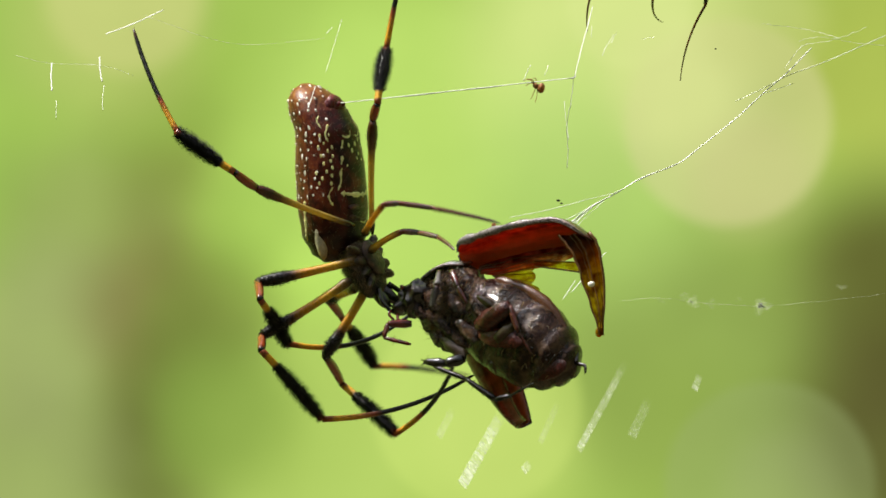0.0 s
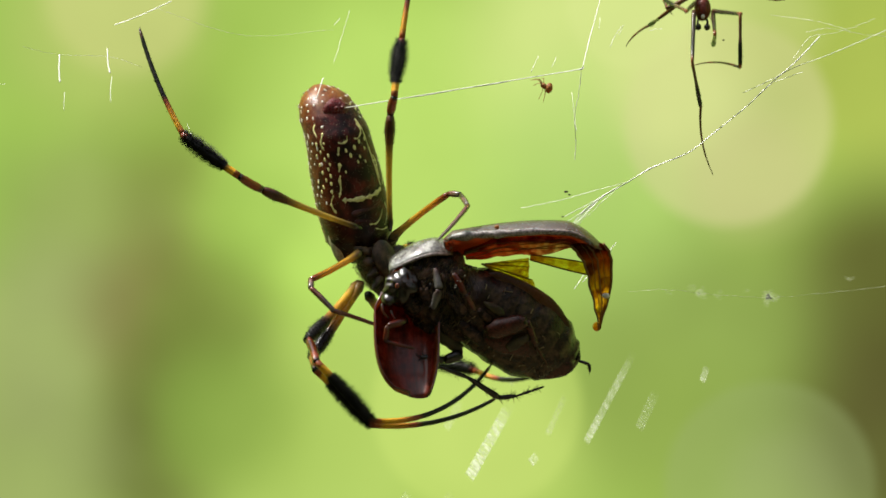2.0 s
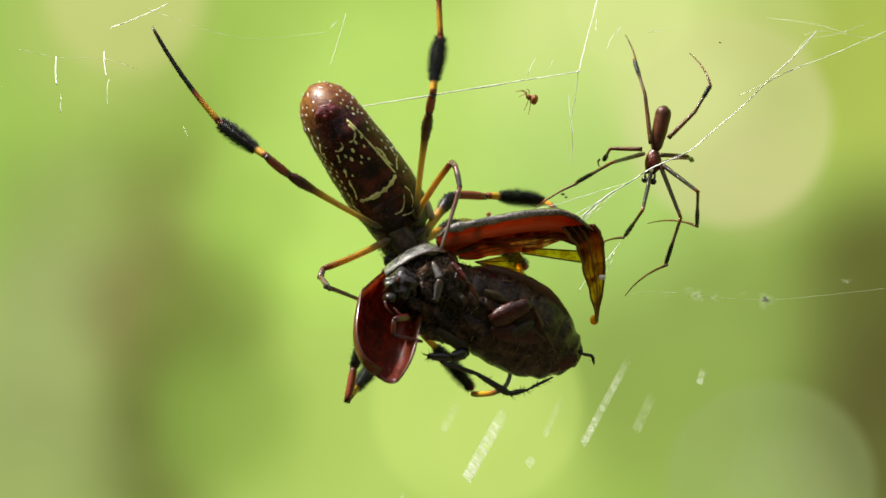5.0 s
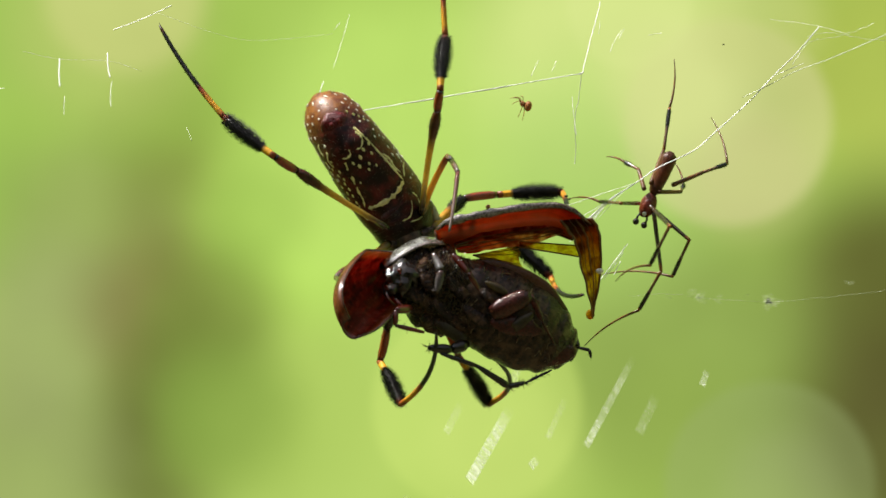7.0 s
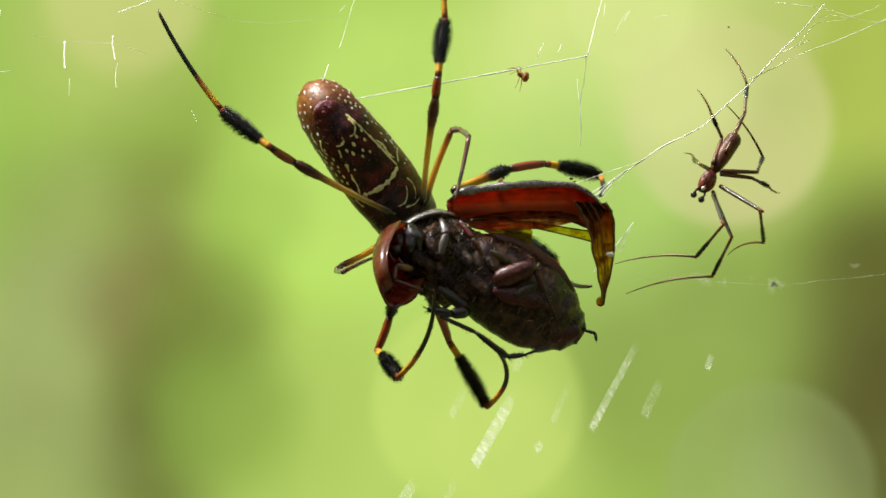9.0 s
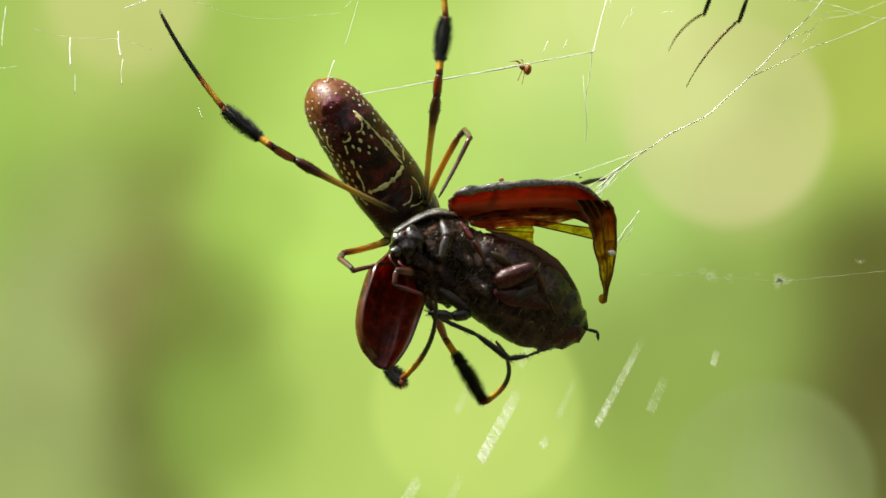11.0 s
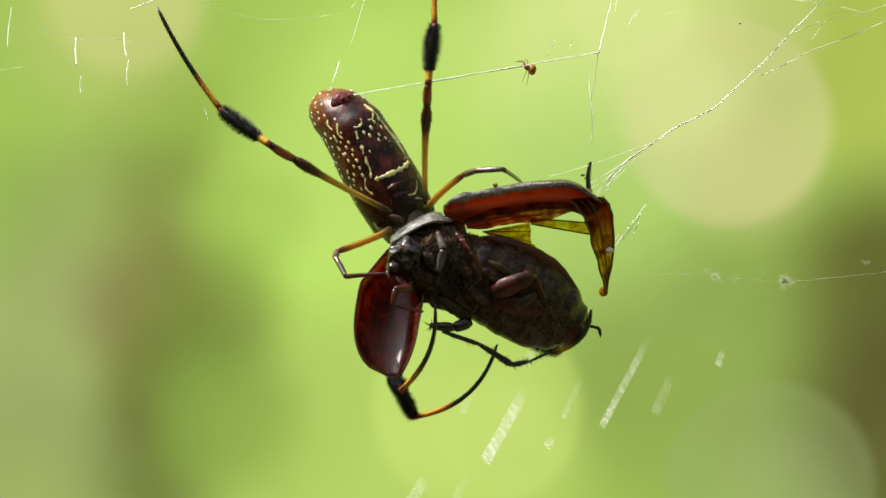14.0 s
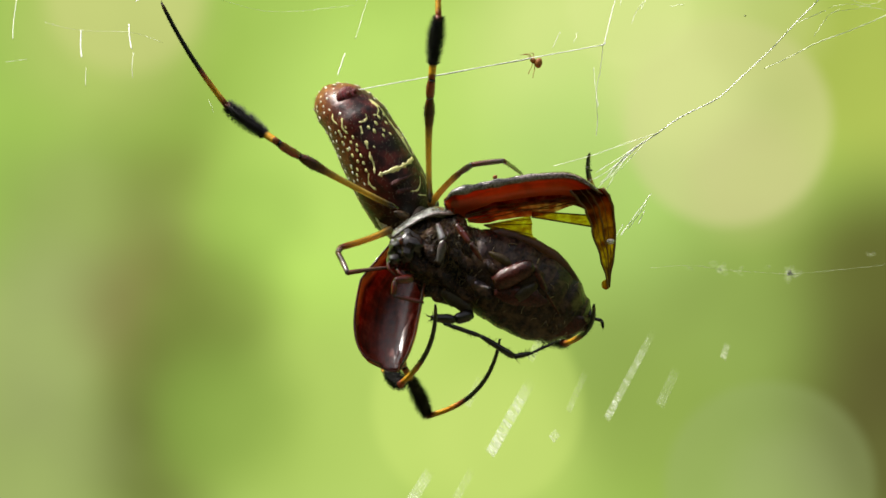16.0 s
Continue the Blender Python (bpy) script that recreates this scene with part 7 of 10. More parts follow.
    walk(leg["d"][1], [
        (0, mm(15.15, 0.00, 0.00, 94.2, -22.6, -91.6)), (0.5, mm(14.90, -0.00, -0.00, 94.2, -28.2, -71.6)),
        (1, mm(14.85, -0.00, 0.00, 75.7, -26.0, -50.4)), (1.5, mm(14.87, -0.00, -0.00, 82.9, -32.2, -58.4)),
        (2, mm(14.84, 0.00, 0.00, 62.4, -28.6, -29.8)), (2.5, mm(14.31, 0.00, -0.00, -90.0, -39.0, 12.6)),
        (3, mm(14.90, -0.00, -0.00, -35.7, -22.7, -7.8)), (3.5, mm(15.29, 0.00, 0.00, -17.2, -12.1, 2.2)),
        (4, mm(15.28, 0.00, -0.00, -13.0, -9.2, 1.9)), (6.5, mm(15.28, 0.00, 0.00, 1.5, 1.8, -13.7)), (7, mm(15.28, 0.00, 0.00, -0.0, 8.8, -54.7)),
        (7.5, mm(15.28, 0.00, -0.00, 2.5, 3.1, -13.7)), (8, mm(15.27, 0.00, 0.00, 1.4, 1.5, -9.0)), (8.5, mm(15.27, 0.00, -0.00, 1.4, 2.0, -22.0)),
        (9, mm(15.27, 0.00, -0.00, 1.4, 2.0, -22.0)), (11.5, mm(15.28, 0.00, -0.00, -7.4, -8.9, -16.7)),
        (12, mm(15.31, 0.00, 0.00, -8.1, -9.3, -12.1)), (12.5, mm(15.32, 0.00, -0.00, -6.5, -9.0, -15.6)),
        (13, mm(15.38, -0.00, 0.00, -38.1, -27.4, 29.6)), (13.5, mm(15.37, -0.00, 0.00, -41.1, -29.7, 31.0)),
        (14, mm(15.37, 0.00, 0.00, -43.9, -31.9, 32.4)), (14.5, mm(15.39, 0.00, 0.00, -40.0, -30.5, 26.3)),
        (15, mm(15.39, -0.00, 0.00, -36.2, -28.9, 20.8)), (15.5, mm(15.37, 0.00, -0.00, -32.5, -27.1, 15.6)),
        (16, mm(15.37, 0.00, 0.00, -28.6, -25.1, 10.7))])
    walk(leg["d"][2], [
        (0, mm(14.99, -5.80, 2.41, -109.7, -38.3, 102.5)), (0.5, mm(16.65, -5.25, 2.97, -107.8, -34.1, 120.6)),
        (1, mm(18.45, -4.34, 2.75, -73.2, -42.7, 111.7)), (1.5, mm(17.67, -4.53, 3.35, -65.6, -43.7, 100.4)),
        (2, mm(19.58, -2.71, 2.98, 0.0, -83.5, 46.1)), (2.5, mm(19.13, 1.08, 4.00, -101.1, -66.8, 22.8)),
        (3, mm(20.73, -0.80, 2.46, -38.6, -44.0, -20.6)), (3.5, mm(21.55, 0.24, 1.34, -18.9, -24.2, -13.9)),
        (4, mm(21.60, 0.21, 1.03, -14.4, -20.1, -16.6)), (6.5, mm(21.55, -1.53, -0.20, -0.8, -6.9, -48.0)),
        (7, mm(18.96, -5.20, -0.99, 0.7, 0.7, -10.6)), (7.5, mm(21.55, -1.53, -0.35, 0.1, 0.3, -28.2)),
        (8, mm(21.64, -1.01, -0.16, -0.1, -0.2, -37.7)), (8.5, mm(21.27, -2.42, -0.23, -2.3, -6.5, -37.0)),
        (9, mm(21.27, -2.42, -0.23, -2.3, -6.5, -37.0)), (11.5, mm(21.40, -1.83, 1.00, -5.4, -19.3, -40.9)),
        (12, mm(21.55, -1.34, 1.04, -11.7, -20.3, -22.6)), (12.5, mm(21.48, -1.73, 1.02, -13.2, -17.5, -13.8)),
        (13, mm(20.34, 2.82, 2.95, -43.9, -29.8, 32.7)), (13.5, mm(20.15, 2.87, 3.17, -45.1, -29.8, 34.2)),
        (14, mm(19.97, 2.92, 3.39, -46.0, -29.7, 35.6)), (14.5, mm(20.35, 2.45, 3.26, -42.6, -29.5, 29.3)),
        (15, mm(20.65, 1.99, 3.11, -39.2, -29.1, 23.4)), (15.5, mm(20.89, 1.54, 2.93, -35.8, -28.5, 17.7)),
        (16, mm(21.11, 1.08, 2.73, -32.2, -27.6, 12.2))])
    walk(leg["d"][3], [
        (0, mm(13.07, 2.84, 9.39, 178.9, 2.0, 151.7)), (0.5, mm(11.91, 2.77, 9.28, -180.0, 3.4, -159.6)),
        (1, mm(15.40, 3.33, 10.38, -158.4, -37.7, -179.6)), (1.5, mm(16.19, 3.49, 11.13, -155.2, -37.0, 170.3)),
        (2, mm(20.44, -1.81, 13.86, -165.6, -20.8, -169.7)), (2.5, mm(23.40, 2.87, 14.79, 159.8, -6.8, 174.8)),
        (3, mm(28.62, -3.77, 10.59, 123.0, -13.4, -168.2)), (3.5, mm(31.93, -2.32, 6.16, 117.9, -16.5, -152.4)),
        (4, mm(32.17, -2.95, 5.06, 113.3, -16.0, -150.1)), (6.5, mm(29.35, -10.19, 1.20, 145.9, -16.7, -167.7)),
        (7, mm(30.46, -7.36, -1.13, 144.2, -11.6, -160.2)), (7.5, mm(31.96, -7.11, -0.41, 160.7, -7.6, -163.3)),
        (8, mm(30.96, -8.21, -0.12, 160.4, -8.7, -165.4)), (8.5, mm(30.63, -9.47, 1.10, 157.8, -10.8, -171.0)),
        (9, mm(30.63, -9.47, 1.10, 157.8, -10.8, -171.0)), (11.5, mm(29.80, -9.12, 4.90, 160.1, -9.8, -172.1)),
        (12, mm(31.77, -5.59, 5.14, 156.5, -12.4, -169.9)), (12.5, mm(32.40, -4.40, 4.56, 156.2, -13.1, -168.8)),
        (13, mm(28.84, 8.26, 8.74, 163.4, -17.9, -166.0)), (13.5, mm(28.50, 8.54, 8.95, 164.0, -17.2, -165.5)),
        (14, mm(28.18, 8.79, 9.15, 164.6, -16.6, -164.9)), (14.5, mm(29.19, 7.41, 9.00, 164.2, -16.7, -167.9)),
        (15, mm(30.00, 6.04, 8.78, 163.6, -16.9, -170.3)), (15.5, mm(30.66, 4.66, 8.51, 162.9, -17.2, -172.5)),
        (16, mm(31.24, 3.27, 8.16, 162.1, -17.5, -174.4))])
    walk(leg["g"][0], [
        (0, mm(-0.41, -2.80, -5.19, 180.0, 32.0, 180.0)), (0.5, mm(-1.69, -2.80, -5.83, -166.1, 34.6, -156.5)),
        (1, mm(-2.17, -2.80, -6.39, -159.8, 39.5, -150.0)), (1.5, mm(-1.14, -2.80, -6.79, -151.3, 37.4, -138.0)),
        (2, mm(-1.54, -2.80, -5.99, -139.5, 43.3, -128.7)), (2.5, mm(-1.31, -2.80, -6.00, -126.2, 35.0, -112.8)),
        (3, mm(-1.95, -2.80, -6.40, -118.8, 27.7, -104.3)), (3.5, mm(-1.16, -2.80, -5.61, -103.7, 40.8, -99.0)),
        (4, mm(-0.92, -2.80, -5.21, -109.6, 40.9, -103.1)), (6.5, mm(-1.73, -2.80, -9.20, 112.3, 29.4, 101.4)),
        (7, mm(-0.77, -2.80, -7.21, 104.6, 32.8, 98.0)), (7.5, mm(-0.36, -2.80, -6.41, 103.5, 40.1, 98.8)),
        (8, mm(-0.21, -2.80, -6.41, 105.0, 44.1, 100.5)), (8.5, mm(-0.21, -2.80, -6.02, 106.4, 40.0, 100.7)),
        (9, mm(-0.21, -2.80, -6.02, 106.4, 40.0, 100.7)), (11.5, mm(-0.13, -2.80, -6.58, 103.4, 53.0, 100.8)),
        (12, mm(-0.21, -2.80, -6.41, 107.1, 55.6, 104.2)), (12.5, mm(-0.17, -2.80, -6.21, 106.5, 59.7, 104.3)),
        (13, mm(-0.13, -2.80, -6.01, 106.3, 64.5, 104.8)), (13.5, mm(-0.13, -2.80, -6.14, 106.3, 64.5, 104.8)),
        (14, mm(-0.13, -2.80, -6.26, 106.3, 64.5, 104.8)), (14.5, mm(-0.29, -2.80, -6.29, 106.4, 64.5, 104.8)),
        (15, mm(-0.45, -2.80, -6.34, 106.4, 64.5, 104.9)), (15.5, mm(-0.61, -2.80, -6.38, 106.4, 64.4, 104.8)),
        (16, mm(-0.77, -2.80, -6.42, 106.3, 64.5, 104.8))])
    walk(leg["g"][1], [
        (0, mm(15.06, 0.00, 0.00, 63.6, -19.7, -80.5)), (0.5, mm(14.81, -0.00, 0.00, 63.3, -22.4, -60.0)),
        (1, mm(14.77, -0.00, 0.00, 54.8, -22.2, -52.4)), (1.5, mm(14.74, -0.00, 0.00, 44.0, -33.6, -28.1)),
        (2, mm(14.76, -0.00, -0.00, 50.8, -17.6, -41.6)), (2.5, mm(14.81, -0.00, -0.00, 36.8, -31.6, -5.9)),
        (3, mm(14.89, 0.00, -0.00, 24.2, -27.0, 14.3)), (3.5, mm(14.88, 0.00, -0.00, 13.1, -9.7, -5.5)),
        (4, mm(14.87, -0.00, -0.00, 21.5, -15.9, -7.7)), (6.5, mm(15.27, -0.00, -0.00, 3.5, 6.5, -30.5)),
        (7, mm(15.25, 0.00, -0.00, 0.0, 0.1, -40.7)), (7.5, mm(15.27, 0.00, 0.00, 3.3, 7.3, -24.5)), (8, mm(15.27, 0.00, 0.00, 4.6, 5.3, -3.6)),
        (8.5, mm(15.24, -0.00, 0.00, 0.0, 7.7, -48.9)), (9, mm(15.24, -0.00, 0.00, 0.0, 7.7, -48.9)), (11.5, mm(15.26, 0.00, 0.00, 7.4, 11.8, -3.8)),
        (12, mm(15.27, 0.00, -0.00, 2.3, 2.5, 9.3)), (12.5, mm(15.26, -0.00, -0.00, 2.6, 3.1, 10.2)), (13, mm(15.23, 0.00, -0.00, 2.7, 3.8, 11.5)),
        (13.5, mm(15.23, 0.00, 0.00, 4.0, 4.9, 14.7)), (14, mm(15.23, 0.00, -0.00, 5.5, 6.1, 17.6)), (14.5, mm(15.24, 0.00, -0.00, 7.5, 8.1, 18.6)),
        (15, mm(15.23, 0.00, 0.00, 9.6, 10.0, 19.6)), (15.5, mm(15.22, 0.00, -0.00, 11.8, 11.9, 20.5)),
        (16, mm(15.23, 0.00, 0.00, 13.9, 13.9, 21.3))])
    walk(leg["g"][2], [
        (0, mm(15.85, -4.70, 1.71, -116.9, -70.9, 115.6)), (0.5, mm(17.15, -4.05, 1.93, -107.6, -70.7, 125.8)),
        (1, mm(17.62, -3.70, 1.91, -101.5, -67.3, 123.3)), (1.5, mm(18.40, -1.96, 2.76, 180.0, -89.6, -147.9)),
        (2, mm(18.36, -3.20, 1.53, -68.1, -51.2, 107.2)), (2.5, mm(19.03, -0.44, 2.62, -60.9, -39.0, 119.7)),
        (3, mm(19.18, 1.09, 2.25, -44.4, -36.0, 118.1)), (3.5, mm(19.79, -0.47, 0.85, -34.6, -34.5, 99.0)),
        (4, mm(19.64, -0.64, 1.37, -24.3, -22.3, 97.4)), (6.5, mm(19.79, -2.67, -0.60, -9.9, 3.1, -131.3)),
        (7, mm(19.24, -3.43, -0.01, 38.5, -18.9, -124.2)), (7.5, mm(20.03, -2.17, -0.67, 49.3, -16.8, -125.1)),
        (8, mm(20.49, -0.33, -0.48, 50.1, -15.4, -122.4)), (8.5, mm(18.64, -3.89, -0.70, 53.1, -16.7, -126.7)),
        (9, mm(18.64, -3.89, -0.70, 53.1, -16.7, -126.7)), (11.5, mm(20.39, -0.34, -1.08, 70.2, -13.1, -121.5)),
        (12, mm(20.44, 0.84, -0.23, 59.4, -11.1, -116.8)), (12.5, mm(20.41, 0.92, -0.29, 63.9, -10.1, -114.3)),
        (13, mm(20.36, 1.04, -0.34, 69.8, -9.2, -111.3)), (13.5, mm(20.28, 1.32, -0.45, 63.1, -9.3, -109.9)),
        (14, mm(20.20, 1.58, -0.56, 57.9, -9.5, -108.7)), (14.5, mm(20.16, 1.66, -0.73, 59.8, -10.1, -108.8)),
        (15, mm(20.09, 1.73, -0.91, 61.1, -10.6, -108.8)), (15.5, mm(20.02, 1.79, -1.08, 62.1, -11.1, -108.8)),
        (16, mm(19.96, 1.85, -1.26, 63.6, -11.7, -108.9))])
    walk(leg["g"][3], [
        (0, mm(13.93, -0.70, 14.50, 180.0, -15.8, 180.0)), (0.5, mm(14.55, -0.45, 14.62, -166.4, -15.2, 156.6)),
        (1, mm(14.78, 0.63, 14.31, -160.0, -13.7, 145.8)), (1.5, mm(18.33, -2.00, 16.06, -172.8, -21.2, -167.1)),
        (2, mm(15.86, 4.90, 12.07, -150.3, -36.6, 170.9)), (2.5, mm(13.79, 8.74, 11.18, -148.0, -28.7, 176.6)),
        (3, mm(14.00, 10.81, 10.25, -139.8, -27.2, 177.5)), (3.5, mm(18.03, 10.59, 8.53, -119.2, -31.1, 154.5)),
        (4, mm(18.02, 11.92, 6.57, -126.0, -17.3, 149.6)), (6.5, mm(11.11, -12.54, -1.32, -162.2, 10.8, -179.0)),
        (7, mm(12.04, -14.02, 4.37, 168.6, -6.9, -177.0)), (7.5, mm(12.59, -12.74, 3.22, 169.6, -6.8, -171.8)),
        (8, mm(13.60, -11.17, 3.04, 169.9, -6.6, -167.7)), (8.5, mm(10.97, -14.18, 3.15, 172.2, -5.9, -175.6)),
        (9, mm(10.97, -14.18, 3.15, 172.2, -5.9, -175.6)), (11.5, mm(13.81, -11.07, 1.85, 168.4, -7.5, -158.6)),
        (12, mm(14.75, -10.43, 2.24, 169.4, -6.9, -155.9)), (12.5, mm(15.22, -10.55, 1.96, 168.9, -7.5, -153.0)),
        (13, mm(15.80, -10.67, 1.69, 168.4, -8.2, -149.3)), (13.5, mm(15.98, -10.51, 1.61, 168.0, -8.4, -149.0)),
        (14, mm(16.15, -10.37, 1.55, 167.5, -8.6, -148.7)), (14.5, mm(16.09, -10.28, 1.50, 167.2, -8.8, -148.5)),
        (15, mm(16.02, -10.21, 1.45, 166.8, -8.9, -148.2)), (15.5, mm(15.95, -10.14, 1.40, 166.5, -9.1, -147.9)),
        (16, mm(15.88, -10.08, 1.34, 166.2, -9.2, -147.6))])
    walk(leg["h"][0], [
        (0, mm(1.93, 0.00, -6.02, 180.0, 58.4, 180.0)), (0.5, mm(0.00, 0.00, -6.10, 147.1, 34.2, 131.1)),
        (1, mm(0.00, 0.00, -6.02, 144.7, 24.7, 120.5)), (1.5, mm(-0.40, 0.00, -6.82, 122.9, 19.0, 101.9)),
        (2, mm(-0.80, 0.00, -7.62, 52.4, 34.1, 66.6)), (2.5, mm(-0.96, 0.00, -5.22, 8.6, 8.2, 46.6)), (3, mm(0.00, 0.00, -4.01, -20.5, -12.0, 60.9)),
        (3.5, mm(2.01, 0.00, -4.01, -25.9, -16.1, 60.2)), (4, mm(2.65, 0.00, -3.61, -23.2, -14.1, 60.4)),
        (6.5, mm(1.44, 0.00, -3.61, -21.7, -20.2, 49.0)), (7, mm(2.01, 0.00, -3.21, -18.4, -16.1, 50.1)),
        (7.5, mm(2.41, 0.00, -2.81, -18.0, -14.1, 53.1)), (8, mm(2.17, 0.00, -3.21, -16.8, -16.2, 47.4)),
        (8.5, mm(2.17, 0.00, -3.61, -16.9, -16.2, 47.4)), (9, mm(2.17, 0.00, -3.61, -16.9, -16.2, 47.4)),
        (11.5, mm(1.85, 0.00, -4.17, 8.8, 7.8, 48.8)), (12, mm(2.17, 0.00, -3.61, 8.8, 7.8, 48.8)), (12.5, mm(2.01, 0.00, -3.61, 17.9, 20.0, 43.2)),
        (13, mm(1.85, 0.00, -3.61, 18.3, 33.1, 31.2)), (13.5, mm(1.85, 0.00, -3.73, 18.3, 33.1, 31.2)),
        (14, mm(1.85, 0.00, -3.85, 18.3, 33.1, 31.2)), (14.5, mm(1.69, 0.00, -3.99, 18.6, 32.0, 32.4)),
        (15, mm(1.52, 0.00, -4.13, 18.7, 30.8, 33.5)), (15.5, mm(1.36, 0.00, -4.27, 18.7, 29.7, 34.4)),
        (16, mm(1.20, 0.00, -4.41, 18.7, 28.6, 35.3))])
    walk(leg["h"][1], [
        (0, mm(11.78, 0.00, 0.00, -53.7, -29.7, 70.0)), (0.5, mm(12.00, 0.00, 0.00, -51.1, -32.0, 28.3)),
        (1, mm(11.98, 0.00, 0.00, -61.4, -22.9, 26.5)), (1.5, mm(11.68, 0.00, 0.00, -47.6, -17.5, 7.0)),
        (2, mm(11.84, 0.00, 0.00, -10.3, -7.0, 6.6)), (2.5, mm(11.75, 0.00, 0.00, -44.3, -21.6, 23.4)), (3, mm(11.74, 0.00, 0.00, -3.1, -1.5, 4.8)),
        (3.5, mm(11.78, 0.00, -0.00, 8.1, 3.8, 8.4)), (4, mm(11.78, 0.00, 0.00, 7.3, 2.5, 13.3)), (6.5, mm(11.83, -0.00, -0.00, 44.3, 13.7, 31.3)),
        (7, mm(11.82, -0.00, -0.00, 34.5, 14.5, 22.5)), (7.5, mm(11.81, -0.00, -0.00, 33.1, 14.0, 18.8)),
        (8, mm(11.82, -0.00, -0.00, 53.2, 17.5, 32.3)), (8.5, mm(11.84, -0.00, 0.00, 52.9, 17.5, 32.2)),
        (9, mm(11.84, -0.00, 0.00, 52.9, 17.5, 32.2)), (11.5, mm(11.81, 0.00, 0.00, 17.5, 9.2, 14.8)), (12, mm(11.81, 0.00, 0.00, 17.5, 9.2, 14.8)),
        (12.5, mm(11.83, 0.00, -0.00, 18.0, 17.9, 6.5)), (13, mm(11.84, 0.00, 0.00, 0.0, 23.6, -25.7)),
        (13.5, mm(11.84, 0.00, -0.00, -0.0, 23.6, -25.7)), (14, mm(11.84, 0.00, -0.00, 0.0, 23.6, -25.7)),
        (14.5, mm(11.84, -0.00, -0.00, 2.3, 23.4, -21.1)), (15, mm(11.84, 0.00, 0.00, 3.2, 23.2, -20.1)),
        (15.5, mm(11.83, 0.00, -0.00, 3.9, 23.1, -19.6)), (16, mm(11.84, -0.00, -0.00, 4.4, 22.9, -19.3))])
    walk(leg["h"][2], [
        (0, mm(14.25, 6.79, 4.13, 71.0, -58.9, -73.6)), (0.5, mm(18.27, 3.37, 4.45, 79.9, -54.2, -120.4)),
        (1, mm(18.83, 3.42, 3.24, 47.4, -74.0, -100.0)), (1.5, mm(19.48, 0.96, 2.47, 41.5, -49.3, -117.0)),
        (2, mm(20.08, 0.96, 1.02, 44.1, -33.2, -110.0)), (2.5, mm(18.81, 3.05, 3.04, -28.5, 51.8, -80.5)),
        (3, mm(20.00, 0.69, 0.22, -78.5, 51.6, -139.7)), (3.5, mm(19.97, 1.20, -0.55, -64.5, 34.4, -131.4)),
        (4, mm(19.58, 1.85, -0.36, -57.7, 34.5, -127.9)), (6.5, mm(18.49, 4.05, -1.90, 0.0, 68.9, -45.1)),
        (7, mm(19.24, 3.07, -2.08, -38.4, 57.6, -90.7)), (7.5, mm(19.43, 2.59, -2.01, -36.5, 56.5, -92.5)),
        (8, mm(18.39, 4.15, -2.45, -35.2, 49.3, -87.9)), (8.5, mm(18.41, 4.14, -2.45, -30.3, 50.5, -82.1)),
        (9, mm(18.41, 4.14, -2.45, -30.3, 50.5, -82.1)), (11.5, mm(19.75, 2.10, -1.34, -19.5, 16.8, -99.0)),
        (12, mm(19.75, 2.10, -1.34, -20.8, 18.8, -97.9)), (12.5, mm(19.77, 0.91, -2.58, -0.8, 0.6, -90.3)),
        (13, mm(18.73, -3.32, -3.34, 18.6, -13.9, -80.2)), (13.5, mm(18.73, -3.32, -3.35, 16.6, -12.1, -80.5)),
        (14, mm(18.73, -3.32, -3.34, 14.6, -10.5, -80.6)), (14.5, mm(19.01, -2.77, -3.32, 14.0, -10.6, -80.6)),
        (15, mm(19.07, -2.64, -3.30, 13.2, -10.5, -80.4)), (15.5, mm(19.10, -2.58, -3.29, 12.3, -10.3, -80.2)),
        (16, mm(19.14, -2.56, -3.27, 11.7, -10.2, -79.9))])
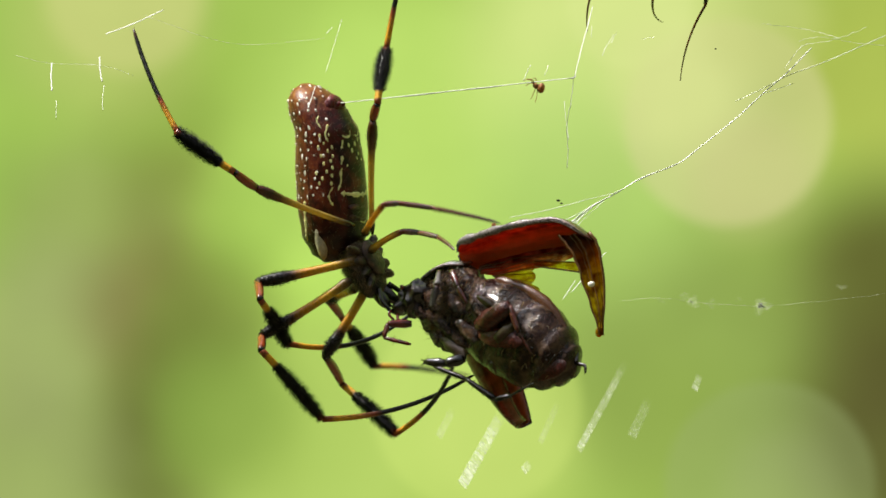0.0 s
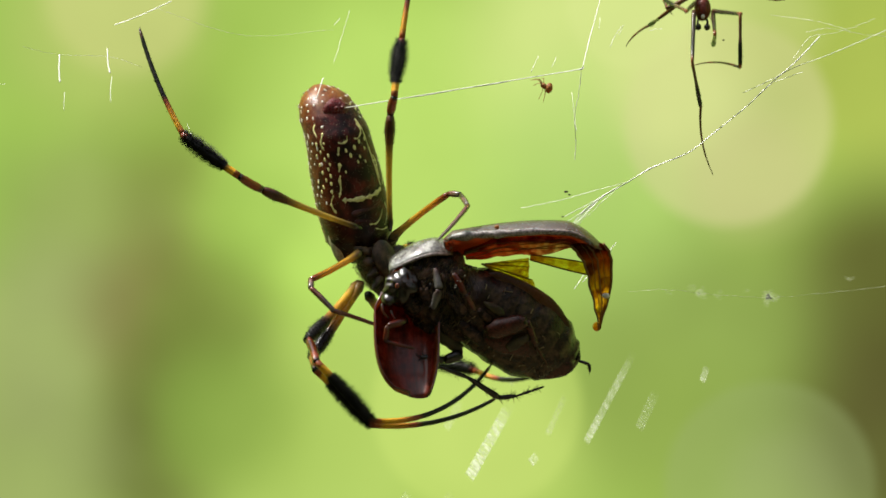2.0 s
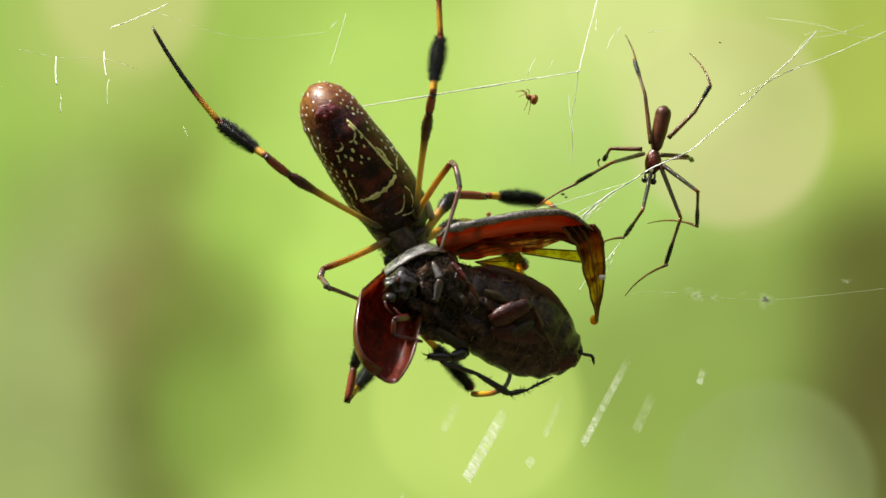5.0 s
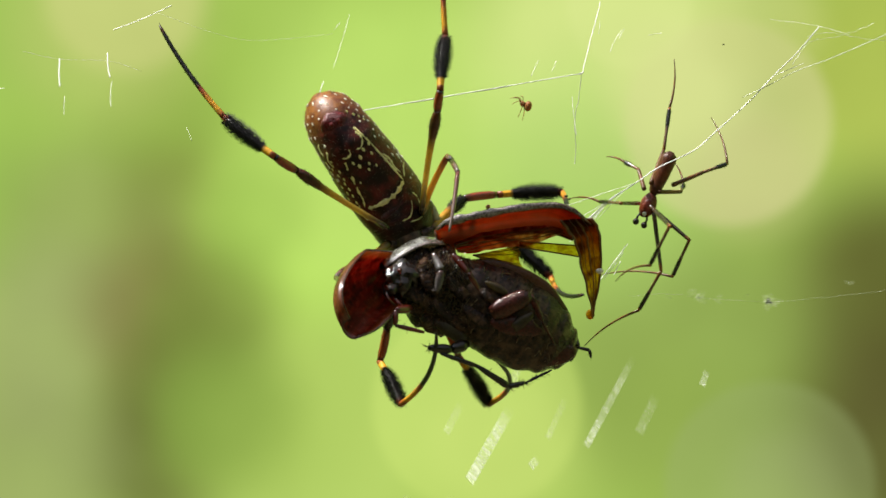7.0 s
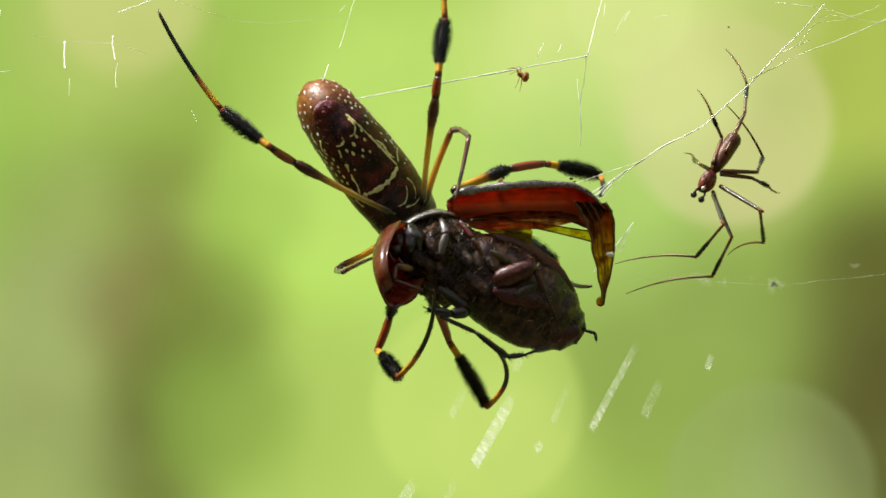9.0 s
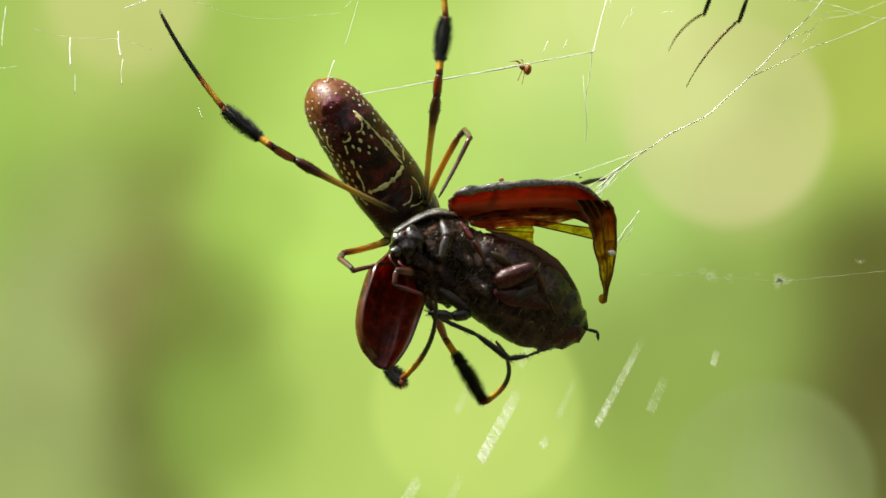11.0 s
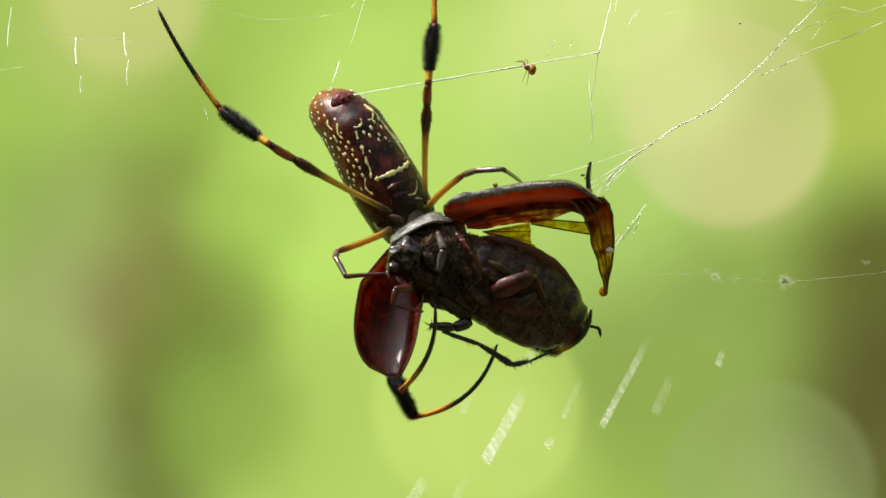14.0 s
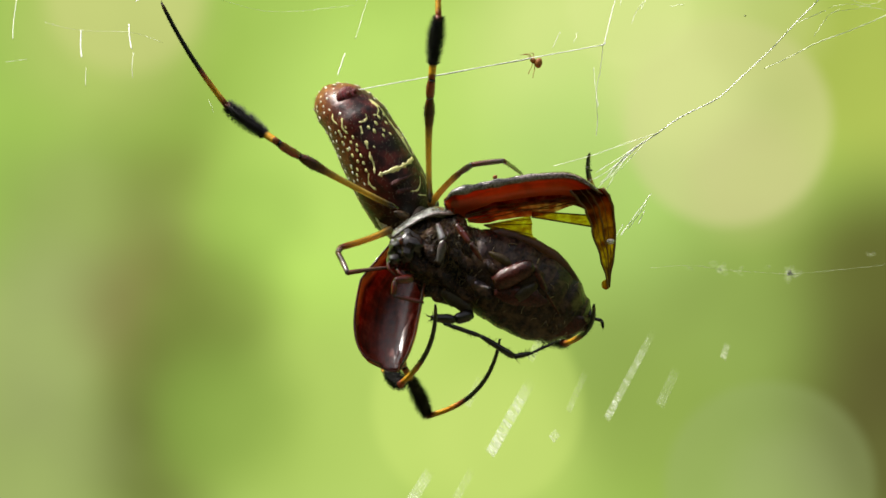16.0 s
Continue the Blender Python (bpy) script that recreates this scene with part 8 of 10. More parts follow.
    walk(leg["h"][3], [
        (0, mm(15.99, 0.87, 14.36, 176.8, -4.5, -144.6)), (0.5, mm(14.70, -2.71, 14.20, 180.0, -39.9, 141.4)),
        (1, mm(18.24, 0.10, 15.04, 147.2, -21.6, -171.3)), (1.5, mm(15.89, -6.09, 11.66, 117.5, -26.5, -170.7)),
        (2, mm(16.64, -8.52, 7.61, 57.5, -30.3, -121.6)), (2.5, mm(20.05, -4.37, -6.53, -23.4, 6.7, -120.8)),
        (3, mm(14.25, -4.18, -9.28, -80.2, 18.8, -145.6)), (3.5, mm(13.41, -6.23, -7.33, -42.8, 14.9, -130.9)),
        (4, mm(13.50, -5.97, -7.16, -57.5, 21.3, -134.5)), (6.5, mm(21.63, 0.90, -13.42, -89.1, 18.9, -134.8)),
        (7, mm(19.17, -3.46, -12.36, -53.3, 12.8, -128.1)), (7.5, mm(19.14, -4.14, -12.17, -50.5, 15.9, -128.1)),
        (8, mm(18.68, -3.75, -11.65, -54.5, 17.3, -123.0)), (8.5, mm(19.48, -3.52, -11.83, -58.1, 15.8, -125.4)),
        (9, mm(19.48, -3.52, -11.83, -58.1, 15.8, -125.4)), (11.5, mm(17.97, -9.20, -4.78, -23.5, 6.2, -124.3)),
        (12, mm(18.20, -9.11, -5.19, -23.4, 6.2, -124.3)), (12.5, mm(19.71, -10.96, -2.71, 42.8, -9.3, -120.2)),
        (13, mm(20.67, -14.58, -0.51, 88.7, -20.6, -115.3)), (13.5, mm(20.63, -14.66, -0.87, 91.0, -22.6, -116.1)),
        (14, mm(20.61, -14.74, -1.19, 93.0, -25.0, -117.0)), (14.5, mm(20.90, -14.19, -1.16, 93.1, -24.4, -118.3)),
        (15, mm(21.00, -14.07, -1.16, 93.2, -23.8, -119.5)), (15.5, mm(21.08, -14.01, -1.19, 93.2, -23.0, -120.7)),
        (16, mm(21.18, -13.98, -1.19, 93.6, -22.5, -121.8))])
    walk(leg["f"][0], [
        (0, mm(0.16, 0.00, -6.42, 163.0, 9.3, 117.8)), (0.5, mm(0.40, 0.00, -8.27, 29.3, 13.2, 67.9)), (1, mm(1.61, 0.00, -5.22, 21.3, 10.4, 65.2)),
        (1.5, mm(3.21, 0.00, -1.20, 25.7, 8.6, 72.7)), (2, mm(2.81, 0.00, -1.61, -6.9, -2.5, 70.2)),
        (2.5, mm(2.25, 0.00, -2.01, -61.4, -35.4, 72.5)), (3, mm(2.41, 0.00, -1.61, -36.6, -36.6, 51.3)),
        (3.5, mm(3.61, 0.00, -2.41, -40.1, -42.7, 51.1)), (4, mm(3.85, 0.00, -2.41, -36.5, -38.3, 50.1)),
        (6.5, mm(3.05, 0.00, -2.01, -48.5, -42.8, 59.0)), (7, mm(3.61, 0.00, -1.61, -34.6, -29.7, 54.4)),
        (7.5, mm(4.41, 0.00, -0.80, -35.6, -25.5, 59.0)), (8, mm(6.58, 0.00, 2.41, -7.1, -18.9, 21.0)), (8.5, mm(5.78, 0.00, 1.61, 0.0, -22.2, 0.0)),
        (9, mm(6.58, 0.00, 2.01, -9.7, -20.0, 26.4)), (11.5, mm(6.26, 0.00, -0.56, -13.2, -10.2, 52.7)),
        (12, mm(6.58, 0.00, 0.00, -11.4, -8.8, 52.9)), (12.5, mm(6.42, 0.00, -0.40, -11.3, -8.7, 52.9)),
        (13, mm(6.26, 0.00, -0.80, -11.3, -8.7, 52.9)), (13.5, mm(6.26, 0.00, -0.72, -10.5, -8.0, 52.9)),
        (14, mm(6.26, 0.00, -0.64, -9.5, -7.3, 53.0)), (14.5, mm(6.10, 0.00, -0.58, -9.6, -7.4, 52.8)),
        (15, mm(5.94, 0.00, -0.52, -9.7, -7.5, 52.4)), (15.5, mm(5.78, 0.00, -0.46, -9.8, -7.7, 52.1)),
        (16, mm(5.62, 0.00, -0.40, -9.8, -7.8, 51.8))])
    walk(leg["f"][1], [
        (0, mm(9.65, -0.00, 0.00, -110.8, -36.2, 41.8)), (0.5, mm(9.50, 0.00, 0.00, 3.5, 2.1, -5.4)), (1, mm(9.49, -0.00, 0.00, 10.0, 6.0, -3.8)),
        (1.5, mm(9.27, 0.00, 0.00, -41.4, -22.2, -3.9)), (2, mm(9.30, -0.00, -0.00, 5.6, 4.7, -19.6)),
        (2.5, mm(9.55, -0.00, -0.00, 0.0, 77.6, -51.0)), (3, mm(9.57, 0.00, 0.00, 34.0, 34.8, 10.9)), (3.5, mm(9.59, 0.00, 0.00, 31.8, 50.3, 4.0)),
        (4, mm(9.58, -0.00, -0.00, 39.7, 46.5, 11.9)), (6.5, mm(9.60, -0.00, -0.00, 35.9, 37.3, 11.0)), (7, mm(9.59, 0.00, 0.00, 21.6, 31.2, -7.6)),
        (7.5, mm(9.58, 0.00, 0.00, 25.0, 28.2, -6.1)), (8, mm(9.61, -0.00, -0.00, 8.9, 11.1, 19.3)), (8.5, mm(9.54, 0.00, -0.00, 4.7, 8.2, 30.2)),
        (9, mm(9.62, 0.00, 0.00, 4.9, 12.0, -2.1)), (11.5, mm(9.60, 0.00, -0.00, 7.1, 7.3, -7.1)), (12, mm(9.59, 0.00, 0.00, 4.6, 3.9, -2.7)),
        (12.5, mm(9.59, 0.00, 0.00, 6.0, 5.6, -5.0)), (13, mm(9.59, -0.00, 0.00, 7.2, 7.3, -7.4)), (13.5, mm(9.60, -0.00, 0.00, 5.1, 5.8, -10.8)),
        (14, mm(9.59, 0.00, -0.00, 3.3, 4.2, -14.3)), (14.5, mm(9.59, -0.00, 0.00, 2.7, 3.5, -14.5)), (15, mm(9.59, 0.00, 0.00, 2.2, 2.9, -14.7)),
        (15.5, mm(9.59, 0.00, -0.00, 1.7, 2.2, -14.9)), (16, mm(9.60, 0.00, 0.00, 1.1, 1.6, -15.1))])
    walk(leg["f"][2], [
        (0, mm(13.10, 3.09, 3.38, -114.8, -56.2, 50.2)), (0.5, mm(15.21, -0.54, -0.21, -9.6, -5.9, -6.0)),
        (1, mm(15.18, -0.38, -0.60, -3.1, -1.9, -5.3)), (1.5, mm(14.55, -0.36, 2.16, -18.7, -19.8, -25.7)),
        (2, mm(14.69, -1.92, -0.47, 0.1, 0.1, -22.4)), (2.5, mm(10.34, -0.97, -5.66, 72.7, 41.2, 27.5)),
        (3, mm(14.23, 0.90, -3.30, 23.0, 47.5, -8.8)), (3.5, mm(13.28, 0.26, -4.45, 41.6, 49.1, 14.7)),
        (4, mm(13.48, 0.82, -4.19, 41.3, 44.7, 14.4)), (6.5, mm(14.12, 0.88, -3.51, 34.8, 50.2, 3.2)),
        (7, mm(14.51, -0.65, -3.00, 16.6, 38.7, -19.4)), (7.5, mm(14.66, -0.54, -2.74, 20.3, 36.2, -18.7)),
        (8, mm(14.98, 1.88, -1.11, 14.9, 21.0, 16.7)), (8.5, mm(14.49, 2.88, -0.82, 7.6, 13.0, 30.5)),
        (9, mm(15.31, -0.21, -1.21, 20.2, 26.2, 15.1)), (11.5, mm(15.32, -0.71, -0.74, 9.1, 8.2, -3.5)),
        (12, mm(15.37, -0.27, -0.40, 7.9, 7.2, -4.1)), (12.5, mm(15.34, -0.50, -0.57, 5.0, 7.6, -18.8)),
        (13, mm(15.31, -0.74, -0.74, 0.0, 8.2, -52.0)), (13.5, mm(15.28, -1.08, -0.59, 0.4, 7.7, -49.4)),
        (14, mm(15.22, -1.44, -0.42, 0.5, 7.2, -48.6)), (14.5, mm(15.21, -1.46, -0.35, 0.6, 6.9, -47.2)),
        (15, mm(15.22, -1.48, -0.29, 0.7, 6.7, -46.0)), (15.5, mm(15.22, -1.50, -0.23, 0.7, 6.6, -44.9)),
        (16, mm(15.22, -1.52, -0.16, 0.8, 6.2, -44.0))])
    walk(leg["f"][3], [
        (0, mm(16.70, 7.40, 11.77, -180.0, -26.0, 119.2)), (0.5, mm(25.03, -1.58, 0.82, 78.7, -20.5, -150.4)),
        (1, mm(25.06, -1.30, -0.27, 69.7, -19.3, -146.3)), (1.5, mm(23.05, -4.45, 5.55, 48.2, -14.0, -148.5)),
        (2, mm(23.94, -5.72, -0.48, 0.8, -0.3, -136.2)), (2.5, mm(16.99, 2.49, -12.22, -81.1, 27.8, -136.8)),
        (3, mm(20.96, -0.15, -10.73, -82.8, 19.0, -126.5)), (3.5, mm(19.65, 1.93, -12.06, -97.2, 18.5, -127.2)),
        (4, mm(20.42, 2.59, -11.28, -82.6, 18.7, -124.6)), (6.5, mm(20.58, 1.24, -11.28, -145.5, 9.6, -142.6)),
        (7, mm(21.96, -3.28, -9.33, -135.7, 10.6, -145.6)), (7.5, mm(22.41, -3.16, -8.72, -101.4, 16.5, -144.0)),
        (8, mm(24.02, 4.60, -4.74, -158.2, 3.0, -117.3)), (8.5, mm(22.95, 7.87, -3.10, -100.6, 5.1, -90.9)),
        (9, mm(24.05, 2.15, -5.67, -123.2, 11.6, -122.2)), (11.5, mm(25.29, -1.33, -2.19, 16.1, -6.3, -120.8)),
        (12, mm(25.36, -0.99, -1.66, 20.2, -7.2, -123.1)), (12.5, mm(24.89, -3.74, -1.91, 52.7, -13.6, -131.9)),
        (13, mm(21.44, -8.60, -2.17, 87.4, -19.4, -141.2)), (13.5, mm(21.78, -8.68, -1.95, 86.9, -19.7, -141.2)),
        (14, mm(21.83, -8.95, -1.69, 86.2, -20.1, -141.1)), (14.5, mm(22.02, -8.81, -1.57, 87.2, -20.0, -141.2)),
        (15, mm(22.18, -8.69, -1.48, 88.2, -19.7, -141.2)), (15.5, mm(22.32, -8.59, -1.38, 89.4, -19.4, -141.2)),
        (16, mm(22.45, -8.49, -1.26, 90.6, -19.3, -141.3))])
    walk(beetle, [
        (0, mm(12.04, -8.00, 1494.65, -10.8, -2.4, -32.6)), (0.5, mm(12.51, -8.00, 1493.46, -11.8, -5.9, -27.0)),
        (1, mm(12.56, -8.00, 1494.43, -15.3, -2.4, -20.8)), (1.5, mm(12.03, -8.00, 1494.90, -2.7, -0.9, -20.1)),
        (2, mm(11.47, -8.00, 1495.47, 19.5, 4.8, 1.5)), (2.5, mm(10.37, -8.00, 1496.95, 26.8, 10.1, 8.5)),
        (3, mm(8.69, -8.00, 1497.96, 13.2, 5.2, 8.1)), (3.5, mm(10.41, -8.00, 1496.88, 4.2, -0.2, 7.4)),
        (4, mm(10.39, -8.00, 1496.29, 3.9, -0.5, 7.7)), (6.5, mm(11.43, -8.00, 1496.73, -3.7, -0.5, 8.4)),
        (7, mm(10.43, -8.00, 1497.21, -1.4, -0.0, 11.7)), (7.5, mm(10.61, -8.00, 1498.01, -6.8, 4.4, 9.1)),
        (8, mm(11.08, -8.00, 1499.19, -7.5, 5.7, 4.8)), (8.5, mm(11.92, -8.00, 1500.23, -11.9, 6.2, 5.1)),
        (9, mm(11.92, -8.00, 1500.16, -11.8, 5.2, 4.0)), (11.5, mm(12.19, -8.00, 1500.39, -7.0, 4.0, 2.8)),
        (12, mm(11.34, -8.00, 1499.95, -6.8, 1.0, 2.9)), (12.5, mm(11.00, -8.00, 1500.16, -5.7, 0.9, 1.9)),
        (13, mm(11.38, -8.00, 1500.02, 6.1, -0.8, 2.9)), (13.5, mm(11.62, -8.00, 1500.71, 3.5, 0.6, 0.2)),
        (14, mm(11.85, -8.00, 1500.40, 3.7, 0.6, 2.0)), (14.5, mm(11.24, -8.00, 1499.97, 6.2, -1.2, 3.1)),
        (15, mm(11.61, -8.00, 1500.49, 6.5, -0.8, 2.4)), (15.5, mm(11.86, -8.00, 1501.67, 3.5, 0.6, 1.3)),
        (16, mm(12.03, -8.00, 1501.39, 0.0, -0.0, 0.0))])
    walk(flap, [
        (0, mm(-16.28, 5.46, 1.24, -28.2, -2.4, 103.4)), (0.5, mm(-16.28, 5.46, 1.24, -18.0, 3.3, 79.0)),
        (1, mm(-16.28, 5.46, 1.24, -23.5, 16.9, 65.2)), (1.5, mm(-16.28, 5.46, 1.24, -24.4, 32.8, 56.8)),
        (2, mm(-16.28, 5.46, 1.24, -43.2, 1.3, 7.0)), (2.5, mm(-16.28, 5.46, 1.24, -44.5, -3.4, 0.5)),
        (3, mm(-16.28, 5.46, 1.24, -41.2, -0.9, 0.7)), (3.5, mm(-16.28, 5.46, 1.24, -35.7, -5.1, 5.6)),
        (4, mm(-16.28, 5.46, 1.24, -38.8, -6.3, 2.4)), (5.2, mm(-16.28, 5.46, 1.24, -45.2, 29.6, 2.5)),
        (6.5, mm(-16.28, 5.46, 1.24, -58.3, 65.2, -6.2)), (7, mm(-16.28, 5.46, 1.24, -44.4, 54.9, 7.3)),
        (7.5, mm(-16.28, 5.46, 1.24, -43.1, 33.2, 13.9)), (8, mm(-16.28, 5.46, 1.24, -39.1, 36.6, 23.7)),
        (8.5, mm(-16.28, 5.46, 1.24, -28.6, 41.2, 37.8)), (9, mm(-16.28, 5.46, 1.24, -30.7, 50.8, 38.9)),
        (11.5, mm(-16.28, 5.46, 1.24, -16.1, 18.2, 15.2)), (12, mm(-16.28, 5.46, 1.24, -24.7, 12.7, -1.0)),
        (12.5, mm(-16.28, 5.46, 1.24, -19.3, 7.9, -4.9)), (13, mm(-16.28, 5.46, 1.24, -33.2, 8.5, -7.6)),
        (13.5, mm(-16.28, 5.46, 1.24, -31.7, 4.4, -11.4)), (14, mm(-16.28, 5.46, 1.24, -30.2, 7.0, -7.3)),
        (14.5, mm(-16.28, 5.46, 1.24, -33.5, 14.9, -0.9)), (15, mm(-16.28, 5.46, 1.24, -33.0, 11.7, -4.5)),
        (15.5, mm(-16.28, 5.46, 1.24, -28.8, 8.9, -4.9)), (16, mm(-16.28, 5.46, 1.24, -28.3, 6.2, -10.0))])
    walk(male, [
        (0, mm(35.21, 4.80, 1550.95, -14.3, 1.0, -0.0)), (0.5, mm(35.29, 4.80, 1548.94, -12.6, 0.9, 0.0)),
        (1, mm(35.37, 4.80, 1546.92, -10.7, 0.7, 0.0)), (1.5, mm(35.85, 4.80, 1542.88, -7.5, 0.5, 0.0)),
        (2, mm(37.07, 4.80, 1536.02, -7.5, 0.5, 0.0)), (2.5, mm(33.83, 4.80, 1530.77, -10.8, 0.7, 0.0)),
        (3, mm(36.42, 4.80, 1525.11, -10.7, 2.9, 0.0)), (3.5, mm(35.37, 4.80, 1522.69, -6.3, 7.5, -0.0)),
        (4, mm(32.54, 4.80, 1519.06, -13.2, 10.6, 0.0)), (6.5, mm(29.72, 4.80, 1509.37, 0.0, 19.3, 0.0)),
        (7, mm(29.96, 4.80, 1507.75, 0.0, 24.2, 0.0)), (7.5, mm(26.49, 4.80, 1507.75, -12.7, 24.4, -0.0)),
        (8, mm(28.34, 4.80, 1509.77, -10.9, 33.9, 0.0)), (8.5, mm(32.62, 4.80, 1511.39, -14.9, 39.6, 0.0)),
        (9, mm(38.60, 4.80, 1510.98, -12.3, 32.9, 0.0)), (9.2, mm(39.65, 4.80, 1512.19, -17.4, 34.6, 0.0)),
        (10.2, mm(40.86, 4.80, 1533.19, -6.5, 14.8, 0.0)), (11.3, mm(41.67, 4.80, 1558.22, -10.7, 0.9, -0.0)),
        (11.5, mm(41.67, 4.80, 1563.07, -10.6, 0.9, -0.0)), (12, mm(41.67, 4.80, 1563.07, -20.8, 1.8, -0.0)),
        (16, mm(41.67, 4.80, 1563.07, -10.6, 0.9, -0.0))])
    walk(mleg[0][0], [
        (0, mm(-1.12, -0.95, 0.49, -143.9, -28.4, 108.1)), (0.5, mm(-1.11, -0.94, 0.52, -143.5, -26.6, 107.8)),
        (1, mm(-1.11, -0.92, 0.56, -143.1, -24.6, 107.5)), (1.5, mm(-1.11, -0.89, 0.62, -142.5, -21.2, 106.9)),
        (2, mm(-1.11, -0.89, 0.63, 149.4, 22.6, 133.0)), (2.5, mm(-1.11, -0.93, 0.58, -146.6, -23.0, 107.5)),
        (3, mm(-1.28, -0.84, 0.14, -154.9, -41.2, 134.4)), (3.5, mm(-0.71, -0.87, 0.59, -143.7, -52.8, 133.8)),
        (4, mm(-0.98, -0.92, 0.41, 151.9, -60.9, -155.0)), (6.5, mm(-0.72, -0.80, 1.44, -90.7, -39.4, 90.5)),
        (7, mm(-0.92, -0.80, 1.34, -90.7, -45.1, 90.5)), (7.5, mm(-0.63, -1.10, 1.26, -85.3, -57.0, 86.6)),
        (8, mm(-0.59, -1.07, 1.35, -95.1, -54.9, 93.6)), (8.5, mm(-0.42, -0.95, 0.45, -100.1, -66.8, 98.2)),
        (9, mm(-0.02, -1.49, 3.08, -105.1, -69.1, 103.0)), (9.2, mm(0.39, -0.98, 0.47, -82.5, -76.6, 83.3)),
        (10.2, mm(-0.30, -0.83, 0.19, -104.3, -46.8, 99.4)), (11.3, mm(-1.28, -0.84, 0.14, -151.4, -44.7, 133.5)),
        (11.5, mm(-1.28, -0.84, 0.13, -151.2, -44.9, 133.6)), (12, mm(-1.28, -0.84, -0.04, -163.4, -51.1, 142.4)),
        (16, mm(-1.28, -0.84, 0.13, -151.2, -44.9, 133.6))])
    walk(mleg[0][1], [
        (0, mm(7.41, -0.00, 0.00, -16.8, -6.5, 1.3)), (0.5, mm(7.40, 0.00, -0.00, -16.9, -6.5, 1.3)), (1, mm(7.40, -0.00, 0.00, -17.1, -6.6, 1.2)),
        (1.5, mm(7.38, 0.00, 0.00, -17.3, -6.6, 1.1)), (2, mm(7.20, -0.00, 0.00, 2.6, 0.7, 37.2)), (2.5, mm(7.35, -0.00, -0.00, -17.7, -6.7, 0.8)),
        (3, mm(7.51, 0.00, 0.00, -11.3, -9.2, 10.6)), (3.5, mm(7.61, -0.00, 0.00, -12.7, -9.0, 24.1)), (4, mm(7.53, 0.00, 0.00, -5.9, -4.2, 54.4)),
        (6.5, mm(7.66, 0.00, -0.00, 0.0, -11.6, -50.6)), (7, mm(7.69, 0.00, 0.00, -5.1, -14.0, -24.7)),
        (7.5, mm(7.68, 0.00, -0.00, -6.7, -13.1, -18.0)), (8, mm(7.71, -0.00, -0.00, -7.8, -12.2, -13.0)),
        (8.5, mm(7.76, 0.00, 0.00, -14.1, -19.9, -1.4)), (9, mm(7.76, -0.00, 0.00, -13.4, -11.3, 17.9)),
        (9.2, mm(7.78, -0.00, 0.00, -15.2, -17.8, 10.8)), (10.2, mm(7.79, 0.00, 0.00, -14.4, -10.9, 4.9)),
        (11.3, mm(7.67, 0.00, -0.00, -9.9, -8.4, 10.5)), (11.5, mm(7.70, 0.00, 0.00, -9.7, -8.3, 10.4)),
        (12, mm(7.70, 0.00, 0.00, -9.7, -8.3, 10.4)), (16, mm(7.70, 0.00, 0.00, -9.7, -8.3, 10.4))])
    walk(mleg[0][2], [
        (0, mm(13.75, 0.14, 0.73, -21.3, -9.8, -1.6)), (0.5, mm(13.74, 0.14, 0.73, -21.3, -9.7, -1.7)),
        (1, mm(13.73, 0.13, 0.73, -21.4, -9.7, -1.7)), (1.5, mm(13.70, 0.13, 0.73, -21.5, -9.7, -1.9)),
        (2, mm(12.08, 3.71, -0.07, -3.5, -2.3, 19.1)), (2.5, mm(13.66, 0.09, 0.74, -21.4, -9.6, -2.3)), (3, mm(13.77, 1.18, 1.04, 6.7, 4.1, 18.2)),
        (3.5, mm(13.48, 2.62, 1.01, -25.3, -19.4, 23.5)), (4, mm(11.34, 5.32, 0.48, -11.9, -9.3, 52.5)),
        (6.5, mm(11.76, -4.97, 1.32, -1.2, -5.1, -37.5)), (7, mm(13.55, -2.70, 1.61, -6.5, -15.7, -21.9)),
        (7.5, mm(13.87, -2.01, 1.51, -8.7, -22.3, -23.6)), (8, mm(14.10, -1.47, 1.41, -10.4, -29.4, -25.5)),
        (8.5, mm(14.05, -0.15, 2.28, -18.7, -40.3, -10.1)), (9, mm(13.98, 2.01, 1.31, -40.2, -39.6, 20.4)),
        (9.2, mm(14.05, 1.19, 2.05, 0.0, -66.9, -30.8)), (10.2, mm(14.31, 0.56, 1.26, -22.6, -25.4, -4.8)),
        (11.3, mm(14.04, 1.18, 0.96, 7.8, 5.1, 17.3)), (11.5, mm(14.09, 1.18, 0.95, 7.8, 5.2, 17.2)), (12, mm(14.09, 1.18, 0.95, 7.8, 5.2, 17.2)),
        (16, mm(14.09, 1.18, 0.95, 7.8, 5.2, 17.2))])
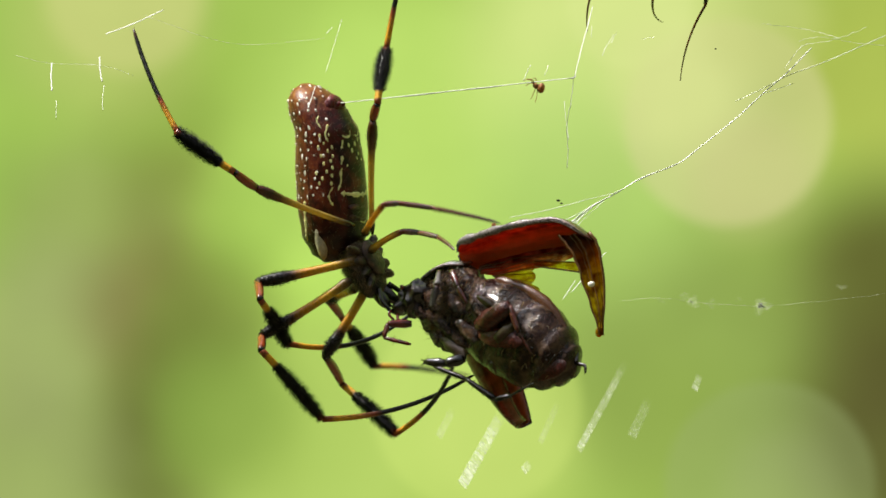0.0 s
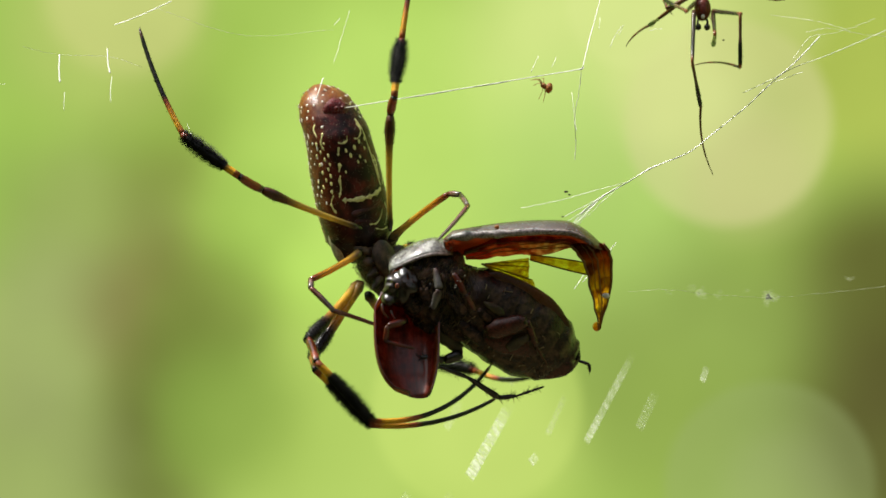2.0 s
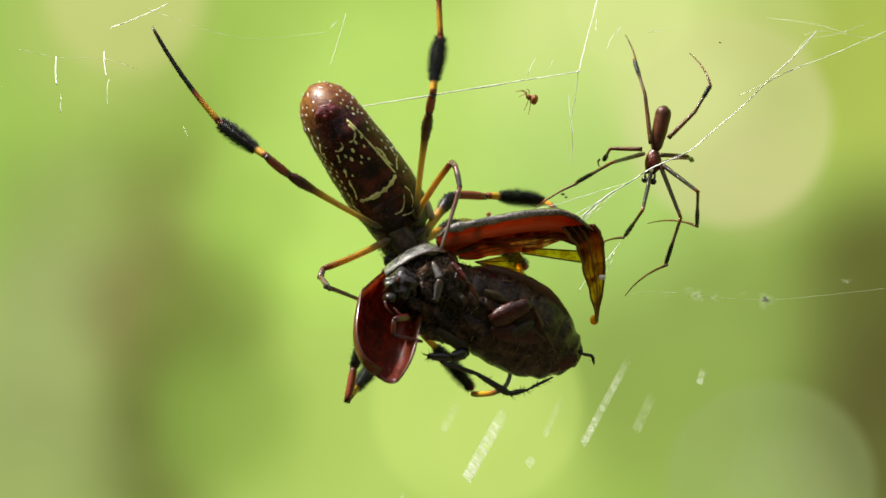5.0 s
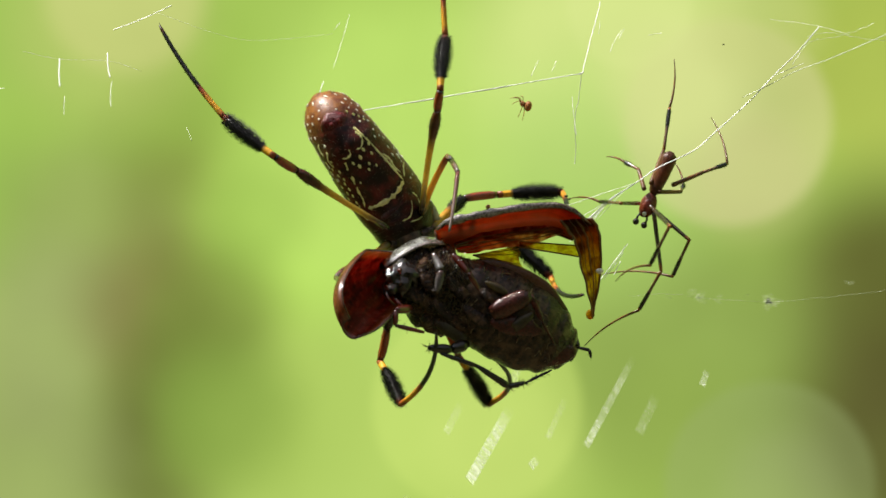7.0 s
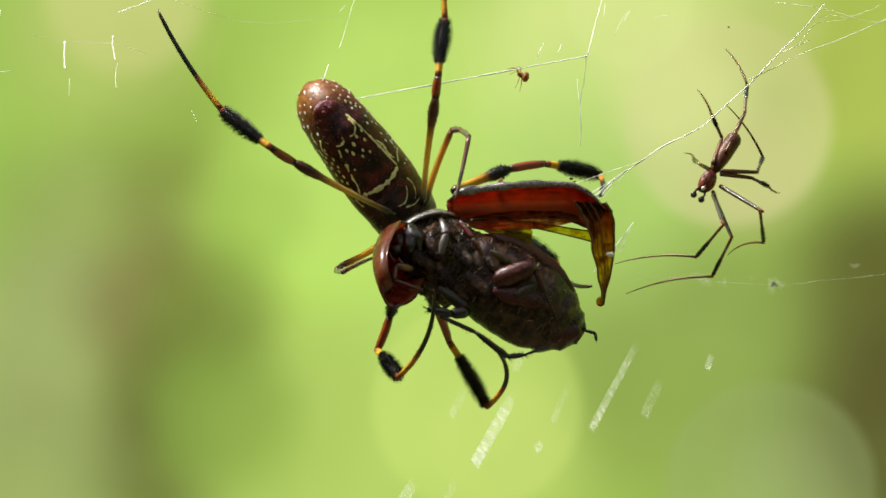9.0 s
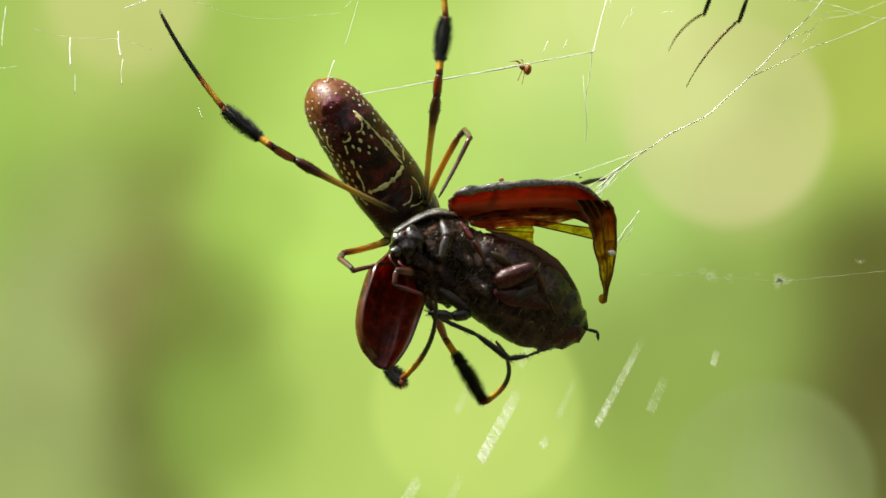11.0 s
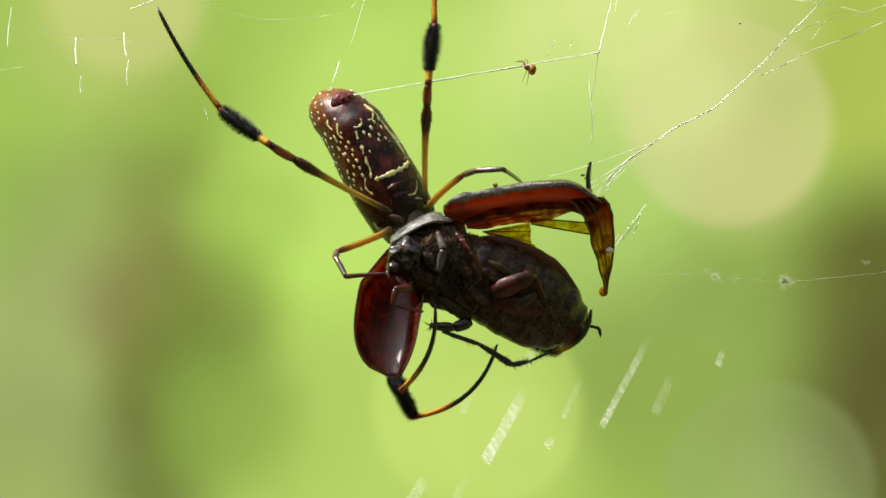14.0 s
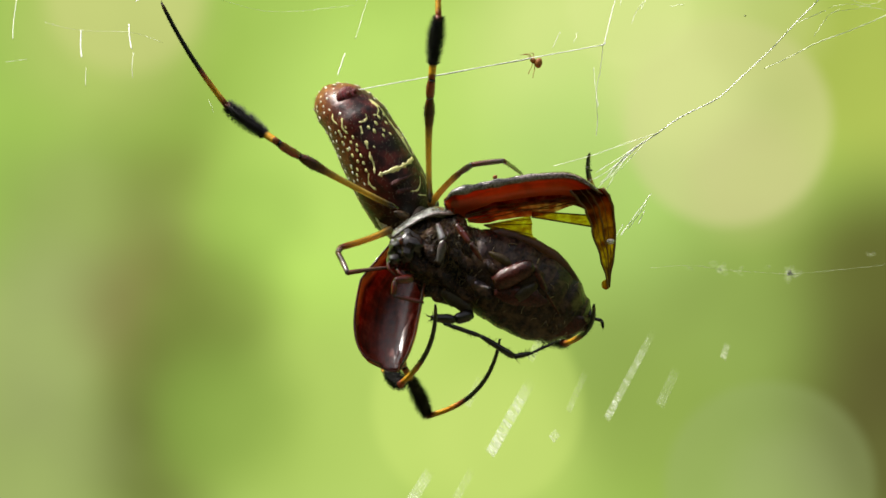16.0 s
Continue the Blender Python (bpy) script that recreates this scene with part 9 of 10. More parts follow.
    walk(mleg[1][0], [
        (0, mm(1.13, -1.06, 0.92, -58.8, -58.6, 66.8)), (0.5, mm(1.14, -1.03, 0.95, -59.8, -56.9, 67.7)),
        (1, mm(1.14, -1.00, 0.98, -60.8, -55.0, 68.6)), (1.5, mm(1.14, -0.94, 1.04, -62.3, -51.7, 69.9)),
        (2, mm(1.14, -0.95, 1.05, -62.0, -51.3, 69.8)), (2.5, mm(1.14, -1.01, 1.01, -60.8, -54.2, 68.9)),
        (3, mm(1.07, -1.09, 1.45, -53.0, -44.2, 67.5)), (3.5, mm(1.71, -1.08, 2.53, -65.9, -41.3, 75.6)),
        (4, mm(1.49, -1.40, 2.45, -33.4, -71.5, 38.6)), (6.5, mm(1.37, -0.80, 1.57, 0.0, -33.9, 0.0)),
        (7, mm(1.98, -0.80, 2.38, -25.2, -40.6, 35.9)), (7.5, mm(1.89, -1.13, 1.38, -10.3, -42.6, 28.7)),
        (8, mm(1.65, -0.99, 0.92, -17.5, -44.8, 34.3)), (8.5, mm(2.53, -1.17, 1.29, -22.4, -40.3, 47.8)),
        (9, mm(0.75, -0.92, 0.47, 5.6, -33.1, 9.0)), (9.2, mm(0.96, -0.95, 0.37, 4.4, -34.6, 19.0)),
        (10.2, mm(0.93, -0.91, 0.89, -24.3, -28.8, 51.9)), (11.3, mm(1.12, -1.07, 1.36, -51.0, -45.6, 65.3)),
        (11.5, mm(1.12, -1.07, 1.36, -51.2, -45.9, 65.2)), (12, mm(1.10, -1.30, 1.16, -45.1, -55.3, 60.2)),
        (16, mm(1.12, -1.07, 1.36, -51.2, -45.9, 65.2))])
    walk(mleg[1][1], [
        (0, mm(5.74, 0.00, -0.00, -3.0, -2.5, 8.5)), (0.5, mm(5.73, 0.00, 0.00, -3.0, -2.4, 8.5)), (1, mm(5.72, -0.00, 0.00, -3.0, -2.4, 8.6)),
        (1.5, mm(5.70, 0.00, 0.00, -3.0, -2.4, 8.6)), (2, mm(5.66, 0.00, 0.00, -3.0, -2.3, 8.7)), (2.5, mm(5.63, 0.00, 0.00, -3.1, -2.4, 8.8)),
        (3, mm(5.62, 0.00, 0.00, -5.9, -6.0, -6.5)), (3.5, mm(5.60, 0.00, 0.00, -3.1, -4.1, -15.7)), (4, mm(5.57, 0.00, 0.00, -4.6, -13.1, -4.5)),
        (6.5, mm(5.42, 0.00, 0.00, 0.0, -15.2, 0.0)), (7, mm(5.57, 0.00, 0.00, 1.6, 2.5, 6.5)), (7.5, mm(5.57, -0.00, 0.00, -0.0, -0.1, -6.1)),
        (8, mm(5.58, -0.00, -0.00, -0.2, -3.6, -28.6)), (8.5, mm(5.61, -0.00, 0.00, -5.4, -16.0, -26.4)),
        (9, mm(5.53, -0.00, -0.00, -60.4, -31.0, 59.5)), (9.2, mm(5.59, 0.00, 0.00, -63.1, -31.8, 49.8)),
        (10.2, mm(5.68, 0.00, 0.00, -37.5, -27.7, 11.1)), (11.3, mm(5.79, -0.00, 0.00, -5.2, -5.6, -6.2)),
        (11.5, mm(5.81, 0.00, 0.00, -5.1, -5.6, -6.2)), (12, mm(5.81, 0.00, 0.00, -5.1, -5.6, -6.2)), (16, mm(5.81, 0.00, 0.00, -5.1, -5.6, -6.2))])
    walk(mleg[1][2], [
        (0, mm(10.31, 0.68, 0.20, -5.1, -3.4, 13.9)), (0.5, mm(10.29, 0.68, 0.20, -5.1, -3.4, 13.9)), (1, mm(10.27, 0.69, 0.20, -5.1, -3.4, 14.0)),
        (1.5, mm(10.24, 0.69, 0.19, -5.1, -3.3, 14.1)), (2, mm(10.17, 0.69, 0.19, -5.0, -3.2, 14.3)), (2.5, mm(10.11, 0.70, 0.19, -5.2, -3.3, 14.4)),
        (3, mm(10.12, -0.51, 0.48, -11.0, -13.5, -11.4)), (3.5, mm(9.97, -1.23, 0.33, -11.9, -8.1, 3.6)),
        (4, mm(9.92, -0.34, 1.02, -23.1, -20.4, 26.5)), (6.5, mm(9.63, 0.00, 1.15, -96.3, -33.7, 93.5)),
        (7, mm(10.08, 0.51, -0.20, -79.0, -49.5, 55.2)), (7.5, mm(10.05, -0.48, 0.00, -66.1, -49.0, 41.9)),
        (8, mm(9.45, -2.11, 0.27, -53.2, -50.6, 28.2)), (8.5, mm(9.49, -1.93, 1.24, -113.6, -61.9, 65.7)),
        (9, mm(7.47, 3.30, 2.30, -180.0, -53.4, 165.9)), (9.2, mm(8.05, 2.90, 2.36, -167.9, -41.5, 136.8)),
        (10.2, mm(9.66, 0.78, 2.13, -83.8, -52.8, 37.4)), (11.3, mm(10.44, -0.51, 0.46, -9.9, -12.7, -10.9)),
        (11.5, mm(10.49, -0.51, 0.46, -9.7, -12.6, -10.9)), (12, mm(10.49, -0.51, 0.46, -9.7, -12.6, -10.9)),
        (16, mm(10.49, -0.51, 0.46, -9.7, -12.6, -10.9))])
    walk(mleg[2][0], [
        (0, mm(1.72, -0.76, -0.25, -6.4, -32.4, 35.0)), (0.5, mm(1.72, -0.77, -0.22, -7.9, -31.2, 35.9)),
        (1, mm(1.72, -0.78, -0.20, -9.5, -29.8, 36.8)), (1.5, mm(1.72, -0.79, -0.16, -12.0, -27.4, 38.2)),
        (2, mm(1.47, -0.79, -0.15, 7.6, -5.4, -0.7)), (2.5, mm(1.72, -0.78, -0.18, -8.8, -28.9, 37.0)),
        (3, mm(1.13, -0.86, 0.27, -26.1, -41.9, 46.1)), (3.5, mm(1.44, -0.77, -0.34, -5.1, -13.4, 46.3)),
        (4, mm(1.09, -0.69, -0.57, 5.6, -14.7, 35.8)), (6.5, mm(0.95, -0.80, 0.32, -11.0, -13.9, 39.0)),
        (7, mm(0.53, -0.80, 0.67, -18.1, -17.6, 47.3)), (7.5, mm(0.03, -0.85, 0.13, -5.2, -25.3, 40.0)),
        (8, mm(-0.45, -0.76, -0.28, -9.9, -30.2, 37.3)), (8.5, mm(0.10, -0.79, -0.15, -10.0, -28.2, 48.1)),
        (9, mm(0.97, -0.85, 0.14, 4.9, -28.3, 13.1)), (9.2, mm(0.85, -0.79, -0.17, 11.7, -27.9, 8.9)),
        (10.2, mm(0.92, -0.81, 0.08, -13.4, -26.4, 39.8)), (11.3, mm(1.14, -0.85, 0.18, -24.9, -42.2, 44.5)),
        (11.5, mm(1.14, -0.85, 0.17, -25.1, -42.5, 44.4)), (12, mm(1.13, -0.87, 0.03, -14.8, -49.8, 36.7)),
        (16, mm(1.14, -0.85, 0.17, -25.1, -42.5, 44.4))])
    walk(mleg[2][1], [
        (0, mm(4.95, -0.00, 0.00, 5.3, 10.6, -10.2)), (0.5, mm(4.95, -0.00, 0.00, 5.3, 10.6, -10.3)), (1, mm(4.94, 0.00, 0.00, 5.3, 10.5, -10.3)),
        (1.5, mm(4.94, 0.00, 0.00, 5.2, 10.4, -10.3)), (2, mm(4.69, 0.00, 0.00, 5.7, 10.3, 29.3)), (2.5, mm(4.90, 0.00, 0.00, 5.2, 10.2, -10.5)),
        (3, mm(4.90, 0.00, -0.00, -0.2, -0.3, -14.4)), (3.5, mm(4.86, 0.00, 0.00, 25.5, 21.1, 6.6)), (4, mm(4.84, 0.00, 0.00, 66.6, 20.1, 44.1)),
        (6.5, mm(4.83, -0.00, 0.00, -45.7, -16.6, 36.8)), (7, mm(4.83, -0.00, 0.00, -57.2, -20.9, 32.6)),
        (7.5, mm(4.81, 0.00, 0.00, -63.6, -6.4, 45.5)), (8, mm(4.82, -0.00, 0.00, 115.9, 10.0, 57.2)),
        (8.5, mm(4.82, 0.00, 0.00, 107.7, 27.9, 49.5)), (9, mm(4.80, -0.00, 0.00, 5.6, 18.1, 0.5)), (9.2, mm(4.79, -0.00, 0.00, 0.0, -4.8, -15.7)),
        (10.2, mm(4.91, 0.00, 0.00, -2.1, -3.8, -9.2)), (11.3, mm(5.03, -0.00, 0.00, 0.2, 0.4, -13.8)),
        (11.5, mm(5.04, 0.00, 0.00, 0.2, 0.5, -13.7)), (12, mm(5.04, 0.00, 0.00, 0.2, 0.5, -13.7)), (16, mm(5.04, 0.00, 0.00, 0.2, 0.5, -13.7))])
    walk(mleg[2][2], [
        (0, mm(7.82, -0.52, -0.55, 14.4, 6.3, 29.7)), (0.5, mm(7.82, -0.52, -0.54, 14.7, 6.5, 29.7)), (1, mm(7.81, -0.52, -0.54, 15.0, 6.6, 29.7)),
        (1.5, mm(7.80, -0.52, -0.54, 15.6, 6.9, 29.8)), (2, mm(7.20, 1.41, -0.52, 5.3, 6.5, 39.2)), (2.5, mm(7.76, -0.53, -0.52, 17.6, 7.6, 30.1)),
        (3, mm(7.76, -0.74, 0.02, 0.0, -37.2, -40.6)), (3.5, mm(7.55, 0.31, -1.04, -156.9, -12.4, 70.3)),
        (4, mm(6.72, 1.82, -0.95, 172.7, 26.2, 126.3)), (6.5, mm(6.98, 1.61, 0.80, -124.6, -30.3, 71.6)),
        (7, mm(7.07, 1.43, 1.01, -116.1, -47.2, 65.3)), (7.5, mm(6.63, 1.85, 0.29, -130.8, -23.5, 67.6)),
        (8, mm(6.22, 2.18, -0.46, -171.8, -3.0, 72.3)), (8.5, mm(6.40, 1.85, -1.29, -175.3, -1.2, 55.4)),
        (9, mm(7.56, 0.02, -0.90, 15.8, 8.7, 44.6)), (9.2, mm(7.52, -0.77, 0.24, 1.9, 0.6, 57.3)), (10.2, mm(7.84, -0.48, 0.20, -44.3, -23.9, 29.1)),
        (11.3, mm(7.96, -0.72, -0.02, 0.0, -35.4, -39.4)), (11.5, mm(7.98, -0.71, -0.03, 0.0, -35.1, -39.2)),
        (12, mm(7.98, -0.71, -0.03, 0.0, -35.1, -39.2)), (16, mm(7.98, -0.71, -0.03, 0.0, -35.1, -39.2))])
    walk(mleg[3][0], [
        (0, mm(-1.11, -0.85, 0.10, 174.2, -14.1, 133.4)), (0.5, mm(-1.11, -0.85, 0.13, 175.3, -12.8, 133.1)),
        (1, mm(-1.11, -0.84, 0.16, 176.5, -11.3, 132.8)), (1.5, mm(-1.11, -0.84, 0.22, 178.5, -8.8, 132.4)),
        (2, mm(-1.11, -0.84, 0.23, 164.3, 22.9, 158.8)), (2.5, mm(-1.10, -0.85, 0.19, 175.0, -10.1, 132.7)),
        (3, mm(-1.50, -0.73, -0.42, 172.2, -8.4, 154.5)), (3.5, mm(-1.03, -0.79, -0.10, -147.8, -28.1, 119.7)),
        (4, mm(-1.52, -0.67, -0.65, 166.7, 6.5, 178.5)), (6.5, mm(-2.06, -0.80, 0.37, 171.1, 8.1, 132.0)),
        (7, mm(-1.47, -0.80, 0.21, -133.2, -30.8, 115.7)), (7.5, mm(-1.20, -0.80, -0.07, -139.2, -35.9, 114.1)),
        (8, mm(-0.92, -0.76, -0.30, -148.1, -25.4, 111.3)), (8.5, mm(-0.91, -0.71, -0.45, -140.3, -43.8, 119.6)),
        (9, mm(-0.70, -0.99, 0.78, -117.7, -66.5, 113.4)), (9.2, mm(-0.93, -0.71, -0.41, -125.3, -72.3, 120.8)),
        (10.2, mm(-1.16, -0.77, -0.31, -133.9, -31.7, 112.1)), (11.3, mm(-1.51, -0.74, -0.42, 173.9, -11.9, 154.9)),
        (11.5, mm(-1.51, -0.73, -0.42, 174.0, -12.1, 155.0)), (12, mm(-1.51, -0.64, -0.57, 164.1, -15.4, 157.1)),
        (16, mm(-1.51, -0.73, -0.42, 174.0, -12.1, 155.0))])
    walk(mleg[3][1], [
        (0, mm(4.54, -0.00, -0.00, 66.7, 12.2, 36.8)), (0.5, mm(4.54, 0.00, 0.00, 66.7, 12.0, 36.9)), (1, mm(4.54, 0.00, 0.00, 66.8, 11.8, 37.0)),
        (1.5, mm(4.54, 0.00, 0.00, 66.9, 11.5, 37.1)), (2, mm(4.58, -0.00, 0.00, 112.2, 28.9, 85.0)),
        (2.5, mm(4.54, -0.00, -0.00, 65.4, 10.3, 37.3)), (3, mm(4.58, -0.00, 0.00, -92.6, -11.5, 64.1)),
        (3.5, mm(4.64, 0.00, -0.00, -20.0, -10.2, 9.7)), (4, mm(4.69, 0.00, -0.00, -22.4, -25.1, 44.3)),
        (6.5, mm(4.56, -0.00, 0.00, -94.6, -29.8, 44.9)), (7, mm(4.68, 0.00, 0.00, -40.2, -27.9, 10.3)),
        (7.5, mm(4.67, 0.00, 0.00, -52.0, -25.5, 13.1)), (8, mm(4.66, 0.00, -0.00, -67.8, -23.6, 15.6)),
        (8.5, mm(4.73, 0.00, 0.00, -55.2, -31.0, 18.6)), (9, mm(4.80, 0.00, 0.00, -0.0, -46.2, -33.5)),
        (9.2, mm(4.80, 0.00, 0.00, -13.5, -38.7, -11.3)), (10.2, mm(4.72, 0.00, -0.00, 5.3, 2.6, 6.1)),
        (11.3, mm(4.58, 0.00, 0.00, -96.6, -7.9, 64.4)), (11.5, mm(4.58, 0.00, -0.00, -96.6, -7.3, 64.4)),
        (12, mm(4.58, -0.00, 0.00, -96.6, -7.3, 64.4)), (16, mm(4.58, 0.00, -0.00, -96.6, -7.3, 64.4))])
    walk(mleg[3][2], [
        (0, mm(7.14, 1.94, -0.70, 154.6, 27.2, 85.9)), (0.5, mm(7.13, 1.95, -0.69, 154.9, 26.9, 86.0)),
        (1, mm(7.13, 1.95, -0.68, 155.2, 26.6, 86.0)), (1.5, mm(7.12, 1.95, -0.66, 155.8, 26.0, 86.2)),
        (2, mm(4.86, 3.15, -1.74, -98.7, -37.7, 79.1)), (2.5, mm(7.12, 1.96, -0.59, 157.6, 24.1, 86.7)),
        (3, mm(5.99, 2.90, 0.66, -179.7, -0.1, 87.0)), (3.5, mm(8.01, 0.58, 0.61, -61.5, -7.6, 31.5)), (4, mm(6.91, 2.17, 1.45, -38.0, -16.3, 70.2)),
        (6.5, mm(6.71, 2.14, 1.73, -135.1, -14.4, 56.6)), (7, mm(7.71, 0.55, 1.62, -53.1, -29.0, 19.3)),
        (7.5, mm(7.72, 0.71, 1.49, -75.0, -27.4, 24.7)), (8, mm(7.71, 0.85, 1.38, -101.6, -26.6, 30.1)),
        (8.5, mm(7.55, 0.95, 1.79, 0.0, -83.8, -51.7)), (9, mm(6.85, -1.36, 2.56, -19.0, -46.6, -8.1)),
        (9.2, mm(7.53, -0.55, 2.23, -22.4, -41.1, -0.2)), (10.2, mm(8.27, 0.38, -0.17, 22.9, 11.3, 7.8)),
        (11.3, mm(5.97, 2.91, 0.45, 170.8, 4.0, 87.0)), (11.5, mm(5.98, 2.91, 0.42, 169.5, 4.6, 87.0)), (12, mm(5.98, 2.91, 0.42, 169.5, 4.6, 87.0)),
        (16, mm(5.98, 2.91, 0.42, 169.5, 4.6, 87.0))])
    walk(mleg[4][0], [
        (0, mm(-1.25, -0.55, -1.08, 162.8, 33.5, 170.3)), (0.5, mm(-1.33, -0.58, -1.06, 179.4, 35.0, -162.3)),
        (1, mm(-1.41, -0.62, -1.03, -174.1, 31.3, -151.0)), (1.5, mm(-1.10, -0.73, -0.58, -175.1, 18.8, -143.3)),
        (2, mm(-1.10, -0.68, -0.97, -137.3, 18.4, -101.5)), (2.5, mm(-1.08, -0.47, -1.79, -152.9, 36.4, -127.9)),
        (3, mm(-1.59, -0.49, -1.70, -156.9, 23.8, -116.3)), (3.5, mm(-1.68, -0.66, -1.31, -162.8, 35.1, -143.8)),
        (4, mm(-1.64, -0.51, -1.31, -158.6, 34.0, -128.4)), (6.5, mm(-1.47, -0.80, -0.10, -172.2, 3.5, -113.8)),
        (7, mm(-1.38, -0.80, -1.96, -154.5, 7.6, -105.5)), (7.5, mm(-1.38, -0.25, -2.53, -159.0, 18.9, -105.0)),
        (8, mm(-0.91, -0.21, -3.15, -149.9, 18.7, -103.0)), (8.5, mm(-0.74, -0.07, -2.84, -138.3, 30.6, -106.8)),
        (9, mm(-0.73, -0.78, -0.18, -162.8, 16.0, -101.4)), (9.2, mm(-0.71, -0.40, -1.39, -158.7, 23.1, -103.6)),
        (10.2, mm(-1.15, -0.64, -1.46, -149.2, 17.8, -107.8)), (11.3, mm(-1.65, -0.50, -1.69, -154.7, 25.9, -117.4)),
        (11.5, mm(-1.65, -0.50, -1.70, -154.0, 26.3, -117.5)), (12, mm(-1.63, -0.18, -1.78, -158.9, 35.6, -120.2)),
        (16, mm(-1.65, -0.50, -1.70, -154.0, 26.3, -117.5))])
    walk(mleg[4][1], [
        (0, mm(10.17, 0.00, -0.00, 0.0, -27.3, -0.0)), (0.5, mm(10.47, -0.00, 0.00, -11.4, -23.5, 48.4)),
        (1, mm(10.53, -0.00, 0.00, -14.8, -20.2, 67.8)), (1.5, mm(10.51, 0.00, 0.00, -20.6, -16.8, 89.5)),
        (2, mm(9.64, 0.00, 0.00, 81.7, 24.6, 161.0)), (2.5, mm(10.50, 0.00, 0.00, -48.9, -34.1, 111.2)),
        (3, mm(10.41, 0.00, 0.00, -39.9, -25.0, 124.9)), (3.5, mm(10.44, 0.00, 0.00, -1.1, -0.5, 98.2)),
        (4, mm(10.41, 0.00, 0.00, -15.8, -15.1, 96.8)), (6.5, mm(10.17, -0.00, 0.00, -4.1, -1.6, 135.3)), (7, mm(9.72, 0.00, 0.00, 8.5, 3.2, 142.3)),
        (7.5, mm(9.65, -0.00, 0.00, 7.3, 2.0, 148.9)), (8, mm(9.60, 0.00, 0.00, 8.3, 1.4, 155.8)), (8.5, mm(10.02, 0.00, 0.00, 12.3, 3.2, 143.4)),
        (9, mm(9.48, -0.00, 0.00, 51.7, 5.9, 163.7)), (9.2, mm(9.57, 0.00, 0.00, 47.0, 6.5, 160.0)),
        (10.2, mm(9.93, -0.00, -0.00, -37.2, -7.6, 149.4)), (11.3, mm(10.59, 0.00, 0.00, -35.1, -20.9, 123.0)),
        (11.5, mm(10.62, 0.00, 0.00, -34.2, -20.2, 122.8)), (12, mm(10.62, -0.00, -0.00, -34.2, -20.2, 122.8)),
        (16, mm(10.62, 0.00, 0.00, -34.2, -20.2, 122.8))])
    walk(mleg[4][2], [
        (0, mm(17.55, 0.00, 3.80, -40.3, -32.9, 57.3)), (0.5, mm(15.34, 5.48, 3.18, -47.5, -27.3, 88.8)),
        (1, mm(13.34, 6.88, 2.73, -54.6, -21.8, 105.5)), (1.5, mm(10.57, 7.56, 2.28, -47.8, -21.8, 108.5)),
        (2, mm(2.62, 2.42, -3.40, 114.6, 27.7, 176.4)), (2.5, mm(8.08, 6.24, 4.54, -128.6, -53.5, 170.0)),
        (3, mm(6.25, 5.96, 3.39, -160.2, -11.0, 179.6)), (3.5, mm(9.29, 7.98, 0.07, 2.1, 1.0, 97.6)), (4, mm(9.49, 7.70, 2.10, -0.0, -26.2, 49.5)),
        (6.5, mm(4.42, 5.70, 0.22, 2.7, 2.7, 110.7)), (7, mm(3.32, 4.94, -0.45, 8.7, 4.7, 134.3)), (7.5, mm(2.92, 4.06, -0.28, 7.4, 2.4, 146.5)),
        (8, mm(2.60, 3.15, -0.19, 6.7, 0.8, 158.2)), (8.5, mm(3.73, 4.67, -0.44, 14.9, 8.0, 130.4)), (9, mm(2.19, 2.14, -0.78, 43.3, 6.9, 161.1)),
        (9.2, mm(2.41, 2.60, -0.87, 53.9, 4.2, 163.0)), (10.2, mm(3.32, 3.92, 1.02, 178.5, 0.4, 174.1)),
        (11.3, mm(6.63, 6.09, 2.77, -161.2, -10.8, 178.8)), (11.5, mm(6.68, 6.11, 2.68, -161.3, -10.8, 178.6)),
        (12, mm(6.68, 6.11, 2.68, -161.3, -10.8, 178.6)), (16, mm(6.68, 6.11, 2.68, -161.3, -10.8, 178.6))])
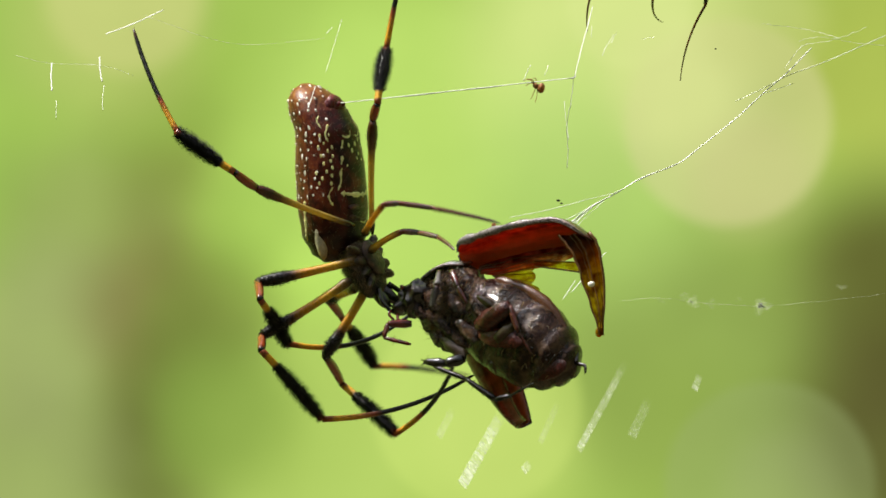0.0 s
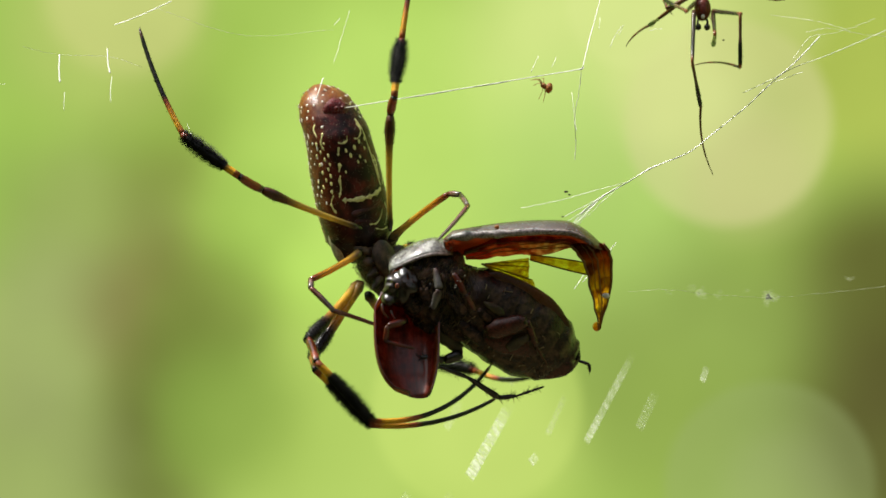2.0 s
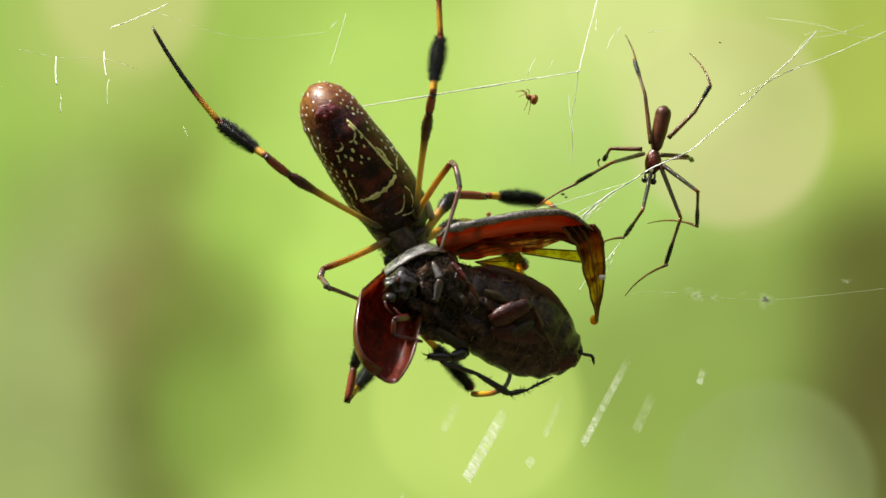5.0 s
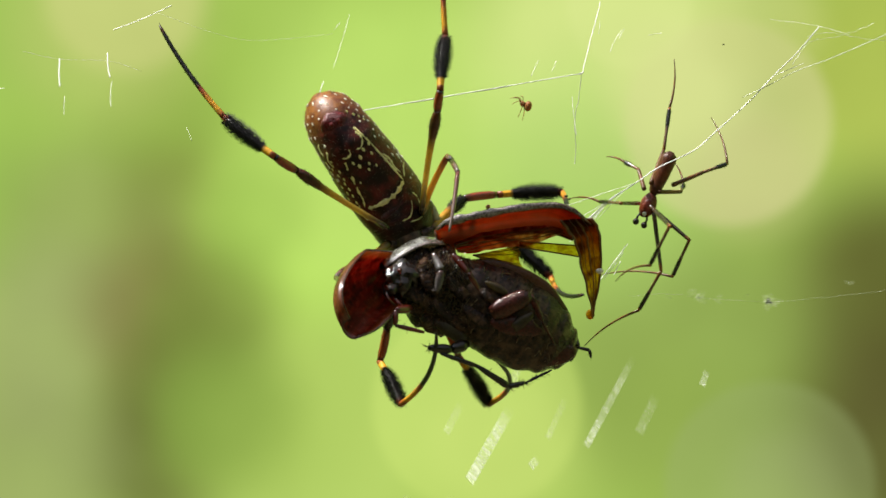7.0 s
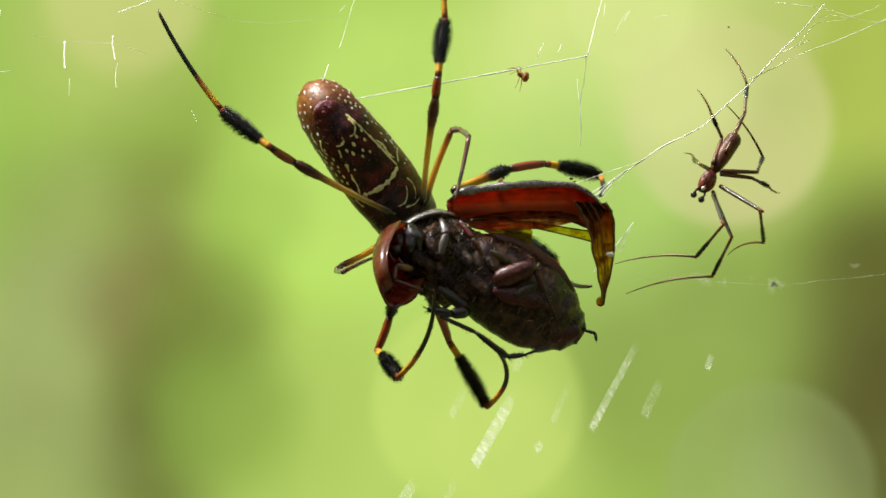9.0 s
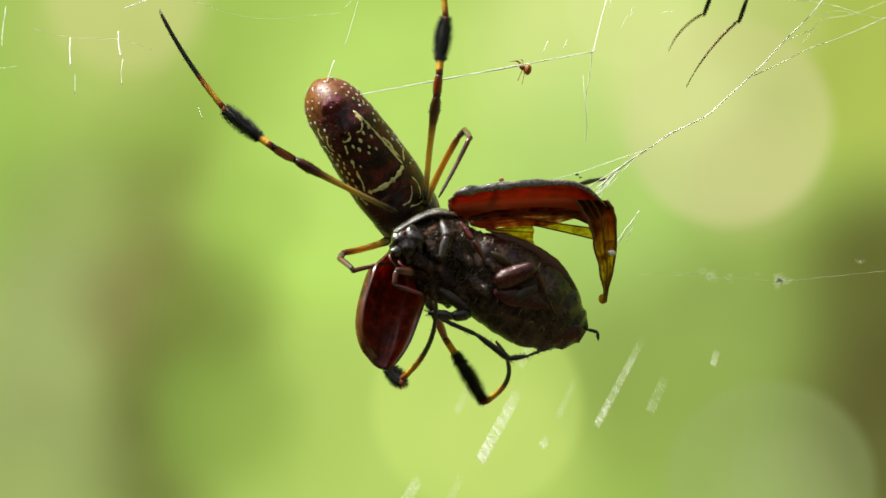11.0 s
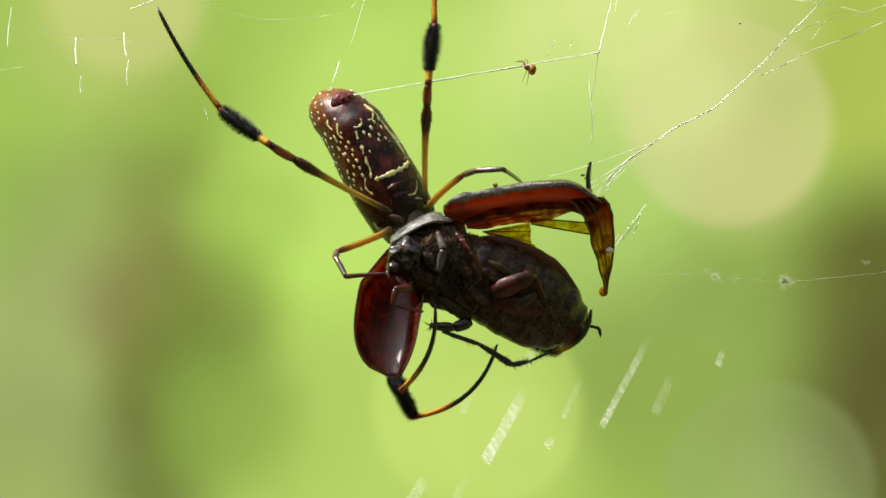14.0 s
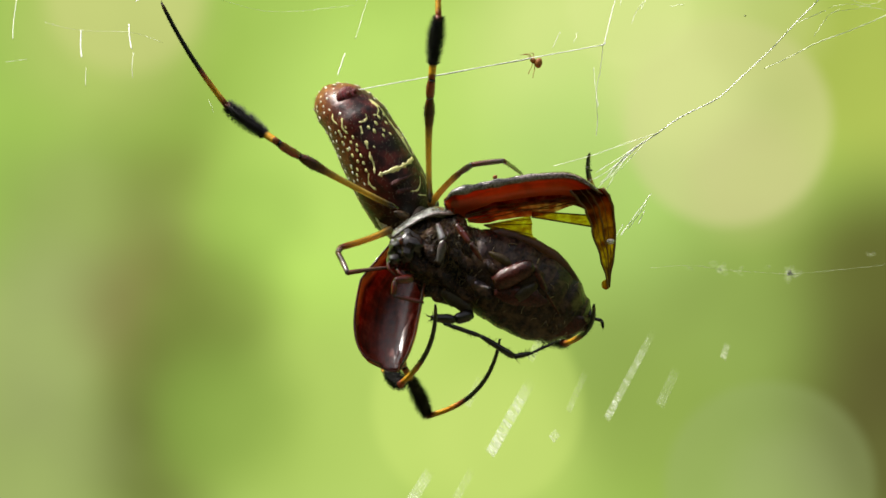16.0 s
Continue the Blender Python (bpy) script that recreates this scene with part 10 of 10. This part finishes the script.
    walk(mleg[5][0], [
        (0, mm(-0.82, -0.25, -2.24, 157.7, 49.3, 162.7)), (0.5, mm(-0.91, -0.36, -2.03, -174.8, 54.6, -164.5)),
        (1, mm(-1.00, -0.47, -1.82, -159.8, 54.2, -148.4)), (1.5, mm(-1.08, -0.52, -2.18, -128.1, 51.3, -118.3)),
        (2, mm(-1.25, -0.52, -2.17, -98.8, 63.4, -97.3)), (2.5, mm(-0.66, -0.25, -2.98, -133.8, 60.4, -125.8)),
        (3, mm(-1.36, -0.24, -3.03, -106.6, 62.1, -103.3)), (3.5, mm(-1.39, -0.42, -3.54, -108.3, 55.1, -104.0)),
        (4, mm(-1.11, -0.07, -3.21, -100.7, 55.0, -97.4)), (6.5, mm(1.25, -0.80, -2.99, -93.1, 29.4, -91.5)),
        (7, mm(0.79, -0.80, -1.87, -26.5, 9.8, -71.2)), (7.5, mm(1.27, -0.47, -1.57, 7.0, 10.6, -59.1)),
        (8, mm(1.87, -0.65, -0.84, 24.8, -8.9, -48.6)), (8.5, mm(1.85, -0.57, -0.98, 21.0, 1.5, -50.3)),
        (9, mm(1.93, -0.53, -1.31, 8.2, 9.2, -43.0)), (9.2, mm(0.98, -0.52, -1.02, 15.7, 8.6, -40.3)),
        (10.2, mm(-0.01, -0.56, -2.18, -42.1, 36.7, -61.3)), (11.3, mm(-1.47, -0.24, -3.03, -111.5, 62.8, -107.5)),
        (11.5, mm(-1.47, -0.24, -3.04, -111.4, 63.0, -107.5)), (12, mm(-1.43, 0.31, -3.06, -119.1, 72.8, -114.8)),
        (16, mm(-1.47, -0.24, -3.04, -111.4, 63.0, -107.5))])
    walk(mleg[5][1], [
        (0, mm(8.88, -0.00, 0.00, -38.6, -39.8, 51.3)), (0.5, mm(9.14, -0.00, -0.00, -33.7, -30.6, 71.8)),
        (1, mm(9.21, 0.00, 0.00, -26.4, -22.0, 79.8)), (1.5, mm(9.23, 0.00, 0.00, -0.0, -17.7, 40.4)),
        (2, mm(9.09, -0.00, 0.00, -11.2, -14.7, 71.8)), (2.5, mm(9.10, 0.00, 0.00, -6.2, -8.4, 70.4)), (3, mm(9.03, 0.00, 0.00, 5.2, 8.5, 69.3)),
        (3.5, mm(9.03, 0.00, 0.00, 6.2, 5.4, 88.6)), (4, mm(8.99, 0.00, 0.00, 6.4, 6.6, 91.9)), (6.5, mm(8.91, 0.00, 0.00, -0.1, -0.0, 134.4)),
        (7, mm(8.69, 0.00, 0.00, 49.8, 42.8, 129.1)), (7.5, mm(8.62, 0.00, -0.00, 53.8, 33.7, 127.6)), (8, mm(8.56, 0.00, 0.00, 33.6, 28.7, 98.4)),
        (8.5, mm(8.56, 0.00, -0.00, 48.6, 29.4, 115.2)), (9, mm(8.55, -0.00, 0.00, 36.2, 23.2, 105.5)),
        (9.2, mm(8.55, -0.00, -0.00, 42.8, 33.4, 100.2)), (10.2, mm(8.88, 0.00, 0.00, 20.7, 21.3, 96.0)),
        (11.3, mm(9.31, 0.00, 0.00, 5.7, 8.9, 69.0)), (11.5, mm(9.35, -0.00, -0.00, 5.8, 9.0, 69.0)), (12, mm(9.35, 0.00, -0.00, 5.8, 9.0, 69.0)),
        (16, mm(9.35, -0.00, -0.00, 5.8, 9.0, 69.0))])
    walk(mleg[5][2], [
        (0, mm(12.66, 4.72, 5.04, -82.3, -13.9, 88.1)), (0.5, mm(11.25, 6.38, 3.98, -42.7, -16.9, 91.7)),
        (1, mm(10.49, 7.09, 2.92, -24.0, -19.1, 80.4)), (1.5, mm(15.04, 4.95, 2.44, -0.0, -29.1, 40.4)),
        (2, mm(11.49, 7.30, 2.02, -13.7, -13.6, 79.9)), (2.5, mm(11.72, 7.34, 1.15, -4.4, -6.3, 69.2)),
        (3, mm(11.79, 7.30, -1.17, 26.2, 15.1, 99.8)), (3.5, mm(9.23, 7.83, -0.74, 30.2, 20.8, 98.5)), (4, mm(8.73, 7.83, -0.91, 33.0, 13.5, 118.0)),
        (6.5, mm(3.52, 5.50, 0.01, 29.7, 12.0, 130.6)), (7, mm(5.02, 4.51, -5.38, 99.0, 20.7, 162.1)),
        (7.5, mm(4.54, 5.30, -4.46, 119.8, 22.5, 162.1)), (8, mm(7.50, 7.10, -3.93, 128.2, 24.8, 152.5)),
        (8.5, mm(5.58, 6.34, -3.95, 121.8, 28.8, 155.2)), (9, mm(6.57, 7.16, -3.19, 125.4, 15.7, 144.6)),
        (9.2, mm(7.36, 6.60, -4.43, 139.0, 16.3, 148.8)), (10.2, mm(8.12, 7.24, -2.84, 81.2, 24.7, 136.2)),
        (11.3, mm(12.03, 7.07, -1.18, 30.1, 15.6, 101.5)), (11.5, mm(12.06, 7.04, -1.20, 30.9, 15.7, 101.8)),
        (12, mm(12.06, 7.04, -1.20, 30.9, 15.7, 101.8)), (16, mm(12.06, 7.04, -1.20, 30.9, 15.7, 101.8))])
    walk(mleg[6][0], [
        (0, mm(1.60, -0.16, -2.59, -28.4, 54.4, -42.4)), (0.5, mm(1.68, -0.24, -2.58, -37.0, 48.0, -53.5)),
        (1, mm(1.75, -0.33, -2.57, -41.5, 41.1, -60.9)), (1.5, mm(1.74, -0.47, -2.55, -34.5, 22.0, -70.4)),
        (2, mm(1.50, -0.47, -2.54, -96.3, 30.3, -92.5)), (2.5, mm(1.75, -0.33, -2.55, -40.5, 39.9, -60.9)),
        (3, mm(1.52, -0.34, -2.49, 39.6, 73.1, 38.4)), (3.5, mm(1.17, -0.45, -3.20, -78.6, 63.9, -80.3)),
        (4, mm(1.27, -0.17, -2.78, 16.8, 78.2, 14.5)), (6.5, mm(0.72, -0.80, -1.47, -24.7, 29.2, -43.3)),
        (7, mm(1.10, -0.80, -2.17, -12.2, 58.4, -14.3)), (7.5, mm(1.10, -0.20, -2.73, 0.6, 60.0, -6.8)),
        (8, mm(1.57, -0.25, -2.95, -5.9, 50.4, -16.7)), (8.5, mm(1.65, -0.05, -2.95, -3.2, 58.5, -13.1)),
        (9, mm(1.49, -0.27, -2.53, -34.4, 35.1, -61.5)), (9.2, mm(1.10, 0.04, -2.81, -36.8, 48.6, -56.2)),
        (10.2, mm(1.00, -0.51, -2.58, -53.2, 57.2, -60.0)), (11.3, mm(1.42, -0.33, -2.59, 44.3, 74.6, 43.2)),
        (11.5, mm(1.42, -0.33, -2.60, 44.2, 74.7, 43.2)), (12, mm(1.46, 0.13, -2.60, 61.3, 66.1, 59.1)),
        (16, mm(1.42, -0.33, -2.60, 44.2, 74.7, 43.2))])
    walk(mleg[6][1], [
        (0, mm(8.69, -0.00, 0.00, 4.0, 1.8, 101.5)), (0.5, mm(8.66, 0.00, 0.00, -7.1, -4.8, 99.8)), (1, mm(8.62, 0.00, 0.00, -9.7, -9.9, 94.9)),
        (1.5, mm(8.47, 0.00, 0.00, 1.2, 0.5, 133.6)), (2, mm(8.52, 0.00, 0.00, -18.8, -3.3, 147.5)), (2.5, mm(8.52, 0.00, -0.00, -7.6, -8.0, 94.9)),
        (3, mm(8.60, -0.00, 0.00, 14.9, 22.0, 35.5)), (3.5, mm(8.68, 0.00, 0.00, 5.9, 25.1, 45.5)), (4, mm(8.62, -0.00, -0.00, 12.4, 25.0, 37.5)),
        (6.5, mm(8.44, 0.00, -0.00, 0.0, 48.7, 36.7)), (7, mm(8.59, 0.00, 0.00, 19.2, 29.3, 42.8)), (7.5, mm(8.57, -0.00, -0.00, 18.6, 37.0, 43.7)),
        (8, mm(8.57, -0.00, 0.00, 9.6, 45.7, 32.3)), (8.5, mm(8.61, 0.00, 0.00, 10.2, 43.4, 34.1)), (9, mm(8.51, 0.00, 0.00, 34.9, 36.1, 105.4)),
        (9.2, mm(8.59, 0.00, 0.00, 22.9, 32.1, 87.0)), (10.2, mm(8.73, 0.00, -0.00, 20.3, 26.6, 73.6)),
        (11.3, mm(8.60, 0.00, 0.00, 15.6, 21.9, 36.7)), (11.5, mm(8.60, 0.00, 0.00, 15.7, 22.0, 36.9)),
        (12, mm(8.60, -0.00, 0.00, 15.7, 22.0, 36.9)), (16, mm(8.60, 0.00, 0.00, 15.7, 22.0, 36.9))])
    walk(mleg[6][2], [
        (0, mm(7.22, 7.19, -0.23, -15.7, -3.3, 114.1)), (0.5, mm(7.39, 7.29, 0.62, -9.2, -3.4, 113.3)), (1, mm(7.99, 7.36, 1.29, -4.6, -2.6, 111.2)),
        (1.5, mm(3.33, 5.40, -0.06, 11.2, 2.1, 145.6)), (2, mm(2.64, 3.74, 0.40, 177.3, 1.1, -179.9)),
        (2.5, mm(7.88, 7.46, 1.05, -1.5, -0.8, 111.0)), (3, mm(14.18, 3.98, -2.76, -0.0, 45.1, 0.0)),
        (3.5, mm(13.38, 4.78, -3.13, 39.6, 19.0, 100.4)), (4, mm(13.96, 4.09, -3.13, 44.2, 30.6, 72.4)),
        (6.5, mm(12.39, 2.95, -5.60, 81.3, 21.7, 123.5)), (7, mm(13.37, 4.43, -3.65, 50.6, 40.7, 69.2)),
        (7.5, mm(12.88, 4.11, -4.50, 64.8, 34.6, 89.4)), (8, mm(12.98, 2.79, -5.34, 81.6, 28.7, 104.9)),
        (8.5, mm(13.10, 3.03, -5.11, 60.4, 26.4, 95.2)), (9, mm(6.94, 5.68, -4.29, 104.5, 66.3, 158.9)),
        (9.2, mm(8.92, 6.18, -3.88, 75.2, 57.7, 125.9)), (10.2, mm(10.56, 6.20, -3.24, 46.3, 47.8, 88.8)),
        (11.3, mm(13.94, 3.98, -2.68, 0.0, 45.1, 0.0)), (11.5, mm(13.90, 3.98, -2.67, 0.0, 45.1, -0.0)),
        (12, mm(13.90, 3.98, -2.67, 0.0, 45.1, -0.0)), (16, mm(13.90, 3.98, -2.67, 0.0, 45.1, -0.0))])
    walk(mleg[7][0], [
        (0, mm(1.19, -0.26, -2.21, -30.8, 73.0, -35.7)), (0.5, mm(1.22, -0.37, -2.00, -11.3, 71.4, -16.2)),
        (1, mm(1.26, -0.48, -1.79, 25.7, 64.7, 23.5)), (1.5, mm(0.93, -0.57, -1.76, -37.8, 62.7, -44.1)),
        (2, mm(1.49, -0.52, -2.14, -8.9, 12.9, -63.3)), (2.5, mm(1.51, -0.33, -2.55, -64.4, 43.7, -75.3)),
        (3, mm(1.64, -0.49, -1.69, -19.9, 52.3, -32.3)), (3.5, mm(1.60, -0.64, -1.53, -17.6, 34.7, -37.0)),
        (4, mm(1.33, -0.40, -1.81, 1.0, 21.5, -33.8)), (6.5, mm(1.24, -0.80, -1.72, -21.2, 36.4, -33.2)),
        (7, mm(0.25, -0.80, -1.67, -5.7, 16.4, -19.6)), (7.5, mm(1.07, -0.35, -2.09, 4.4, 17.9, -28.6)),
        (8, mm(2.21, -0.42, -2.05, 8.7, 6.6, -38.8)), (8.5, mm(2.46, -0.22, -2.31, 4.3, 19.3, -34.8)),
        (9, mm(1.71, -0.20, -2.86, -9.6, 36.8, -32.1)), (9.2, mm(1.56, -0.05, -2.50, 11.1, 28.8, -9.7)),
        (10.2, mm(1.27, -0.57, -2.12, -13.1, 43.4, -25.2)), (11.3, mm(1.57, -0.48, -1.80, -22.2, 55.2, -33.2)),
        (11.5, mm(1.57, -0.47, -1.81, -22.3, 55.4, -33.1)), (12, mm(1.60, -0.16, -1.84, -4.6, 59.1, -18.5)),
        (16, mm(1.57, -0.47, -1.81, -22.3, 55.4, -33.1))])
    walk(mleg[7][1], [
        (0, mm(8.01, 0.00, 0.00, 6.6, 19.4, 42.8)), (0.5, mm(7.95, -0.00, 0.00, 15.0, 17.9, 58.3)), (1, mm(7.85, 0.00, 0.00, 22.1, 16.0, 55.8)),
        (1.5, mm(7.94, -0.00, 0.00, 21.9, 13.8, 85.0)), (2, mm(7.58, 0.00, 0.00, 15.9, 74.8, 79.6)), (2.5, mm(7.87, -0.00, 0.00, 7.8, 5.2, 111.1)),
        (3, mm(7.78, 0.00, 0.00, 50.7, 32.3, 94.3)), (3.5, mm(7.70, 0.00, -0.00, 40.7, 32.8, 91.4)), (4, mm(7.62, 0.00, 0.00, 43.8, 29.3, 99.0)),
        (6.5, mm(7.74, -0.00, 0.00, 46.3, 37.0, 86.2)), (7, mm(7.72, 0.00, -0.00, 61.5, 44.7, 87.9)), (7.5, mm(7.67, 0.00, 0.00, 56.1, 42.1, 96.5)),
        (8, mm(7.62, 0.00, 0.00, 50.7, 40.5, 101.3)), (8.5, mm(7.68, 0.00, -0.00, 44.2, 36.3, 95.9)), (9, mm(7.73, 0.00, -0.00, 29.7, 35.1, 77.7)),
        (9.2, mm(7.76, -0.00, 0.00, -0.0, 56.5, 16.6)), (10.2, mm(7.82, 0.00, -0.00, 39.9, 43.1, 73.3)),
        (11.3, mm(7.93, 0.00, 0.00, 51.6, 30.6, 95.4)), (11.5, mm(7.96, 0.00, 0.00, 51.9, 30.4, 95.6)),
        (12, mm(7.96, 0.00, -0.00, 51.9, 30.4, 95.6)), (16, mm(7.96, 0.00, 0.00, 51.9, 30.4, 95.6))])
    walk(mleg[7][2], [
        (0, mm(13.18, 4.78, -2.48, 19.4, 23.7, 64.9)), (0.5, mm(11.64, 5.96, -2.26, 26.0, 23.9, 67.4)),
        (1, mm(11.83, 5.86, -2.03, 33.6, 23.9, 58.7)), (1.5, mm(8.56, 7.14, -1.76, 44.7, 15.8, 100.3)),
        (2, mm(7.93, 1.95, -7.29, 173.7, 3.2, -179.8)), (2.5, mm(5.18, 6.96, -0.68, -176.7, -1.7, 171.5)),
        (3, mm(7.31, 6.25, -3.96, 138.0, 32.9, 149.0)), (3.5, mm(7.54, 6.30, -4.06, 148.3, 22.4, 155.4)),
        (4, mm(6.59, 6.54, -3.71, 172.2, 5.0, 158.5)), (6.5, mm(8.13, 6.00, -4.54, 113.7, 30.8, 128.9)),
        (7, mm(7.92, 5.38, -5.32, 149.8, 28.3, 147.9)), (7.5, mm(7.03, 5.60, -5.09, 148.5, 28.2, 158.4)),
        (8, mm(6.49, 5.67, -4.93, 147.9, 27.6, 165.8)), (8.5, mm(7.04, 6.05, -4.46, 136.8, 38.6, 160.8)),
        (9, mm(9.04, 6.02, -4.33, 110.3, 63.0, 141.1)), (9.2, mm(11.80, 1.20, -6.38, -180.0, 73.0, -163.4)),
        (10.2, mm(9.37, 5.16, -5.05, 131.9, 49.9, 147.0)), (11.3, mm(7.36, 6.16, -3.66, 140.5, 31.6, 149.7)),
        (11.5, mm(7.36, 6.15, -3.62, 141.0, 31.4, 149.9)), (12, mm(7.36, 6.15, -3.62, 141.0, 31.4, 149.9)),
        (16, mm(7.36, 6.15, -3.62, 141.0, 31.4, 149.9))])
    walk(tiny, [
        (0, mm(13.74, 0.80, 1522.82, 0.0, -0.0, 0.0)), (0.5, mm(15.09, 0.80, 1523.56, 0.0, -0.0, 0.0)),
        (1, mm(15.58, 0.80, 1523.44, 0.0, -0.0, 0.0)), (1.5, mm(15.58, 0.80, 1522.94, 0.0, -0.0, 0.0)),
        (2, mm(14.85, 0.80, 1522.82, 0.0, -0.0, 0.0)), (2.5, mm(13.37, 0.80, 1522.21, 0.0, -0.0, 0.0)),
        (3, mm(13.37, 0.80, 1522.45, 0.0, -0.0, 0.0)), (3.5, mm(13.49, 0.80, 1521.71, 0.0, -0.0, 0.0)),
        (4, mm(12.88, 0.80, 1520.98, 0.0, -0.0, 0.0)), (6.5, mm(12.64, 0.80, 1521.59, 0.0, -0.0, 0.0)),
        (7, mm(11.90, 0.80, 1520.25, 0.0, -0.0, 0.0)), (7.5, mm(10.18, 0.80, 1520.98, 0.0, -0.0, 0.0)),
        (8, mm(10.92, 0.80, 1522.70, 0.0, -0.0, 0.0)), (8.5, mm(11.53, 0.80, 1524.29, 0.0, -0.0, 0.0)),
        (9, mm(11.53, 0.80, 1524.41, 0.0, -0.0, 0.0)), (11.5, mm(11.90, 0.80, 1525.52, 0.0, -0.0, 0.0)),
        (12, mm(11.78, 0.80, 1525.15, 0.0, -0.0, 0.0)), (12.5, mm(12.03, 0.80, 1525.27, 0.0, -0.0, 0.0)),
        (13, mm(12.52, 0.80, 1525.89, 0.0, -0.0, 0.0)), (13.5, mm(12.76, 0.80, 1526.26, 0.0, -0.0, 0.0)),
        (14, mm(12.52, 0.80, 1525.40, 0.0, -0.0, 0.0)), (14.5, mm(12.40, 0.80, 1525.40, 0.0, -0.0, 0.0)),
        (15, mm(12.64, 0.80, 1526.14, 0.0, -0.0, 0.0)), (15.5, mm(13.00, 0.80, 1526.87, 0.0, -0.0, 0.0)),
        (16, mm(13.37, 0.80, 1526.38, 0.0, -0.0, 0.0))])
    walk(web, [
        (0, mm(18.52, 0.80, 1524.29, 0.0, -0.0, 0.0)), (0.5, mm(18.89, 0.80, 1524.90, 0.0, -0.0, 0.0)),
        (1, mm(19.38, 0.80, 1525.15, 0.0, -0.0, 0.0)), (1.5, mm(19.51, 0.80, 1525.27, 0.0, -0.0, 0.0)),
        (2, mm(19.63, 0.80, 1525.52, 0.0, -0.0, 0.0)), (2.5, mm(19.01, 0.80, 1525.15, 0.0, -0.0, 0.0)),
        (3, mm(18.65, 0.80, 1525.52, 0.0, -0.0, 0.0)), (3.5, mm(18.89, 0.80, 1525.52, 0.0, -0.0, 0.0)),
        (4, mm(18.89, 0.80, 1525.03, 0.0, -0.0, 0.0)), (6.5, mm(19.63, 0.80, 1525.40, 0.0, -0.0, 0.0)),
        (7, mm(19.63, 0.80, 1524.90, 0.0, -0.0, 0.0)), (7.5, mm(18.28, 0.80, 1524.66, 0.0, -0.0, 0.0)),
        (8, mm(19.26, 0.80, 1526.01, 0.0, -0.0, 0.0)), (8.5, mm(20.12, 0.80, 1526.99, 0.0, -0.0, 0.0)),
        (9, mm(20.37, 0.80, 1527.36, 0.0, -0.0, 0.0)), (11.5, mm(21.23, 0.80, 1527.97, 0.0, -0.0, 0.0)),
        (12, mm(21.11, 0.80, 1527.60, 0.0, -0.0, 0.0)), (12.5, mm(21.35, 0.80, 1527.85, 0.0, -0.0, 0.0)),
        (13, mm(21.96, 0.80, 1528.46, 0.0, -0.0, 0.0)), (13.5, mm(22.33, 0.80, 1528.71, 0.0, -0.0, 0.0)),
        (14, mm(21.96, 0.80, 1527.85, 0.0, -0.0, 0.0)), (14.5, mm(21.84, 0.80, 1527.97, 0.0, -0.0, 0.0)),
        (15, mm(21.96, 0.80, 1528.59, 0.0, -0.0, 0.0)), (15.5, mm(22.33, 0.80, 1529.20, 0.0, -0.0, 0.0)),
        (16, mm(22.70, 0.80, 1528.96, 0.0, -0.0, 0.0))])
    walk(stay, [
        (0, mm(-0.6, 0, -3.2, 0, 4.5, 0)), (4, mm(-0.2, 0, -3.0, 0, 3.0, 0)), (8, mm(0, 0, -3.0, 0, 0.5, 0)), (9, mm(0, 0, -2.4, 0, 0.5, 0)),
        (11.5, mm(0, 0, -1.2, 0, 0.3, 0)), (12.5, mm(0, 0, -0.9, 0, 0.3, 0)), (14, mm(0, 0, -0.4, 0, 0, 0)), (16, mm(0, 0, 0, 0, 0, 0))])
    walk(dragline, [
        (0, mm(18.51, 0.40, 1524.27, 179.8, 6.1, 177.7)), (0.5, mm(18.88, 0.40, 1524.88, 179.7, 6.9, 177.7)),
        (1, mm(19.37, 0.40, 1525.13, 179.7, 7.9, 177.7)), (1.5, mm(19.50, 0.40, 1525.25, 179.6, 9.0, 177.7)),
        (2, mm(19.62, 0.40, 1525.50, -179.6, 9.4, -177.6)), (2.5, mm(19.00, 0.40, 1525.13, -179.6, 9.3, -177.7)),
        (3, mm(18.64, 0.40, 1525.50, -179.6, 9.1, -177.7)), (3.5, mm(18.88, 0.40, 1525.50, -179.6, 9.5, -177.7)),
        (4, mm(18.88, 0.40, 1525.01, -179.6, 8.8, -177.7)), (6.5, mm(19.62, 0.40, 1525.38, -179.6, 10.0, -177.7)),
        (7, mm(19.62, 0.40, 1524.88, -179.6, 9.7, -177.7)), (7.5, mm(18.27, 0.40, 1524.64, -179.6, 10.5, -177.7)),
        (8, mm(19.25, 0.40, 1525.99, -179.6, 10.2, -177.7)), (8.5, mm(20.10, 0.40, 1526.97, -179.6, 10.2, -177.7)),
        (9, mm(20.35, 0.40, 1527.34, -179.6, 10.6, -177.7)), (11.5, mm(21.21, 0.40, 1527.95, -179.6, 10.5, -177.7)),
        (12, mm(21.09, 0.40, 1527.58, -179.6, 10.6, -177.7)), (12.5, mm(21.33, 0.40, 1527.83, -179.6, 10.5, -177.7)),
        (13, mm(21.95, 0.40, 1528.44, -179.6, 10.5, -177.6)), (13.5, mm(22.31, 0.40, 1528.69, -179.6, 10.3, -177.6)),
        (14, mm(21.95, 0.40, 1527.83, -179.6, 9.9, -177.6)), (14.5, mm(21.83, 0.40, 1527.95, -179.6, 10.2, -177.5)),
        (15, mm(21.95, 0.40, 1528.57, -179.6, 10.1, -177.6)), (15.5, mm(22.31, 0.40, 1529.17, -179.6, 9.9, -177.6)),
        (16, mm(22.68, 0.40, 1528.93, -179.6, 10.5, -177.6))])


motions()
